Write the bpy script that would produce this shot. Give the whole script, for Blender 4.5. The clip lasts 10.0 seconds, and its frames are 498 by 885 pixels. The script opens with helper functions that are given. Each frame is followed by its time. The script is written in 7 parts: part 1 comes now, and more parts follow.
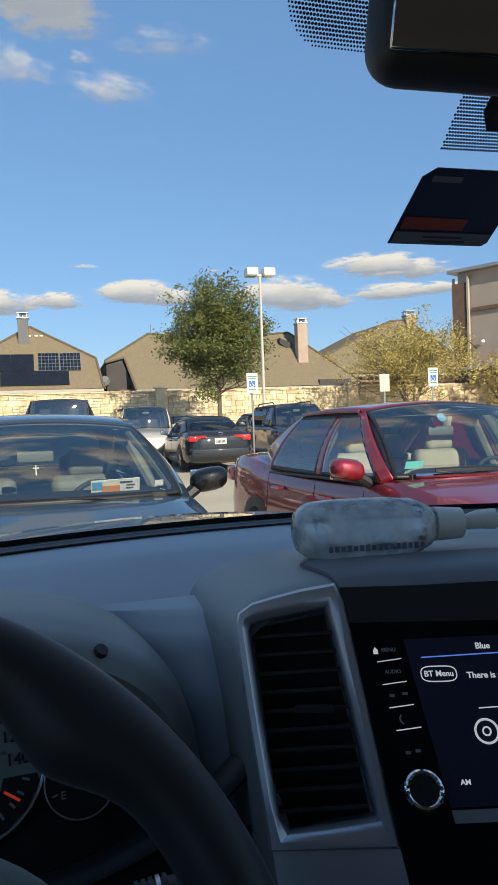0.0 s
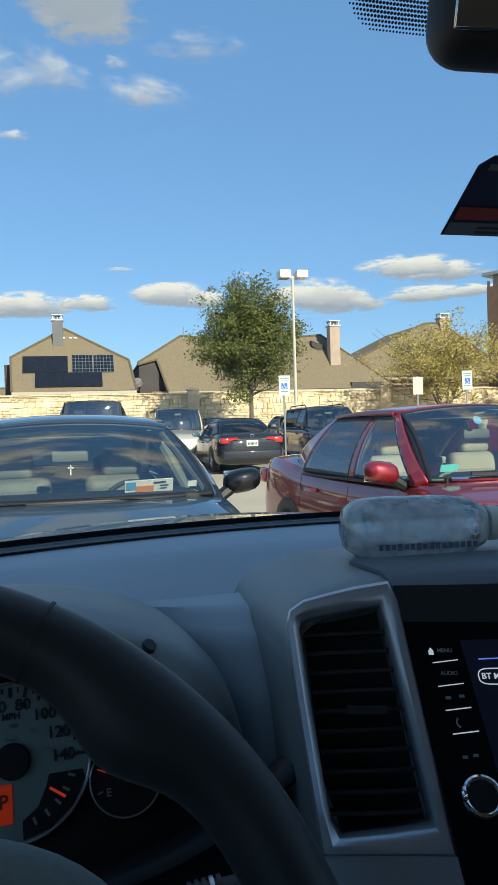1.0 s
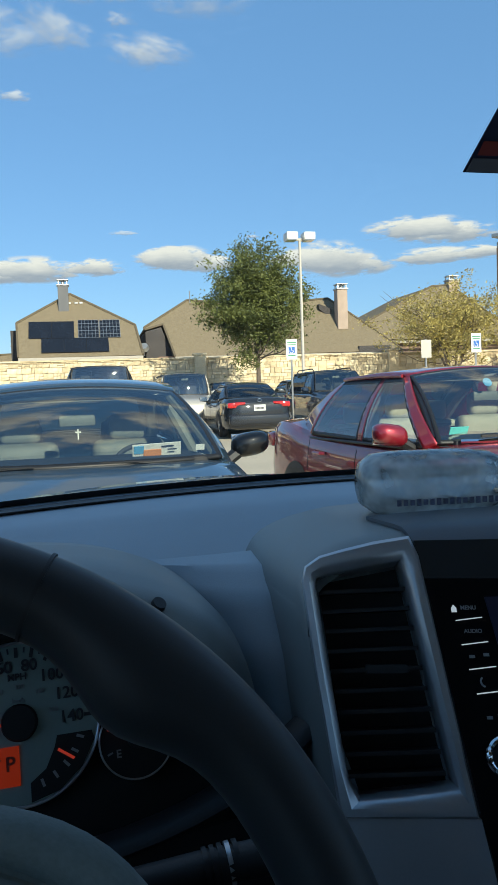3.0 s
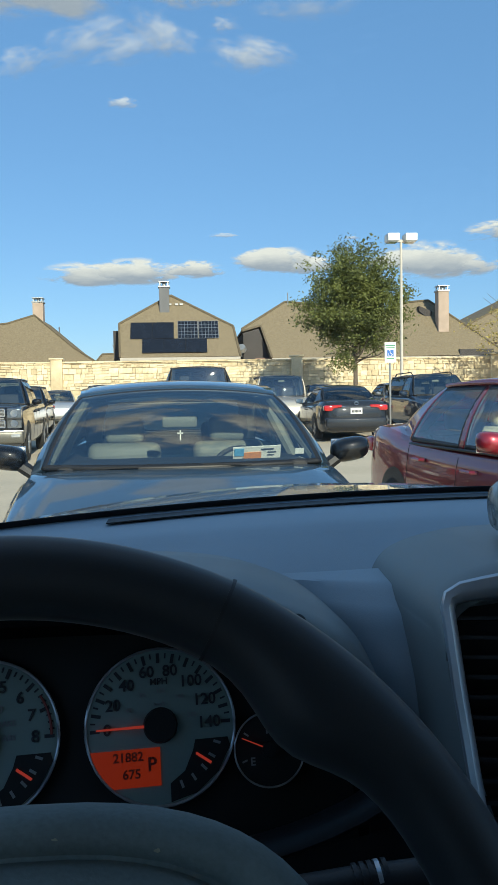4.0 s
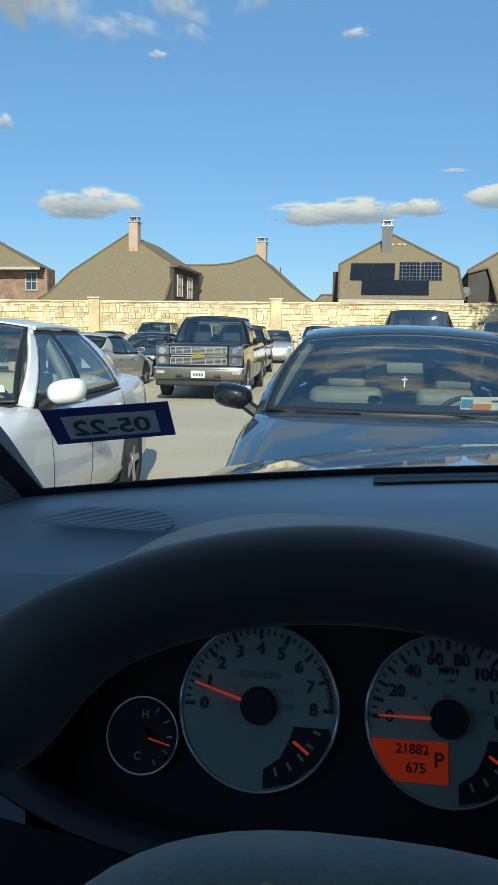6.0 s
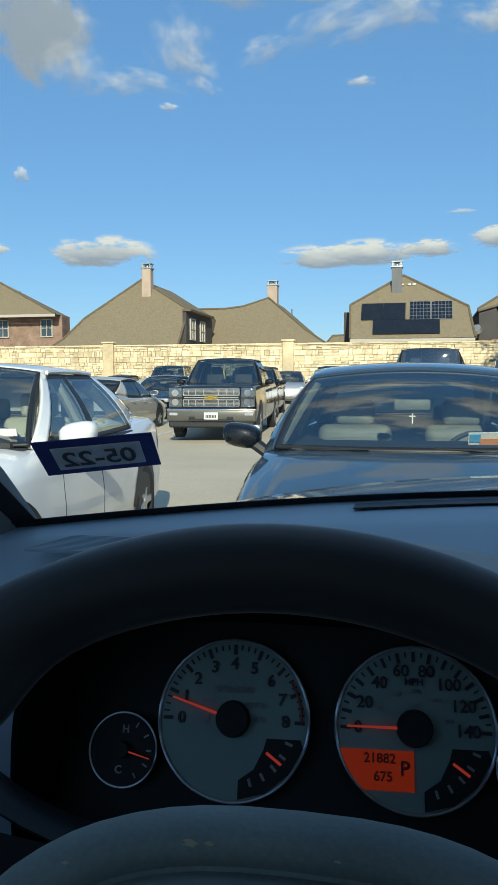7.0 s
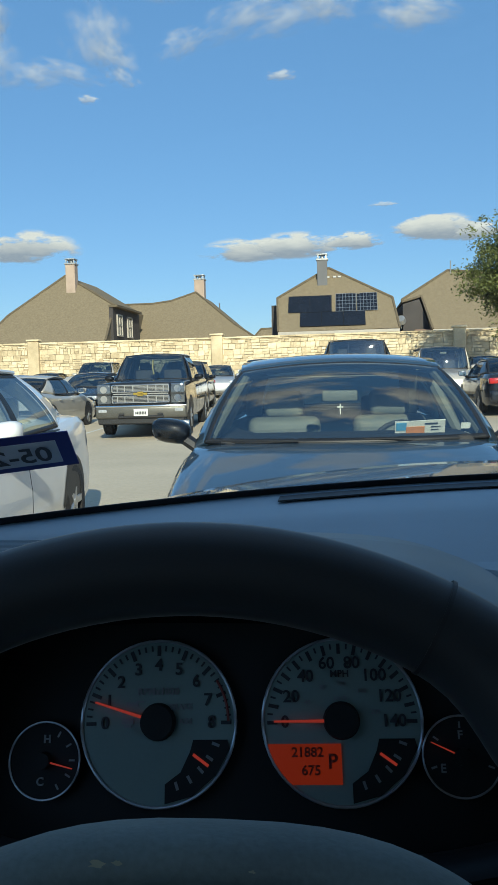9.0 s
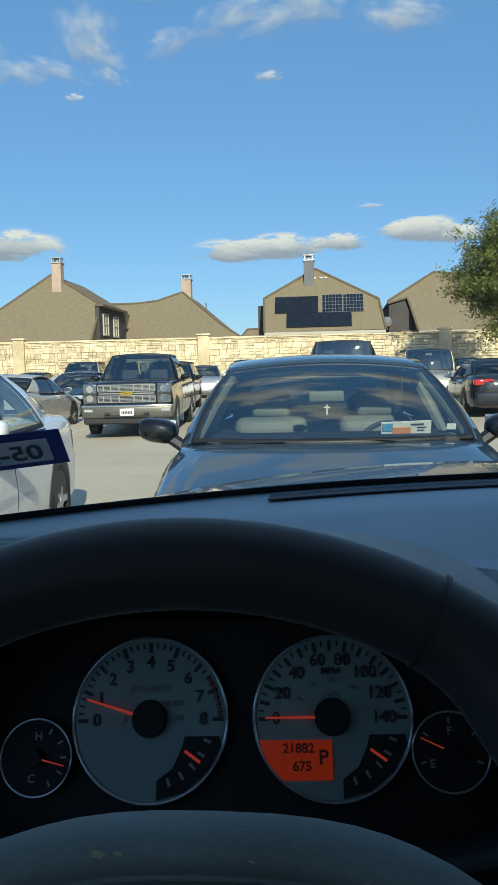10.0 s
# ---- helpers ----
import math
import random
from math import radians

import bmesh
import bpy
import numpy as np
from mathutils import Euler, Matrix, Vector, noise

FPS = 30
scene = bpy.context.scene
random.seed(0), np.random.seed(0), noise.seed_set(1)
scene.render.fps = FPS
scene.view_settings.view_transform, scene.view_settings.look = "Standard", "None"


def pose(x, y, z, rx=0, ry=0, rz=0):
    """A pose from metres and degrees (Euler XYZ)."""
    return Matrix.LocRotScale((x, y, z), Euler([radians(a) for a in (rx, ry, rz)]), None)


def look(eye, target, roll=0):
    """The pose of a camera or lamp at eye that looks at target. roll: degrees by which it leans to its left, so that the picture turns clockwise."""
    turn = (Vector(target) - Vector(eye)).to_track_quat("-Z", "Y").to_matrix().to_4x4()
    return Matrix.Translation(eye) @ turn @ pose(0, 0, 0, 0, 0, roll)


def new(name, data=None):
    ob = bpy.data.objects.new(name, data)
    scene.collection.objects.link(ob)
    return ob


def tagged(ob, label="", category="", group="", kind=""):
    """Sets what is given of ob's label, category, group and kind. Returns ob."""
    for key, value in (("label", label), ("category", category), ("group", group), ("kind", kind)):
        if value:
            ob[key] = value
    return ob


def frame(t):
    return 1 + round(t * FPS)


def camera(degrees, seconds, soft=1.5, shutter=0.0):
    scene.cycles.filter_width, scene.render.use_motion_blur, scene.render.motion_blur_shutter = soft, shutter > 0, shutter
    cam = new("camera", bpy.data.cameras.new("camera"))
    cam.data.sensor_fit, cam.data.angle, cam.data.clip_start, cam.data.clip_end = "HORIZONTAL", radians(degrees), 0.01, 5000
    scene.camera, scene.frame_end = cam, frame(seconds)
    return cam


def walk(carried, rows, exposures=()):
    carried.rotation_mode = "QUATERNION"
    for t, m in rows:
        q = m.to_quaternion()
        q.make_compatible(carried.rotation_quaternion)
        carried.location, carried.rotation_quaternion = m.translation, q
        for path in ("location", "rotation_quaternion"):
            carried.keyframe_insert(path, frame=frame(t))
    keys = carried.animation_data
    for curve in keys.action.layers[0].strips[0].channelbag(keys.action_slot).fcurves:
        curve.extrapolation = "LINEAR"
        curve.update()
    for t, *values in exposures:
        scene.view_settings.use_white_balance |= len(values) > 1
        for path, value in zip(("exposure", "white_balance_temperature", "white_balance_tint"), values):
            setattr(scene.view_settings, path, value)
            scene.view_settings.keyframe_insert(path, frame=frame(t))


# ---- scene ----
cam = camera(35.8, 10.0, soft=1.25)
PATH = [
    (0, (0.065, -0.039, 1.318), (0.576, 1.894, 1.278), -2.1),
    (0.5, (0.059, -0.03, 1.316), (0.532, 1.913, 1.282), -2.1),
    (1, (0.054, -0.025, 1.312), (0.487, 1.928, 1.281), -1.7),
    (1.5, (0.061, -0.003, 1.301), (0.497, 1.948, 1.236), -1.8),
    (2, (0.063, 0.001, 1.297), (0.505, 1.949, 1.191), -1.8),
    (2.2, (0.066, 0.007, 1.298), (0.502, 1.955, 1.17), -2.1),
    (3.5, (0.04, -0.004, 1.308), (0.393, 1.961, 1.198), -1.0),
    (4, (0.0225, -0.008, 1.317), (0.1925, 1.981, 1.206), -1.0),
    (4.5, (0.012, 0.013, 1.311), (0.042, 2.007, 1.164), -0.8),
    (5, (-0.020, 0.038, 1.3155), (-0.202, 2.022, 1.1315), 0.0),
    (5.5, (-0.025, 0.045, 1.317), (-0.283, 2.013, 1.07), 0.3),
    (5.7, (-0.042, 0.049, 1.325), (-0.379, 2.003, 1.07), 1.0),
    (6.8, (-0.016, 0.034, 1.321), (-0.414, 1.977, 1.061), 0.8),
    (7, (-0.004, 0.022, 1.317), (-0.414, 1.974, 1.164), -0.1),
    (7.5, (0.001, 0.024, 1.315), (-0.382, 1.983, 1.186), -1.0),
    (8, (0.004, 0.031, 1.318), (-0.319, 2.0, 1.188), -1.6),
    (8.5, (0.002, 0.04, 1.315), (-0.255, 2.016, 1.149), -1.6),
    (9, (0.004, 0.035, 1.316), (-0.232, 2.014, 1.146), -1.5),
    (9.5, (0.003, 0.035, 1.315), (-0.216, 2.015, 1.145), -1.4),
    (10, (0.0, 0.031, 1.315), (-0.2, 2.014, 1.145), -1.2),
]
walk(cam, [(t, look(eye, target, roll)) for t, eye, target, roll in PATH], [(0.0, 0.40, 6650, 11), (1.4, 0.46, 6280, 3), (3.5, 0.42, 6250, 3), (5.5, 0.30, 6130, 1), (10.0, 0.26, 6080, 1)])

# ---- world and light ----
SUN_ELEV, SUN_AZ = 26.0, 14.0      # the sun stands behind the parked car, a little to its right
world = bpy.data.worlds.new("sky")
scene.world = world
world.use_nodes = True
wn = world.node_tree
sky = wn.nodes.new("ShaderNodeTexSky")
sky.sky_type = "NISHITA"
sky.sun_disc = False
sky.sun_elevation = radians(SUN_ELEV)
sky.sun_rotation = radians(180.0 - SUN_AZ)
sky.air_density, sky.dust_density, sky.ozone_density = 1.0, 0.2, 3.5
bg = wn.nodes["Background"]
bg.inputs["Strength"].default_value = 0.108
even = wn.nodes.new("ShaderNodeMix")     # haze evens the blue out towards the zenith
even.data_type = "RGBA"
even.inputs[0].default_value = 0.5
even.inputs[7].default_value = (1.35, 3.0, 5.7, 1)
wn.links.new(sky.outputs[0], even.inputs[6])
wn.links.new(even.outputs[2], bg.inputs[0])

sun_data = bpy.data.lights.new("sun", "SUN")
sun_data.energy, sun_data.angle, sun_data.color = 5.0, radians(0.53), (1.0, 0.89, 0.70)
sun = new("sun", sun_data)
_e, _a = radians(SUN_ELEV), radians(SUN_AZ)
sun_from = Vector((math.sin(_a) * math.cos(_e), -math.cos(_a) * math.cos(_e), math.sin(_e)))
sun.matrix_world = look(sun_from * 60.0, (0, 0, 0))


# ---- materials ----
def material(name, color, rough=0.6, metal=0.0, var=0.12, scale=6.0, fine=90.0, bump=0.15, coat=0.0,
             rand=0.0, spec=0.5, tint=None, coords="Object"):
    """A principled surface with blotches at `scale` and grain at `fine`, both per metre."""
    m = bpy.data.materials.new(name)
    m.use_nodes = True
    nt = m.node_tree
    b = nt.nodes["Principled BSDF"]
    b.inputs["Roughness"].default_value = rough
    b.inputs["Metallic"].default_value = metal
    b.inputs["Coat Weight"].default_value = coat
    b.inputs["Coat Roughness"].default_value = 0.03
    b.inputs["Specular IOR Level"].default_value = spec
    tc = nt.nodes.new("ShaderNodeTexCoord")
    out = tc.outputs[coords]
    n1, n2 = nt.nodes.new("ShaderNodeTexNoise"), nt.nodes.new("ShaderNodeTexNoise")
    n1.inputs["Scale"].default_value, n2.inputs["Scale"].default_value = scale, fine
    n1.inputs["Detail"].default_value, n2.inputs["Detail"].default_value = 5.0, 3.0
    nt.links.new(out, n1.inputs["Vector"])
    nt.links.new(out, n2.inputs["Vector"])
    add = nt.nodes.new("ShaderNodeMath")
    add.operation = "MULTIPLY_ADD"
    add.inputs[1].default_value = 0.45
    nt.links.new(n2.outputs["Fac"], add.inputs[0])
    nt.links.new(n1.outputs["Fac"], add.inputs[2])
    last = add.outputs[0]
    if rand:
        oi = nt.nodes.new("ShaderNodeObjectInfo")
        r = nt.nodes.new("ShaderNodeMath")
        r.operation = "MULTIPLY_ADD"
        r.inputs[1].default_value = rand
        nt.links.new(oi.outputs["Random"], r.inputs[0])
        nt.links.new(last, r.inputs[2])
        last = r.outputs[0]
    ramp = nt.nodes.new("ShaderNodeMapRange")
    lo = 0.35 + 0.1
    ramp.inputs["From Min"].default_value, ramp.inputs["From Max"].default_value = lo, 1.0 + rand
    nt.links.new(last, ramp.inputs["Value"])
    mix = nt.nodes.new("ShaderNodeMix")
    mix.data_type = "RGBA"
    dark = [c * (1 - var) for c in color]
    lite = [min(1.0, c * (1 + var)) for c in (tint or color)]
    mix.inputs[6].default_value, mix.inputs[7].default_value = (*dark, 1), (*lite, 1)
    nt.links.new(ramp.outputs[0], mix.inputs[0])
    nt.links.new(mix.outputs[2], b.inputs["Base Color"])
    if bump:
        bn = nt.nodes.new("ShaderNodeBump")
        bn.inputs["Strength"].default_value = bump
        bn.inputs["Distance"].default_value = 0.4 / fine
        nt.links.new(n2.outputs["Fac"], bn.inputs["Height"])
        nt.links.new(bn.outputs[0], b.inputs["Normal"])
    return m


def paint(name, color, metal=0.0, coat=1.0, gloss=1.5):
    m = material(name, color, rough=0.42, spec=0.12 if max(color) < 0.1 else 0.4, metal=metal, var=0.10, scale=2.0, fine=700.0, bump=0.015, coat=coat)
    m.node_tree.nodes["Principled BSDF"].inputs["Coat IOR"].default_value = gloss
    return m


def glass(name, tint=(0.75, 0.82, 0.80), ior=1.5, amount=1.0):
    m = bpy.data.materials.new(name)
    m.use_nodes = True
    nt = m.node_tree
    nt.nodes.remove(nt.nodes["Principled BSDF"])
    out = nt.nodes["Material Output"]
    tr, gl = nt.nodes.new("ShaderNodeBsdfTransparent"), nt.nodes.new("ShaderNodeBsdfGlossy")
    tr.inputs[0].default_value = (*tint, 1)
    gl.inputs["Roughness"].default_value = 0.02
    fr, mx, mu = nt.nodes.new("ShaderNodeFresnel"), nt.nodes.new("ShaderNodeMixShader"), nt.nodes.new("ShaderNodeMath")
    fr.inputs["IOR"].default_value = ior
    mu.operation = "MULTIPLY"
    mu.inputs[1].default_value = amount
    nt.links.new(fr.outputs[0], mu.inputs[0])
    nt.links.new(mu.outputs[0], mx.inputs[0])
    nt.links.new(tr.outputs[0], mx.inputs[1])
    nt.links.new(gl.outputs[0], mx.inputs[2])
    nt.links.new(mx.outputs[0], out.inputs[0])
    return m


def glow(name, color, strength):
    m = bpy.data.materials.new(name)
    m.use_nodes = True
    b = m.node_tree.nodes["Principled BSDF"]
    b.inputs["Base Color"].default_value = (*[c * 0.3 for c in color], 1)
    b.inputs["Emission Color"].default_value = (*color, 1)
    b.inputs["Emission Strength"].default_value = strength
    return m


M = {
    "concrete": material("concrete", (0.52, 0.445, 0.33), 0.85, var=0.16, scale=0.35, fine=14.0, bump=0.25, spec=0.25),
    "white_line": material("road_paint", (0.62, 0.62, 0.58), 0.8, var=0.15, scale=3, fine=40),
    "stone": material("limestone", (0.56, 0.42, 0.24), 0.9, var=0.40, scale=1.4, fine=22.0, bump=0.6, rand=0.5, tint=(0.72, 0.60, 0.40)),
    "mortar": material("mortar", (0.56, 0.47, 0.33), 0.95, var=0.15, scale=3, fine=40),
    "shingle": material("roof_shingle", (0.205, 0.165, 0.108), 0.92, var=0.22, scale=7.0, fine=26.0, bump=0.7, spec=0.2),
    # same shingle with shade put into its colour, for ridge caps and side eave
    "shingle_shaded": material("roof_shingle_shadowed", (0.14, 0.112, 0.075), 0.92, var=0.22, scale=7.0, fine=26.0, bump=0.7, spec=0.2),
    "brick": material("house_brick", (0.25, 0.165, 0.12), 0.9, var=0.35, scale=2.0, fine=12.0, bump=0.5),
    # house sides turned from the sun: their shade is put into this colour
    "siding_shaded": material("shaded_siding", (0.055, 0.048, 0.045), 0.8, var=0.2, scale=1.0, fine=8.0),
    "trim": material("house_trim", (0.42, 0.38, 0.32), 0.7, var=0.08),
    "chimney_tan": material("chimney_stucco", (0.42, 0.32, 0.25), 0.85, var=0.14, scale=1.5, fine=20),
    "chimney_grey": material("chimney_grey_siding", (0.13, 0.13, 0.135), 0.7, var=0.12, scale=1.5, fine=20),
    "solar": material("solar_cell", (0.012, 0.014, 0.02), 0.22, var=0.2, scale=1.0, fine=5, bump=0),
    "solar_line": material("solar_frame", (0.30, 0.32, 0.34), 0.4, metal=0.6),
    "stucco": material("tan_stucco", (0.40, 0.33, 0.27), 0.9, var=0.08, scale=0.8, fine=30),
    "stucco_brown": material("brown_split_face_block", (0.17, 0.105, 0.07), 0.9, var=0.2, scale=2, fine=25),
    "metal_grey": material("galvanised_steel", (0.42, 0.42, 0.41), 0.45, metal=0.7, var=0.12, scale=4),
    "pole": material("painted_pole", (0.50, 0.46, 0.40), 0.6, var=0.1, scale=2),
    "white_metal": material("white_painted_metal", (0.72, 0.71, 0.67), 0.5, var=0.06),
    "sign_blue": material("sign_blue", (0.02, 0.13, 0.45), 0.5, var=0.05),
    "sign_green": material("sign_green", (0.05, 0.25, 0.12), 0.5, var=0.05),
    "bark": material("bark", (0.14, 0.11, 0.085), 0.95, var=0.4, scale=5, fine=40, bump=0.8),
    "leaf": material("oak_leaves", (0.052, 0.080, 0.018), 0.6, var=0.65, scale=1.3, fine=9, bump=0, tint=(0.13, 0.145, 0.036)),
    "leaf_yellow": material("autumn_leaves", (0.26, 0.22, 0.06), 0.7, var=0.45, scale=0.9, fine=7, bump=0, tint=(0.42, 0.34, 0.10)),
    "p_navy": paint("dark_navy_car_paint", (0.042, 0.078, 0.112), 0.6, gloss=2.0),
    "p_red": paint("metallic_red_car_paint", (0.26, 0.010, 0.020), 0.4, gloss=1.7),
    "p_white": paint("white_car_paint", (0.72, 0.72, 0.72), 0.0),
    "p_black": paint("black_car_paint", (0.004, 0.005, 0.007), coat=0.9),
    "p_char": paint("charcoal_car_paint", (0.018, 0.021, 0.027)),
    "p_silver": paint("silver_car_paint", (0.42, 0.43, 0.45), 0.5),
    "p_beige": paint("champagne_car_paint", (0.52, 0.48, 0.41), 0.35),
    "p_blue": paint("dark_blue_car_paint", (0.014, 0.026, 0.05)),
    "p_grey": paint("grey_car_paint", (0.16, 0.17, 0.18), 0.4),
    "car_glass": glass("car_glass", (0.76, 0.89, 0.86), 2.9),
    "dark_glass": glass("privacy_glass", (0.16, 0.19, 0.21), 1.9),
    "own_glass": glass("windscreen_glass", (0.93, 0.96, 0.96), amount=0.5),
    "window": material("house_window_glass", (0.05, 0.07, 0.09), 0.08, var=0.3, scale=1, bump=0),
    "black_trim": material("black_trim", (0.012, 0.012, 0.013), 0.5, var=0.2, scale=20),
    "rubber": material("tyre_rubber", (0.018, 0.018, 0.018), 0.85, var=0.2, scale=10),
    "bumper_grey": material("bumper_grey", (0.11, 0.105, 0.09), 0.35, metal=0.4, var=0.1),
    "alloy": material("alloy_wheel", (0.42, 0.43, 0.44), 0.3, metal=0.8, var=0.1),
    "chrome": material("chrome", (0.72, 0.73, 0.74), 0.10, metal=1.0, var=0.05, bump=0),
    "lamp_clear": material("headlamp_lens", (0.50, 0.52, 0.54), 0.08, metal=0.3, var=0.4, scale=14, bump=0, coat=1.0),
    "lamp_smoke": material("smoked_headlamp", (0.10, 0.11, 0.12), 0.08, metal=0.2, var=0.5, scale=12, bump=0, coat=1.0),
    "lamp_red": material("tail_lamp_lens", (0.42, 0.012, 0.010), 0.12, var=0.25, scale=14, bump=0, coat=1.0),
    "seat_beige": material("beige_seat_cloth", (0.36, 0.34, 0.26), 0.85, var=0.12, scale=8, fine=200),
    "seat_grey": material("grey_seat_leather", (0.13, 0.135, 0.115), 0.6, var=0.12, scale=8, fine=200),
    "seat_dark": material("dark_seat", (0.025, 0.025, 0.026), 0.8, var=0.2, scale=8, fine=200),
    "cabin": material("dark_cabin_plastic", (0.018, 0.018, 0.019), 0.7, var=0.2, scale=8, fine=200),
    "plate": material("plate_white", (0.66, 0.66, 0.64), 0.5, var=0.06),
    "ink": material("printed_ink", (0.03, 0.03, 0.035), 0.6, var=0.1),
    "paper": material("paper", (0.75, 0.73, 0.70), 0.7, var=0.05),
    "orange": material("printed_orange", (0.70, 0.26, 0.05), 0.6, var=0.08),
    "sticker_teal": material("printed_teal", (0.10, 0.45, 0.42), 0.5, var=0.1),
    "print_blue": material("printed_blue", (0.12, 0.36, 0.62), 0.6, var=0.1),
    "gold": material("gold_badge", (0.55, 0.38, 0.08), 0.3, metal=0.8, var=0.1),
}


# ---- mesh helpers ----
def part(name, bm, mat, parent=None, label="", smooth=True, angle=38.0):
    me = bpy.data.meshes.new(name)
    bm.normal_update()
    bm.to_mesh(me)
    bm.free()
    me.materials.append(mat if not isinstance(mat, str) else M[mat])
    if smooth:
        me.polygons.foreach_set("use_smooth", [True] * len(me.polygons))
        me.set_sharp_from_angle(angle=radians(angle))
    ob = new(name, me)
    ob.parent = parent
    if label:
        tagged(ob, label)
    return ob


def thing(name, label, category, group="", kind="", at=None):
    ob = new(name)
    ob.empty_display_size = 0.1
    tagged(ob, label, category, group, kind)
    if at is not None:
        ob.matrix_basis = at
    return ob


def box(bm, c, s, bevel=0.0, turn=None, seg=1):
    m = Matrix.Translation(c) @ (turn or Matrix()) @ Matrix.Diagonal((*s, 1))
    made = bmesh.ops.create_cube(bm, size=1.0, matrix=m)
    if bevel:
        edges = list({e for v in made["verts"] for e in v.link_edges})
        bmesh.ops.bevel(bm, geom=edges, offset=bevel, segments=seg, affect="EDGES", profile=0.5)
    return bm


def one_box(c, s, bevel=0.0, turn=None, seg=1):
    return box(bmesh.new(), c, s, bevel, turn, seg)


def rod(bm, a, b, r0, r1=None, n=10):
    a, b = Vector(a), Vector(b)
    d = b - a
    m = Matrix.Translation((a + b) / 2) @ d.to_track_quat("Z", "Y").to_matrix().to_4x4()
    bmesh.ops.create_cone(bm, cap_ends=True, segments=n, radius1=r0, radius2=r0 if r1 is None else r1, depth=d.length, matrix=m)
    return bm


def sweep(bm, pts, radius, n=10, closed=False, flat=1.0):
    """A round bar along pts; radius may be a function of the way along (0..1)."""
    pts = [Vector(p) for p in pts]
    k = len(pts)
    rings = []
    up = Vector((0.013, 0.021, 1.0)).normalized()
    for i, p in enumerate(pts):
        a = pts[(i - 1) % k] if closed or i else pts[i]
        b = pts[(i + 1) % k] if closed or i < k - 1 else pts[i]
        d = (b - a).normalized()
        s = d.cross(up).normalized()
        w = s.cross(d).normalized()
        r = radius(i / (k if closed else k - 1)) if callable(radius) else radius
        rings.append([bm.verts.new(p + s * (r * math.cos(2 * math.pi * j / n)) + w * (r * flat * math.sin(2 * math.pi * j / n))) for j in range(n)])
    for i in range(k if closed else k - 1):
        a, b = rings[i], rings[(i + 1) % k]
        for j in range(n):
            bm.faces.new((a[j], a[(j + 1) % n], b[(j + 1) % n], b[j]))
    if not closed:
        bm.faces.new(rings[0][::-1])
        bm.faces.new(rings[-1])
    return bm


def patch(bm, fn, us, vs, away=None, keep=None):
    """A grid of fn(u, v); faces turn away from the point `away`; keep(i, j) picks the cells."""
    g = [[bm.verts.new(fn(u, v)) for v in vs] for u in us]
    faces = []
    for i in range(len(us) - 1):
        for j in range(len(vs) - 1):
            if keep is None or keep(i, j):
                faces.append(bm.faces.new((g[i][j], g[i + 1][j], g[i + 1][j + 1], g[i][j + 1])))
    if away is not None and faces:
        bm.normal_update()
        f = faces[len(faces) // 2]
        if f.normal.dot(f.calc_center_median() - Vector(away)) < 0:
            bmesh.ops.reverse_faces(bm, faces=faces)
    loose = [v for v in bm.verts if not v.link_faces]
    bmesh.ops.delete(bm, geom=loose, context="VERTS")
    return bm


def prism(bm, poly, axis, a, b):
    """A flat outline of (p, q) pairs pushed from a to b along axis 'x', 'y' or 'z'."""
    def at(p, q, d):
        return {"x": (d, p, q), "y": (p, d, q), "z": (p, q, d)}[axis]
    v0 = [bm.verts.new(at(p, q, a)) for p, q in poly]
    v1 = [bm.verts.new(at(p, q, b)) for p, q in poly]
    bm.faces.new(v0)
    bm.faces.new(v1[::-1])
    k = len(poly)
    for i in range(k):
        bm.faces.new((v0[(i + 1) % k], v0[i], v1[i], v1[(i + 1) % k]))
    bmesh.ops.recalc_face_normals(bm, faces=bm.faces[:])
    return bm


def lerp(a, b, t):
    return a + (b - a) * t


def curve_at(keys, s):
    """Smooth value at s of rows (s, values...), sorted by s."""
    for i in range(len(keys) - 1):
        if s <= keys[i + 1][0] or i == len(keys) - 2:
            break
    p1, p2 = keys[i], keys[i + 1]
    p0, p3 = keys[max(i - 1, 0)], keys[min(i + 2, len(keys) - 1)]
    t = min(max((s - p1[0]) / (p2[0] - p1[0]), 0.0), 1.0)
    out = []
    for k in range(1, len(p1)):
        m1 = (p2[k] - p0[k]) / (p2[0] - p0[0]) * (p2[0] - p1[0])
        m2 = (p3[k] - p1[k]) / (p3[0] - p1[0]) * (p2[0] - p1[0])
        t2, t3 = t * t, t * t * t
        out.append((2 * t3 - 3 * t2 + 1) * p1[k] + (t3 - 2 * t2 + t) * m1 + (3 * t2 - 2 * t3) * p2[k] + (t3 - t2) * m2)
    return out


def steps(a, b, n):
    return [a + (b - a) * i / n for i in range(n + 1)]


def bars(bm, x0, x1, y, z, h, n, rng, depth=0.002):
    """Unreadable writing: n plain bars between x0 and x1, standing in the x-z plane."""
    w = (x1 - x0) / n
    for i in range(n):
        box(bm, (x0 + w * (i + 0.5), y, z), (w * 0.68, depth, h * rng.uniform(0.85, 1.0)))
    return bm


def ground_z(x, y):
    f = min(max((y - 10.0) / 7.0, 0.0), 1.0)
    f = f * f * (3 - 2 * f)
    s = max(0.0, y - 13.0)
    s = s if s < 30 else 30.0
    return 0.02 * s + 0.012 * f * min(max(x, -25.0), 25.0)

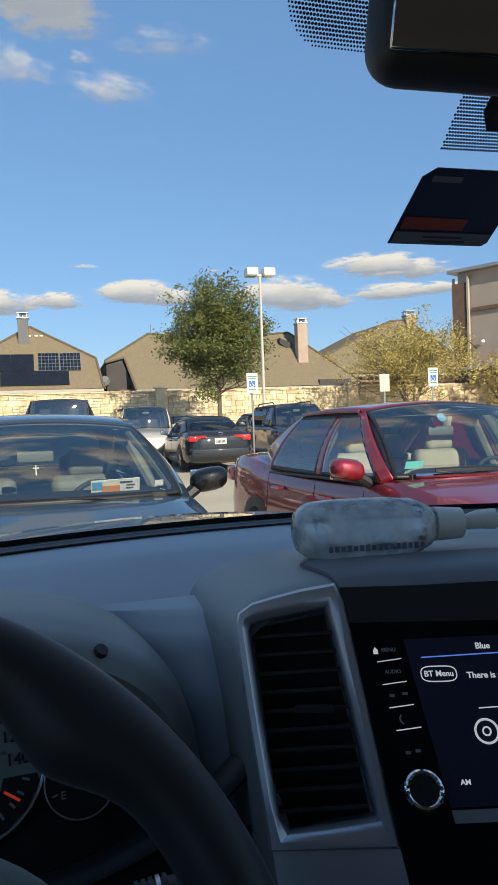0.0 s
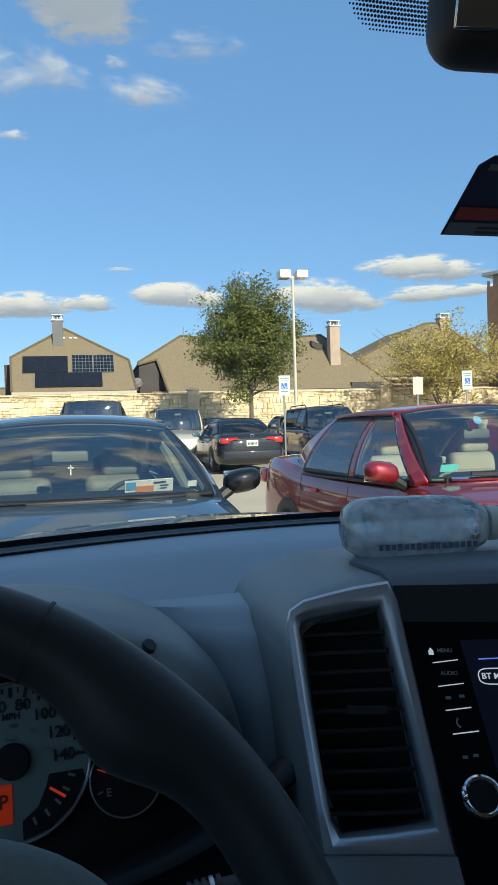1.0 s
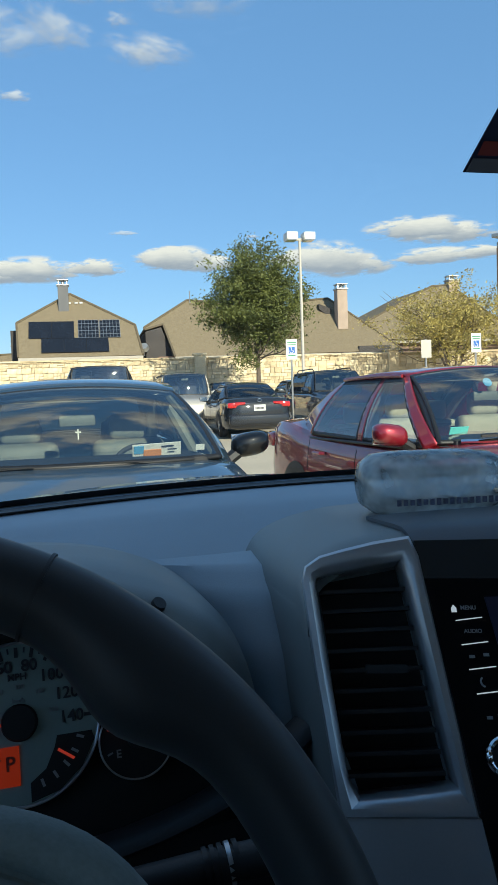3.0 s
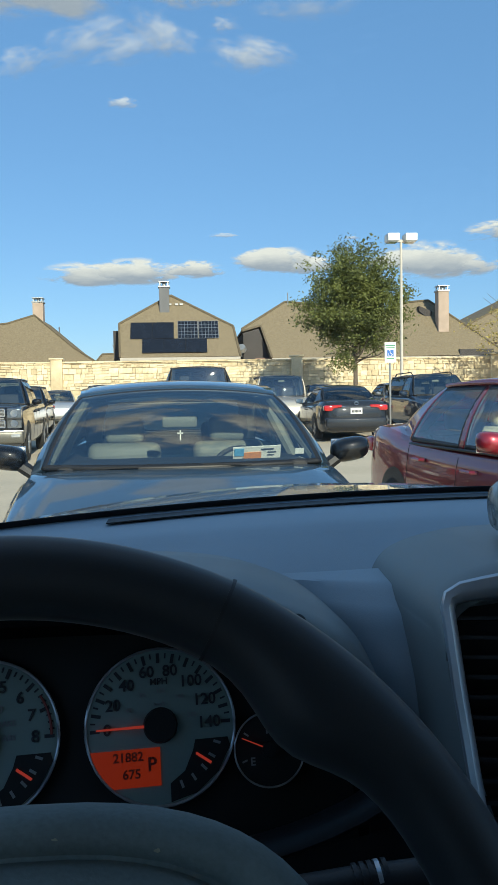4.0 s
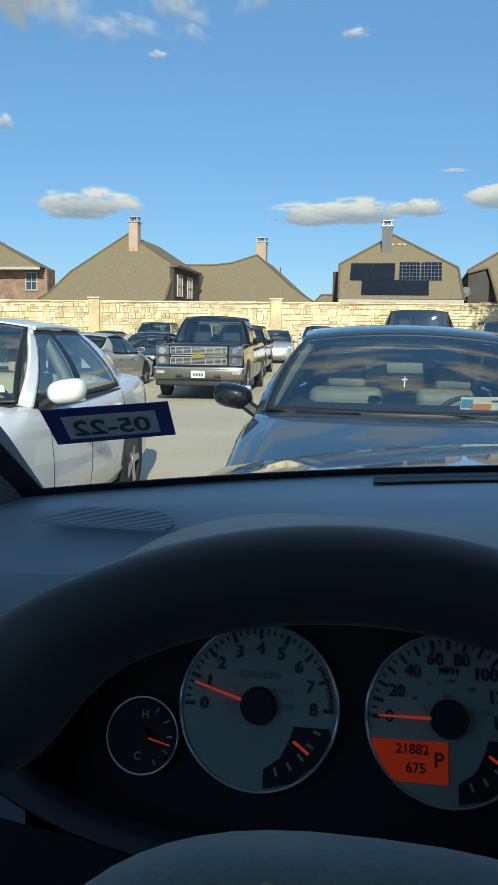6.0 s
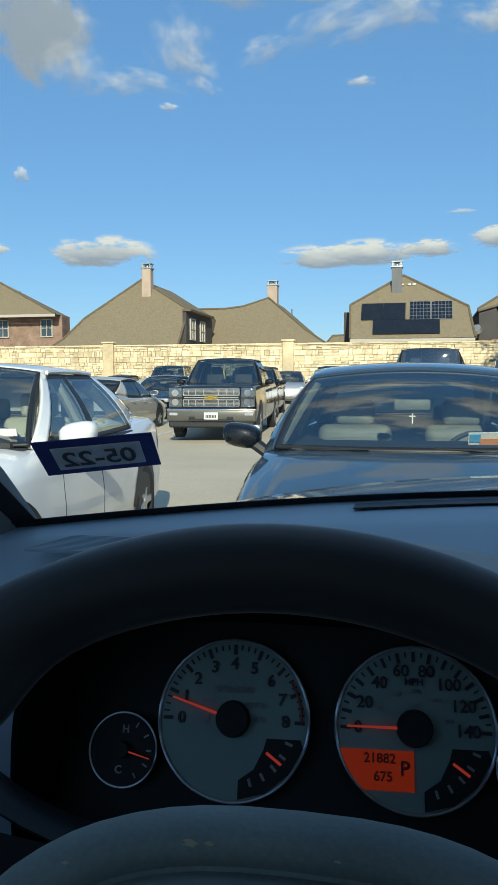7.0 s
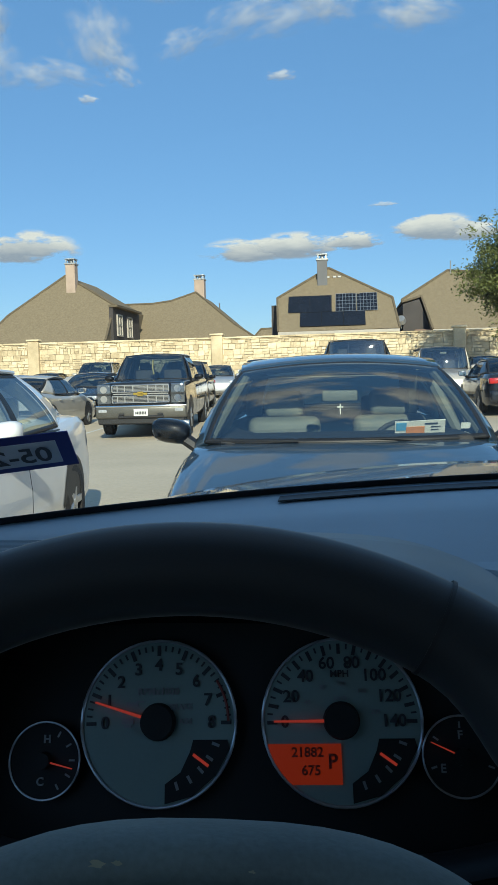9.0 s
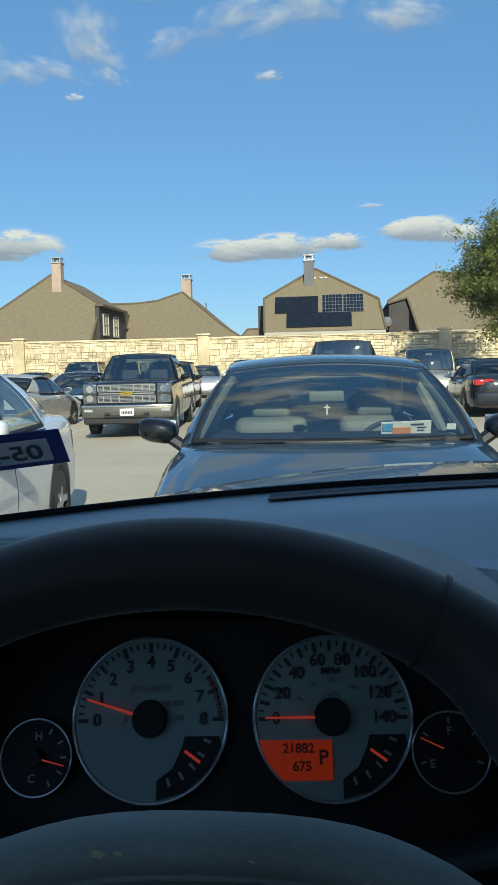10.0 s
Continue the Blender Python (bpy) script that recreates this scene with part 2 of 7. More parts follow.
# ---- the ground, the stone wall and the houses behind it ----
def build_ground():
    bm = bmesh.new()
    xs = [-1500, -400, -120, -60, -40] + steps(-30, 30, 20) + [40, 60, 120, 400, 1500]
    ys = [-1500, -300, -60, -20] + steps(-8, 44, 26) + [60, 120, 400, 1500, 4000]
    patch(bm, lambda u, v: (u, v, ground_z(u, v)), xs, ys, away=(0, 0, -50))
    tagged(part("ground", bm, "concrete"), "pale sunlit concrete parking lot surface", "ground", kind="structure")
    for x0, y0, x1, y1 in [(-6.2, 16.6, -6.2, 22.0), (-2.6, 16.6, -2.6, 22.0), (2.4, 16.6, 2.4, 22.0), (5.7, 16.6, 5.7, 22.0),
                           (8.6, 16.6, 8.6, 22.0), (-1.75, 2.6, -1.75, 8.3), (1.45, 2.6, 1.45, 8.3), (-9.4, 16.6, -9.4, 22.0)]:
        bm = bmesh.new()
        patch(bm, lambda u, v: (x0 + u, v, ground_z(x0 + u, v) + 0.005), [-0.05, 0.05], steps(y0, y1, 8), away=(x0, y0, -5))
        tagged(part("parking_line", bm, "white_line"), "worn white painted parking stall line", "road marking", "parking stall lines", kind="structure")


WALL_Y, WALL_TOP = 42.0, 3.50


def build_wall():
    wall = thing("wall_stone", "long pale limestone boundary wall behind the parking lot", "stone wall", kind="structure")
    bm = one_box((0, WALL_Y + 0.14, WALL_TOP / 2), (86, 0.22, WALL_TOP - 0.06))
    part("wall_core", bm, "mortar", wall)
    rng = random.Random(4)
    units = []
    for k in range(6):
        b = bmesh.new()
        box(b, (0, 0, 0), (1, 1, 1), 0.0)
        for v in b.verts:
            v.co.x += rng.uniform(-0.03, 0.03)
            v.co.z += rng.uniform(-0.05, 0.05)
            v.co.y += rng.uniform(-0.12, 0.12)
        me = bpy.data.meshes.new("stone")
        b.to_mesh(me)
        b.free()
        me.materials.append(M["stone"])
        units.append(me)
    verts, faces, count = [], [], 0
    z, row = 0.3, 0
    near = []
    while z < WALL_TOP - 0.1:
        h = rng.choice((0.15, 0.20, 0.25, 0.31))
        if z + h > WALL_TOP - 0.09:
            h = WALL_TOP - 0.09 - z
        if h < 0.05:
            break
        x = -42.0 + rng.random() * 0.3
        while x < 42:
            w = rng.choice((0.17, 0.23, 0.30, 0.38, 0.50))
            cells = [(z, h)] if rng.random() < 0.6 or h < 0.2 else [(z, h * 0.5), (z + h * 0.5, h * 0.5)]
            for zz, hh in cells:
                cx, cz = x + w / 2, zz + hh / 2
                size = (w - 0.022, 0.09 + rng.uniform(0, 0.045), hh - 0.022)
                if -5.5 < cx < 4.5 and cz > 1.75 and len(near) < 298:
                    near.append((cx, cz, size))
                else:
                    i0 = len(verts)
                    j = rng.uniform(-0.012, 0.012)
                    for dx in (-0.5, 0.5):
                        for dy in (-0.5, 0.5):
                            for dz in (-0.5, 0.5):
                                verts.append((cx + dx * size[0] + rng.uniform(-0.008, 0.008), WALL_Y + dy * size[1] + j, cz + dz * size[2] + rng.uniform(-0.008, 0.008)))
                    for f in ((0, 1, 3, 2), (4, 6, 7, 5), (0, 4, 5, 1), (2, 3, 7, 6), (0, 2, 6, 4), (1, 5, 7, 3)):
                        faces.append([i0 + q for q in f])
            x += w
        z += h
    me = bpy.data.meshes.new("stone_courses")
    me.from_pydata(verts, [], faces)
    me.materials.append(M["stone_island"])
    ob = new("stone_courses", me)
    ob.parent = wall
    tagged(ob, "rough coursed limestone blocks", kind="stuff")
    for x in (-28.4, -17.0, -6.6, 6.3, 17.5, 29.0):
        b = one_box((x, WALL_Y - 0.05, WALL_TOP / 2 + 0.05), (0.62, 0.44, WALL_TOP + 0.10), 0.03)
        pier = part("pier", b, "stone", wall, "square limestone pier with a flat cap")
        part("cap", one_box((x, WALL_Y - 0.05, WALL_TOP + 0.15), (0.74, 0.56, 0.09), 0.015), "stone", pier)
    b = bmesh.new()
    x = -42.0
    while x < 42:
        w = rng.uniform(0.6, 0.95)
        box(b, (x + w / 2, WALL_Y + 0.1, WALL_TOP - 0.035 + rng.uniform(-0.008, 0.008)), (w - 0.015, 0.42, 0.085))
        x += w
    part("coping", b, "stone_island", wall, "rough flat coping stones", smooth=False)
    return wall, units, near


def build_wall_stones(wall, units, near):
    for i, (cx, cz, size) in enumerate(near):
        ob = new("stone", units[i % 6])
        ob.matrix_basis = Matrix.Translation((cx, WALL_Y, cz)) @ Matrix.Diagonal((*size, 1))
        ob.parent = wall


def add_window(house, x, z, y, w=1.0, h=1.5, side=0):
    """A framed sash window; side 0 faces the lot, 1 faces +x."""
    turn = Matrix.Translation((x, y, z)) @ (Matrix.Rotation(radians(90), 4, "Z") if side else Matrix())
    b = bmesh.new()
    for c, s in (((0, 0, h / 2), (w, 0.12, 0.09)), ((0, 0, -h / 2), (w + 0.1, 0.16, 0.09)), ((-w / 2, 0, 0), (0.09, 0.12, h)), ((w / 2, 0, 0), (0.09, 0.12, h)), ((0, 0, 0), (w, 0.09, 0.06)), ((0, 0, 0), (0.05, 0.09, h))):
        box(b, c, s)
    b.transform(turn)
    win = part("window", b, "trim", house, "white framed sash window", smooth=False)
    b = one_box((0, 0.03, 0), (w - 0.04, 0.02, h - 0.04))
    b.transform(turn)
    part("pane", b, "window", win, smooth=False)


def chimney(house, x, y, z0, z1, mat, w=0.72):
    c = part("chimney", one_box((x, y, (z0 + z1) / 2), (w, w, z1 - z0), 0.02), mat, house, "square rendered chimney stack", smooth=False)
    b = one_box((x, y, z1 - 0.02), (w + 0.14, w + 0.14, 0.12), 0.02)
    for dx in (-1, 1):
        for dy in (-1, 1):
            box(b, (x + dx * w * 0.4, y + dy * w * 0.4, z1 + 0.17), (0.08, 0.08, 0.3))
    box(b, (x, y, z1 + 0.35), (w + 0.06, w + 0.06, 0.06))
    part("chimney_cap", b, "metal_grey", c, smooth=False)
    part("flue", rod(bmesh.new(), (x, y, z1), (x, y, z1 + 0.28), 0.14, n=10), "metal_grey", c)


def leaned(p, q, zb, y0, lean):
    """A roof outline point moved back up the slope, keeping its bearing from the lot."""
    k = (y0 + (q - zb) * lean) / y0
    return Vector((p * k, y0 * k, 1.315 + (q - 1.315) * k))


def roof_mass(house, outline, y0, lean, depth, mat="shingle", label="brown asphalt shingle hip roof"):
    """A roof seen end-on: the outline of (x, z) pairs, its front face leaning back by `lean` metres per metre of height."""
    zb = min(q for p, q in outline)
    b = bmesh.new()
    k = len(outline)
    cx = sum(p for p, q in outline) / k
    f = [b.verts.new(leaned(p, q, zb, y0, lean)) for p, q in outline]
    r = [b.verts.new((v.co.x + (cx - v.co.x) * 0.04, y0 + max(depth, (v.co.z - zb) * lean + 1.0), v.co.z)) for v in f]
    b.faces.new(f)
    b.faces.new(r[::-1])
    for i in range(k):
        b.faces.new((f[(i + 1) % k], f[i], r[i], r[(i + 1) % k]))
    bmesh.ops.recalc_face_normals(b, faces=b.faces[:])
    roof = part("roof", b, mat, house, label, smooth=False)
    return roof


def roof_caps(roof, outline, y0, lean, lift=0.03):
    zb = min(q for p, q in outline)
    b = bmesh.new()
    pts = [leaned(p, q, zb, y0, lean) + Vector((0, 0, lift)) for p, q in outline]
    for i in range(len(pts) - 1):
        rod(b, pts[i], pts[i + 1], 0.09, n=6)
    part("ridge_cap", b, "shingle_shaded", roof, smooth=False)


def roof_vent(roof, x, y, z):
    b = rod(bmesh.new(), (x, y + 0.35, z - 0.45), (x, y + 0.35, z - 0.02), 0.05, n=8)
    rod(b, (x, y + 0.35, z - 0.03), (x, y + 0.35, z + 0.08), 0.09, 0.03, n=8)
    part("roof_vent", b, "chimney_grey", roof)


def house(name_label, outline, walls, y0=56.0, lean=0.9, depth=11.0, wall_mat="brick", roof_label="brown asphalt shingle hip roof"):
    h = thing("house", name_label, "house", "houses behind the wall")
    x0, x1, ztop = walls
    ztop = min(ztop, min(q for p, q in outline) + 0.2)
    part("wall", one_box(((x0 + x1) / 2, y0 + 0.9 + depth / 2, ztop / 2), (x1 - x0, depth - 0.6, ztop)), wall_mat, h, smooth=False)
    roof = roof_mass(h, outline, y0, lean, depth + 1.5, label=roof_label)
    roof_caps(roof, outline, y0, lean)
    zb = min(q for p, q in outline)
    xs = [p for p, q in outline if q < zb + 0.4]
    if len(xs) >= 2:
        part("fascia", one_box(((min(xs) + max(xs)) / 2, y0 - 0.03, zb - 0.10), (max(xs) - min(xs), 0.06, 0.2)), "trim", roof, "pale eaves board", smooth=False)
    return h, roof


def build_houses():
    # brick house with two windows at the far left end
    h, r = house("brick house with a low brown hip roof", [(-46, 6.75), (-43, 10.6), (-34.5, 10.5), (-31.6, 9.15), (-27.1, 6.72)], (-45.5, -27.1, 6.7), depth=2.0, wall_mat="brick")
    for x in (-32.2, -28.4):
        add_window(h, x, 5.72, 57.15, 0.95, 1.35)
    roof_vent(r, -31, 57.5, 8.7)
    # large hip roof with a tan chimney
    o = [(-27.4, 4.2), (-26.5, 4.7), (-24.65, 6.3), (-20.0, 9.10), (-16.4, 6.80), (-17.2, 4.2)]
    h, r = house("house with a steep brown roof and dark side wall", o, (-26.8, -17.0, 6.7), wall_mat="siding_shaded")
    chimney(h, -19.62 * 1.06, 59.6, 7.4, 10.5, "chimney_tan", 0.75)
    part("side_wall", one_box((-17.1, 61.3, 3.4), (0.3, 7.8, 6.9)), "siding_shaded", h, smooth=False)
    for y in (59.0, 61.9):
        add_window(h, -16.90, 5.55, y, 1.3, 1.6, 1)
    part("side_eave", one_box((-16.9, 60.9, 6.92), (0.7, 7.2, 0.16)), "shingle_shaded", r, smooth=False)
    roof_vent(r, -21.2, 58.0, 7.0)
    roof_vent(r, -19.9, 58.3, 7.3)
    # rambling roof with a short chimney
    o = [(-20.2, 4.6), (-18.4, 7.78), (-15.9, 7.78), (-14.3, 7.96), (-12.1, 8.62), (-8.9, 5.86), (-7.0, 4.6)]
    h, r = house("house with a rambling low brown roof", o, (-19, -8.0, 4.4), y0=66.0)
    chimney(h, -12.5, 70.3, 7.4, 10.25, "chimney_tan", 0.9)
    for x in (-12.3, -11.7):
        part("ridge_vent", one_box((x * 1.235, 69.2, 8.05), (0.4, 0.4, 0.14), 0.02), "metal_grey", r)
    roof_vent(r, -10.6, 69.0, 7.9)
    h, r = house("distant low brown roof between houses", [(-8.2, 4.2), (-7.0, 5.55), (-5.4, 5.6), (-3.6, 4.2)], (-8, -4, 4.2), y0=70.0, depth=8)
    chimney(h, -6.0, 75, 4.0, 6.7, "chimney_tan", 0.8)
    # gable house with the solar panels
    o = [(-4.35, 4.45), (-4.35, 6.85), (-0.65, 8.84), (3.80, 6.62), (4.30, 4.5)]
    h, r = house("house with roof solar panels and tall grey chimney", o, (-4.1, 4.0, 4.6), lean=0.7)
    part("side_wall", one_box((-4.75, 62.0, 3.3), (0.5, 7.0, 6.6)), "siding_shaded", h, smooth=False)
    chimney(h, -1.15, 58.6, 6.3, 9.85, "chimney_grey", 0.74)
    slope = math.atan2(1.0, 0.7)

    def panel(x0, z0, x1, z1, nx, nz, pale):
        y_of = lambda z: 56.0 + (z - 4.45) * 0.7
        c = ((x0 + x1) / 2 * 1.015, y_of((z0 + z1) / 2) - 0.09, (z0 + z1) / 2 + 0.06)
        turn = Matrix.Translation(c) @ Matrix.Rotation(slope - math.pi / 2, 4, "X")
        hh = abs(z1 - z0) / math.sin(slope)
        w = (x1 - x0) * 1.015
        b = one_box((0, 0, 0), (w, 0.05, hh))
        b.transform(turn)
        p = part("solar_panel", b, "solar", r, "black roof solar panel", smooth=False)
        b = bmesh.new()
        t = 0.022 if pale else 0.008
        for i in range(nx + 1):
            box(b, (-w / 2 + w * i / nx, -0.03, 0), (t, 0.012, hh))
        for j in range(nz + 1):
            box(b, (0, -0.03, -hh / 2 + hh * j / nz), (w, 0.012, t))
        b.transform(turn)
        part("panel_grid", b, "solar_line" if pale else "black_trim", p, smooth=False)
    for i in range(2):
        panel(-3.58 + i * 1.56, 5.80, -2.04 + i * 1.56, 7.05, 1, 1, False)
    for i in range(3):
        panel(-2.72 + i * 1.54, 4.74, -1.20 + i * 1.54, 5.78, 1, 1, False)
    for i in range(2):
        panel(-0.18 + i * 1.50, 5.80, 1.25 + i * 1.50, 7.14, 6, 5, True)
    for x, z in ((-2.3, 7.25), (0.55, 7.2), (1.4, 7.9)):
        roof_vent(r, x * 1.03, 56 + (z - 4.45) * 0.7, z + 0.1)
    for x in (-0.75, -0.25, 0.1):
        part("ridge_vent", one_box((x, 58.6, 8.55), (0.26, 0.2, 0.14), 0.02), "metal_grey", r)
    b = rod(bmesh.new(), (4.5, 57.3, 4.5), (4.5, 57.2, 5.1), 0.03, n=6)
    rod(b, (4.5, 57.2, 5.0), (4.42, 56.95, 5.2), 0.36, 0.30, n=16)
    part("satellite_dish", b, "metal_grey", r, "grey satellite dish on the eaves")
    # roof with a dark gable wall beside it
    o = [(6.6, 4.3), (5.8, 6.62), (4.45, 6.25), (4.45, 6.42), (7.6, 8.33), (10.0, 8.15), (14.5, 5.2), (15.5, 4.3)]
    h, r = house("house with a brown roof and dark gable wall", o, (5.5, 15.0, 4.4))
    part("gable_wall", prism(bmesh.new(), [(4.65, 0.0), (4.65, 6.28), (5.82, 6.60), (6.62, 4.4), (6.62, 0.0)], "y", 57.6, 66.0), "siding_shaded", h, smooth=False)
    part("vent_pipe", rod(bmesh.new(), (8.3, 59.5, 8.0), (8.3, 59.5, 9.5), 0.05, n=6), "metal_grey", r)
    roof_vent(r, 6.6, 58.4, 7.0)
    # house with a tan chimney and a shed dormer
    o = [(12.6, 4.3), (16.2, 8.2), (18.26, 8.37), (23.4, 5.0), (24.2, 4.4)]
    h, r = house("house with a wide brown roof and tan chimney", o, (13, 23.5, 4.4))
    chimney(h, 19.95, 57.9, 6.2, 9.35, "chimney_tan", 0.82)
    # dark prism added in place of the shading beside the dormer
    part("dormer_cheek", prism(bmesh.new(), [(18.4, 8.3), (19.4, 7.9), (19.3, 7.2), (18.4, 7.9)], "y", 58.6, 60.0), "siding_shaded", r, smooth=False)
    part("eave_wall", one_box((22.0, 56.5, 4.55), (2.6, 0.9, 0.5)), "siding_shaded", h, smooth=False)
    roof_vent(r, 19.0, 57.2, 5.9)
    o = [(20.0, 5.6), (28.6, 9.80), (30.2, 9.90), (37.0, 5.4)]
    h, r = house("brown roofed house behind the yellow tree", o, (21.0, 36.0, 5.6), y0=60.0)
    chimney(h, 32.4, 64.0, 8.2, 10.9, "chimney_tan", 0.9)


# ---- trees ----
def build_tree(label, at, top, crown_r, base_z, leaf, n_clumps, per, size, trunk_r, seed, stems=1, squash=1.0):
    rng = random.Random(seed)
    x, y, z = at
    tree = thing("tree", label, "tree", at=Matrix.Translation(at))
    b = bmesh.new()
    tips = []
    cz = (top - z + base_z - z) / 2
    ch = (top - base_z) / 2
    for s in range(stems):
        ang = rng.uniform(0, 6.28)
        lean = 0.0 if stems == 1 else rng.uniform(0.25, 0.6)
        pts = [Vector((0.12 * s, 0, 0))]
        hgt = (top - z) * (0.82 if stems == 1 else rng.uniform(0.5, 0.75))
        for k in range(1, 7):
            f = k / 6
            pts.append(Vector((math.cos(ang) * lean * hgt * f * f + rng.uniform(-0.06, 0.06), math.sin(ang) * lean * hgt * f * f + rng.uniform(-0.06, 0.06), hgt * f)))
        sweep(b, pts, lambda t: trunk_r * (1 - 0.82 * t) + 0.012, n=8)
        for q in range(16 if stems == 1 else 8):
            f = rng.uniform(0.33, 1.0)
            i = min(int(f * 6), 5)
            p = pts[i].lerp(pts[i + 1], f * 6 - i)
            a = rng.uniform(0, 6.28)
            ln = crown_r * rng.uniform(0.55, 1.0) * (1.15 - 0.6 * f)
            e = p + Vector((math.cos(a) * ln, math.sin(a) * ln, ln * rng.uniform(0.25, 0.8)))
            mid = p.lerp(e, 0.5) + Vector((0, 0, -0.08 * ln))
            sweep(b, [p, mid, e], lambda t: trunk_r * 0.32 * (1 - f * 0.6) * (1 - 0.8 * t) + 0.006, n=5)
            tips.append(e)
            tips.append(mid)
    part("trunk", b, "bark", tree)
    verts, faces = [], []
    for c in range(n_clumps):
        # clumps fill an uneven crown, denser towards its skin
        while True:
            d = Vector((rng.gauss(0, 1), rng.gauss(0, 1), rng.gauss(0, 1))).normalized()
            rr = rng.random() ** 0.42
            wob = 0.74 + 0.55 * noise.noise(d * 2.4 + Vector((seed, 0, 0)))
            p = Vector((d.x * crown_r * rr * wob, d.y * crown_r * rr * wob, cz + d.z * ch * rr * wob * squash))
            low = (p.z - (base_z - z)) / (2 * ch)
            if low > 0 and math.hypot(p.x, p.y) < crown_r * (0.78 + 0.37 * min(1, low * 3.0)) * (1.12 - 1.15 * max(0, low - 0.42)):
                break
        cr = rng.uniform(0.12, 0.30)
        for k in range(per):
            q = p + Vector((rng.gauss(0, cr), rng.gauss(0, cr), rng.gauss(0, cr * 0.8)))
            s = size * rng.uniform(0.6, 1.3)
            m = Euler((rng.uniform(-1.0, 1.0), rng.uniform(-1.0, 1.0), rng.uniform(0, 6.28))).to_matrix()
            i0 = len(verts)
            for vx, vy, vz in ((-1.0, 0, 0), (0, -0.48, 0.14), (1.1, 0, -0.1), (0, 0.48, 0.14)):
                verts.append(q + m @ Vector((vx * s, vy * s, vz * s)))
            faces.append((i0, i0 + 1, i0 + 2))
            faces.append((i0, i0 + 2, i0 + 3))
    me = bpy.data.meshes.new("crown")
    me.from_pydata([tuple(v) for v in verts], [], faces)
    me.materials.append(M[leaf])
    ob = new("crown", me)
    ob.parent = tree
    tagged(ob, kind="stuff")
    return tree


def build_trees():
    gz = lambda x, y: ground_z(x, y)
    build_tree("green live oak tree with a dense uneven crown", (7.75, 34.0, gz(7.75, 34)), 8.55, 2.80, 2.25, "leaf", 760, 46, 0.076, 0.12, 3)
    build_tree("thin yellow autumn tree with several stems", (19.3, 38.0, gz(19.3, 38)), 7.4, 4.5, 2.0, "leaf_yellow", 640, 26, 0.075, 0.085, 8, stems=6)
    build_tree("low yellow autumn tree beside the store", (25.3, 38.5, gz(25, 38.5)), 5.4, 2.4, 1.6, "leaf_yellow", 200, 20, 0.085, 0.06, 12, stems=4)


# ---- street furniture and the store ----
def build_lamp():
    x, y = 7.84, 27.0
    g = ground_z(x, y)
    lamp = thing("street_lamp", "pale parking lot lamp post with two box heads", "lamp post", at=Matrix.Translation((x, y, g)))
    top = 6.86 - g
    part("base", rod(bmesh.new(), (0, 0, 0), (0, 0, 0.75), 0.3, 0.28, 20), "concrete", lamp, "round concrete footing")
    part("pole", rod(bmesh.new(), (0, 0, 0.7), (0, 0, top), 0.060, 0.045, 12), "pole", lamp)
    part("crossarm", one_box((0, 0, top - 0.05), (0.5, 0.09, 0.08), 0.01), "pole", lamp)
    for sx in (-0.32, 0.32):
        hd = part("lamp_head", one_box((sx, 0, top + 0.06), (0.42, 0.52, 0.27), 0.03, seg=2), "white_metal", lamp, "white box lamp head")
        part("lens", one_box((sx, 0, top - 0.085), (0.34, 0.42, 0.03), 0.005), "lamp_clear", hd)


def build_sign(x, y, z_mid, face):
    g = ground_z(x, y)
    s = thing("parking_sign", "accessible parking sign on a steel post" if face else "back of a pale parking sign on a post", "sign", "accessible parking signs", at=Matrix.Translation((x, y, g)))
    zc = z_mid - g
    part("post", rod(bmesh.new(), (0, 0.03, 0), (0, 0.03, zc + 0.28), 0.03, n=8), "metal_grey", s)
    if face:
        pl = part("plate", one_box((0, -0.015, zc), (0.32, 0.012, 0.56), 0.004), "white_metal", s)
        part("band", one_box((0, -0.026, zc + 0.19), (0.27, 0.006, 0.03)), "sign_green", pl, smooth=False)
        part("band", one_box((0, -0.026, zc + 0.13), (0.24, 0.006, 0.025)), "sign_green", pl, smooth=False)
        part("blue_square", one_box((0, -0.026, zc - 0.02), (0.18, 0.006, 0.18)), "sign_blue", pl, smooth=False)
        b = bmesh.new()   # wheelchair symbol
        sweep(b, [(0.05 * math.cos(a) - 0.01, -0.032, zc - 0.05 + 0.05 * math.sin(a)) for a in steps(-3.6, 0.4, 12)], 0.008, n=5)
        sweep(b, [(-0.015, -0.032, zc + 0.035), (-0.005, -0.032, zc - 0.025), (0.035, -0.032, zc - 0.03), (0.055, -0.032, zc - 0.075)], 0.008, n=5)
        rod(b, (-0.018, -0.028, zc + 0.053), (-0.018, -0.036, zc + 0.053), 0.014, n=8)
        part("symbol", b, "white_metal", pl)
        part("band", one_box((0, -0.026, zc - 0.17), (0.22, 0.006, 0.03)), "sign_green", pl, smooth=False)
    else:
        part("plate", one_box((0, 0.0, zc), (0.32, 0.012, 0.52), 0.004), "pole", s, "plain back of a sign plate")


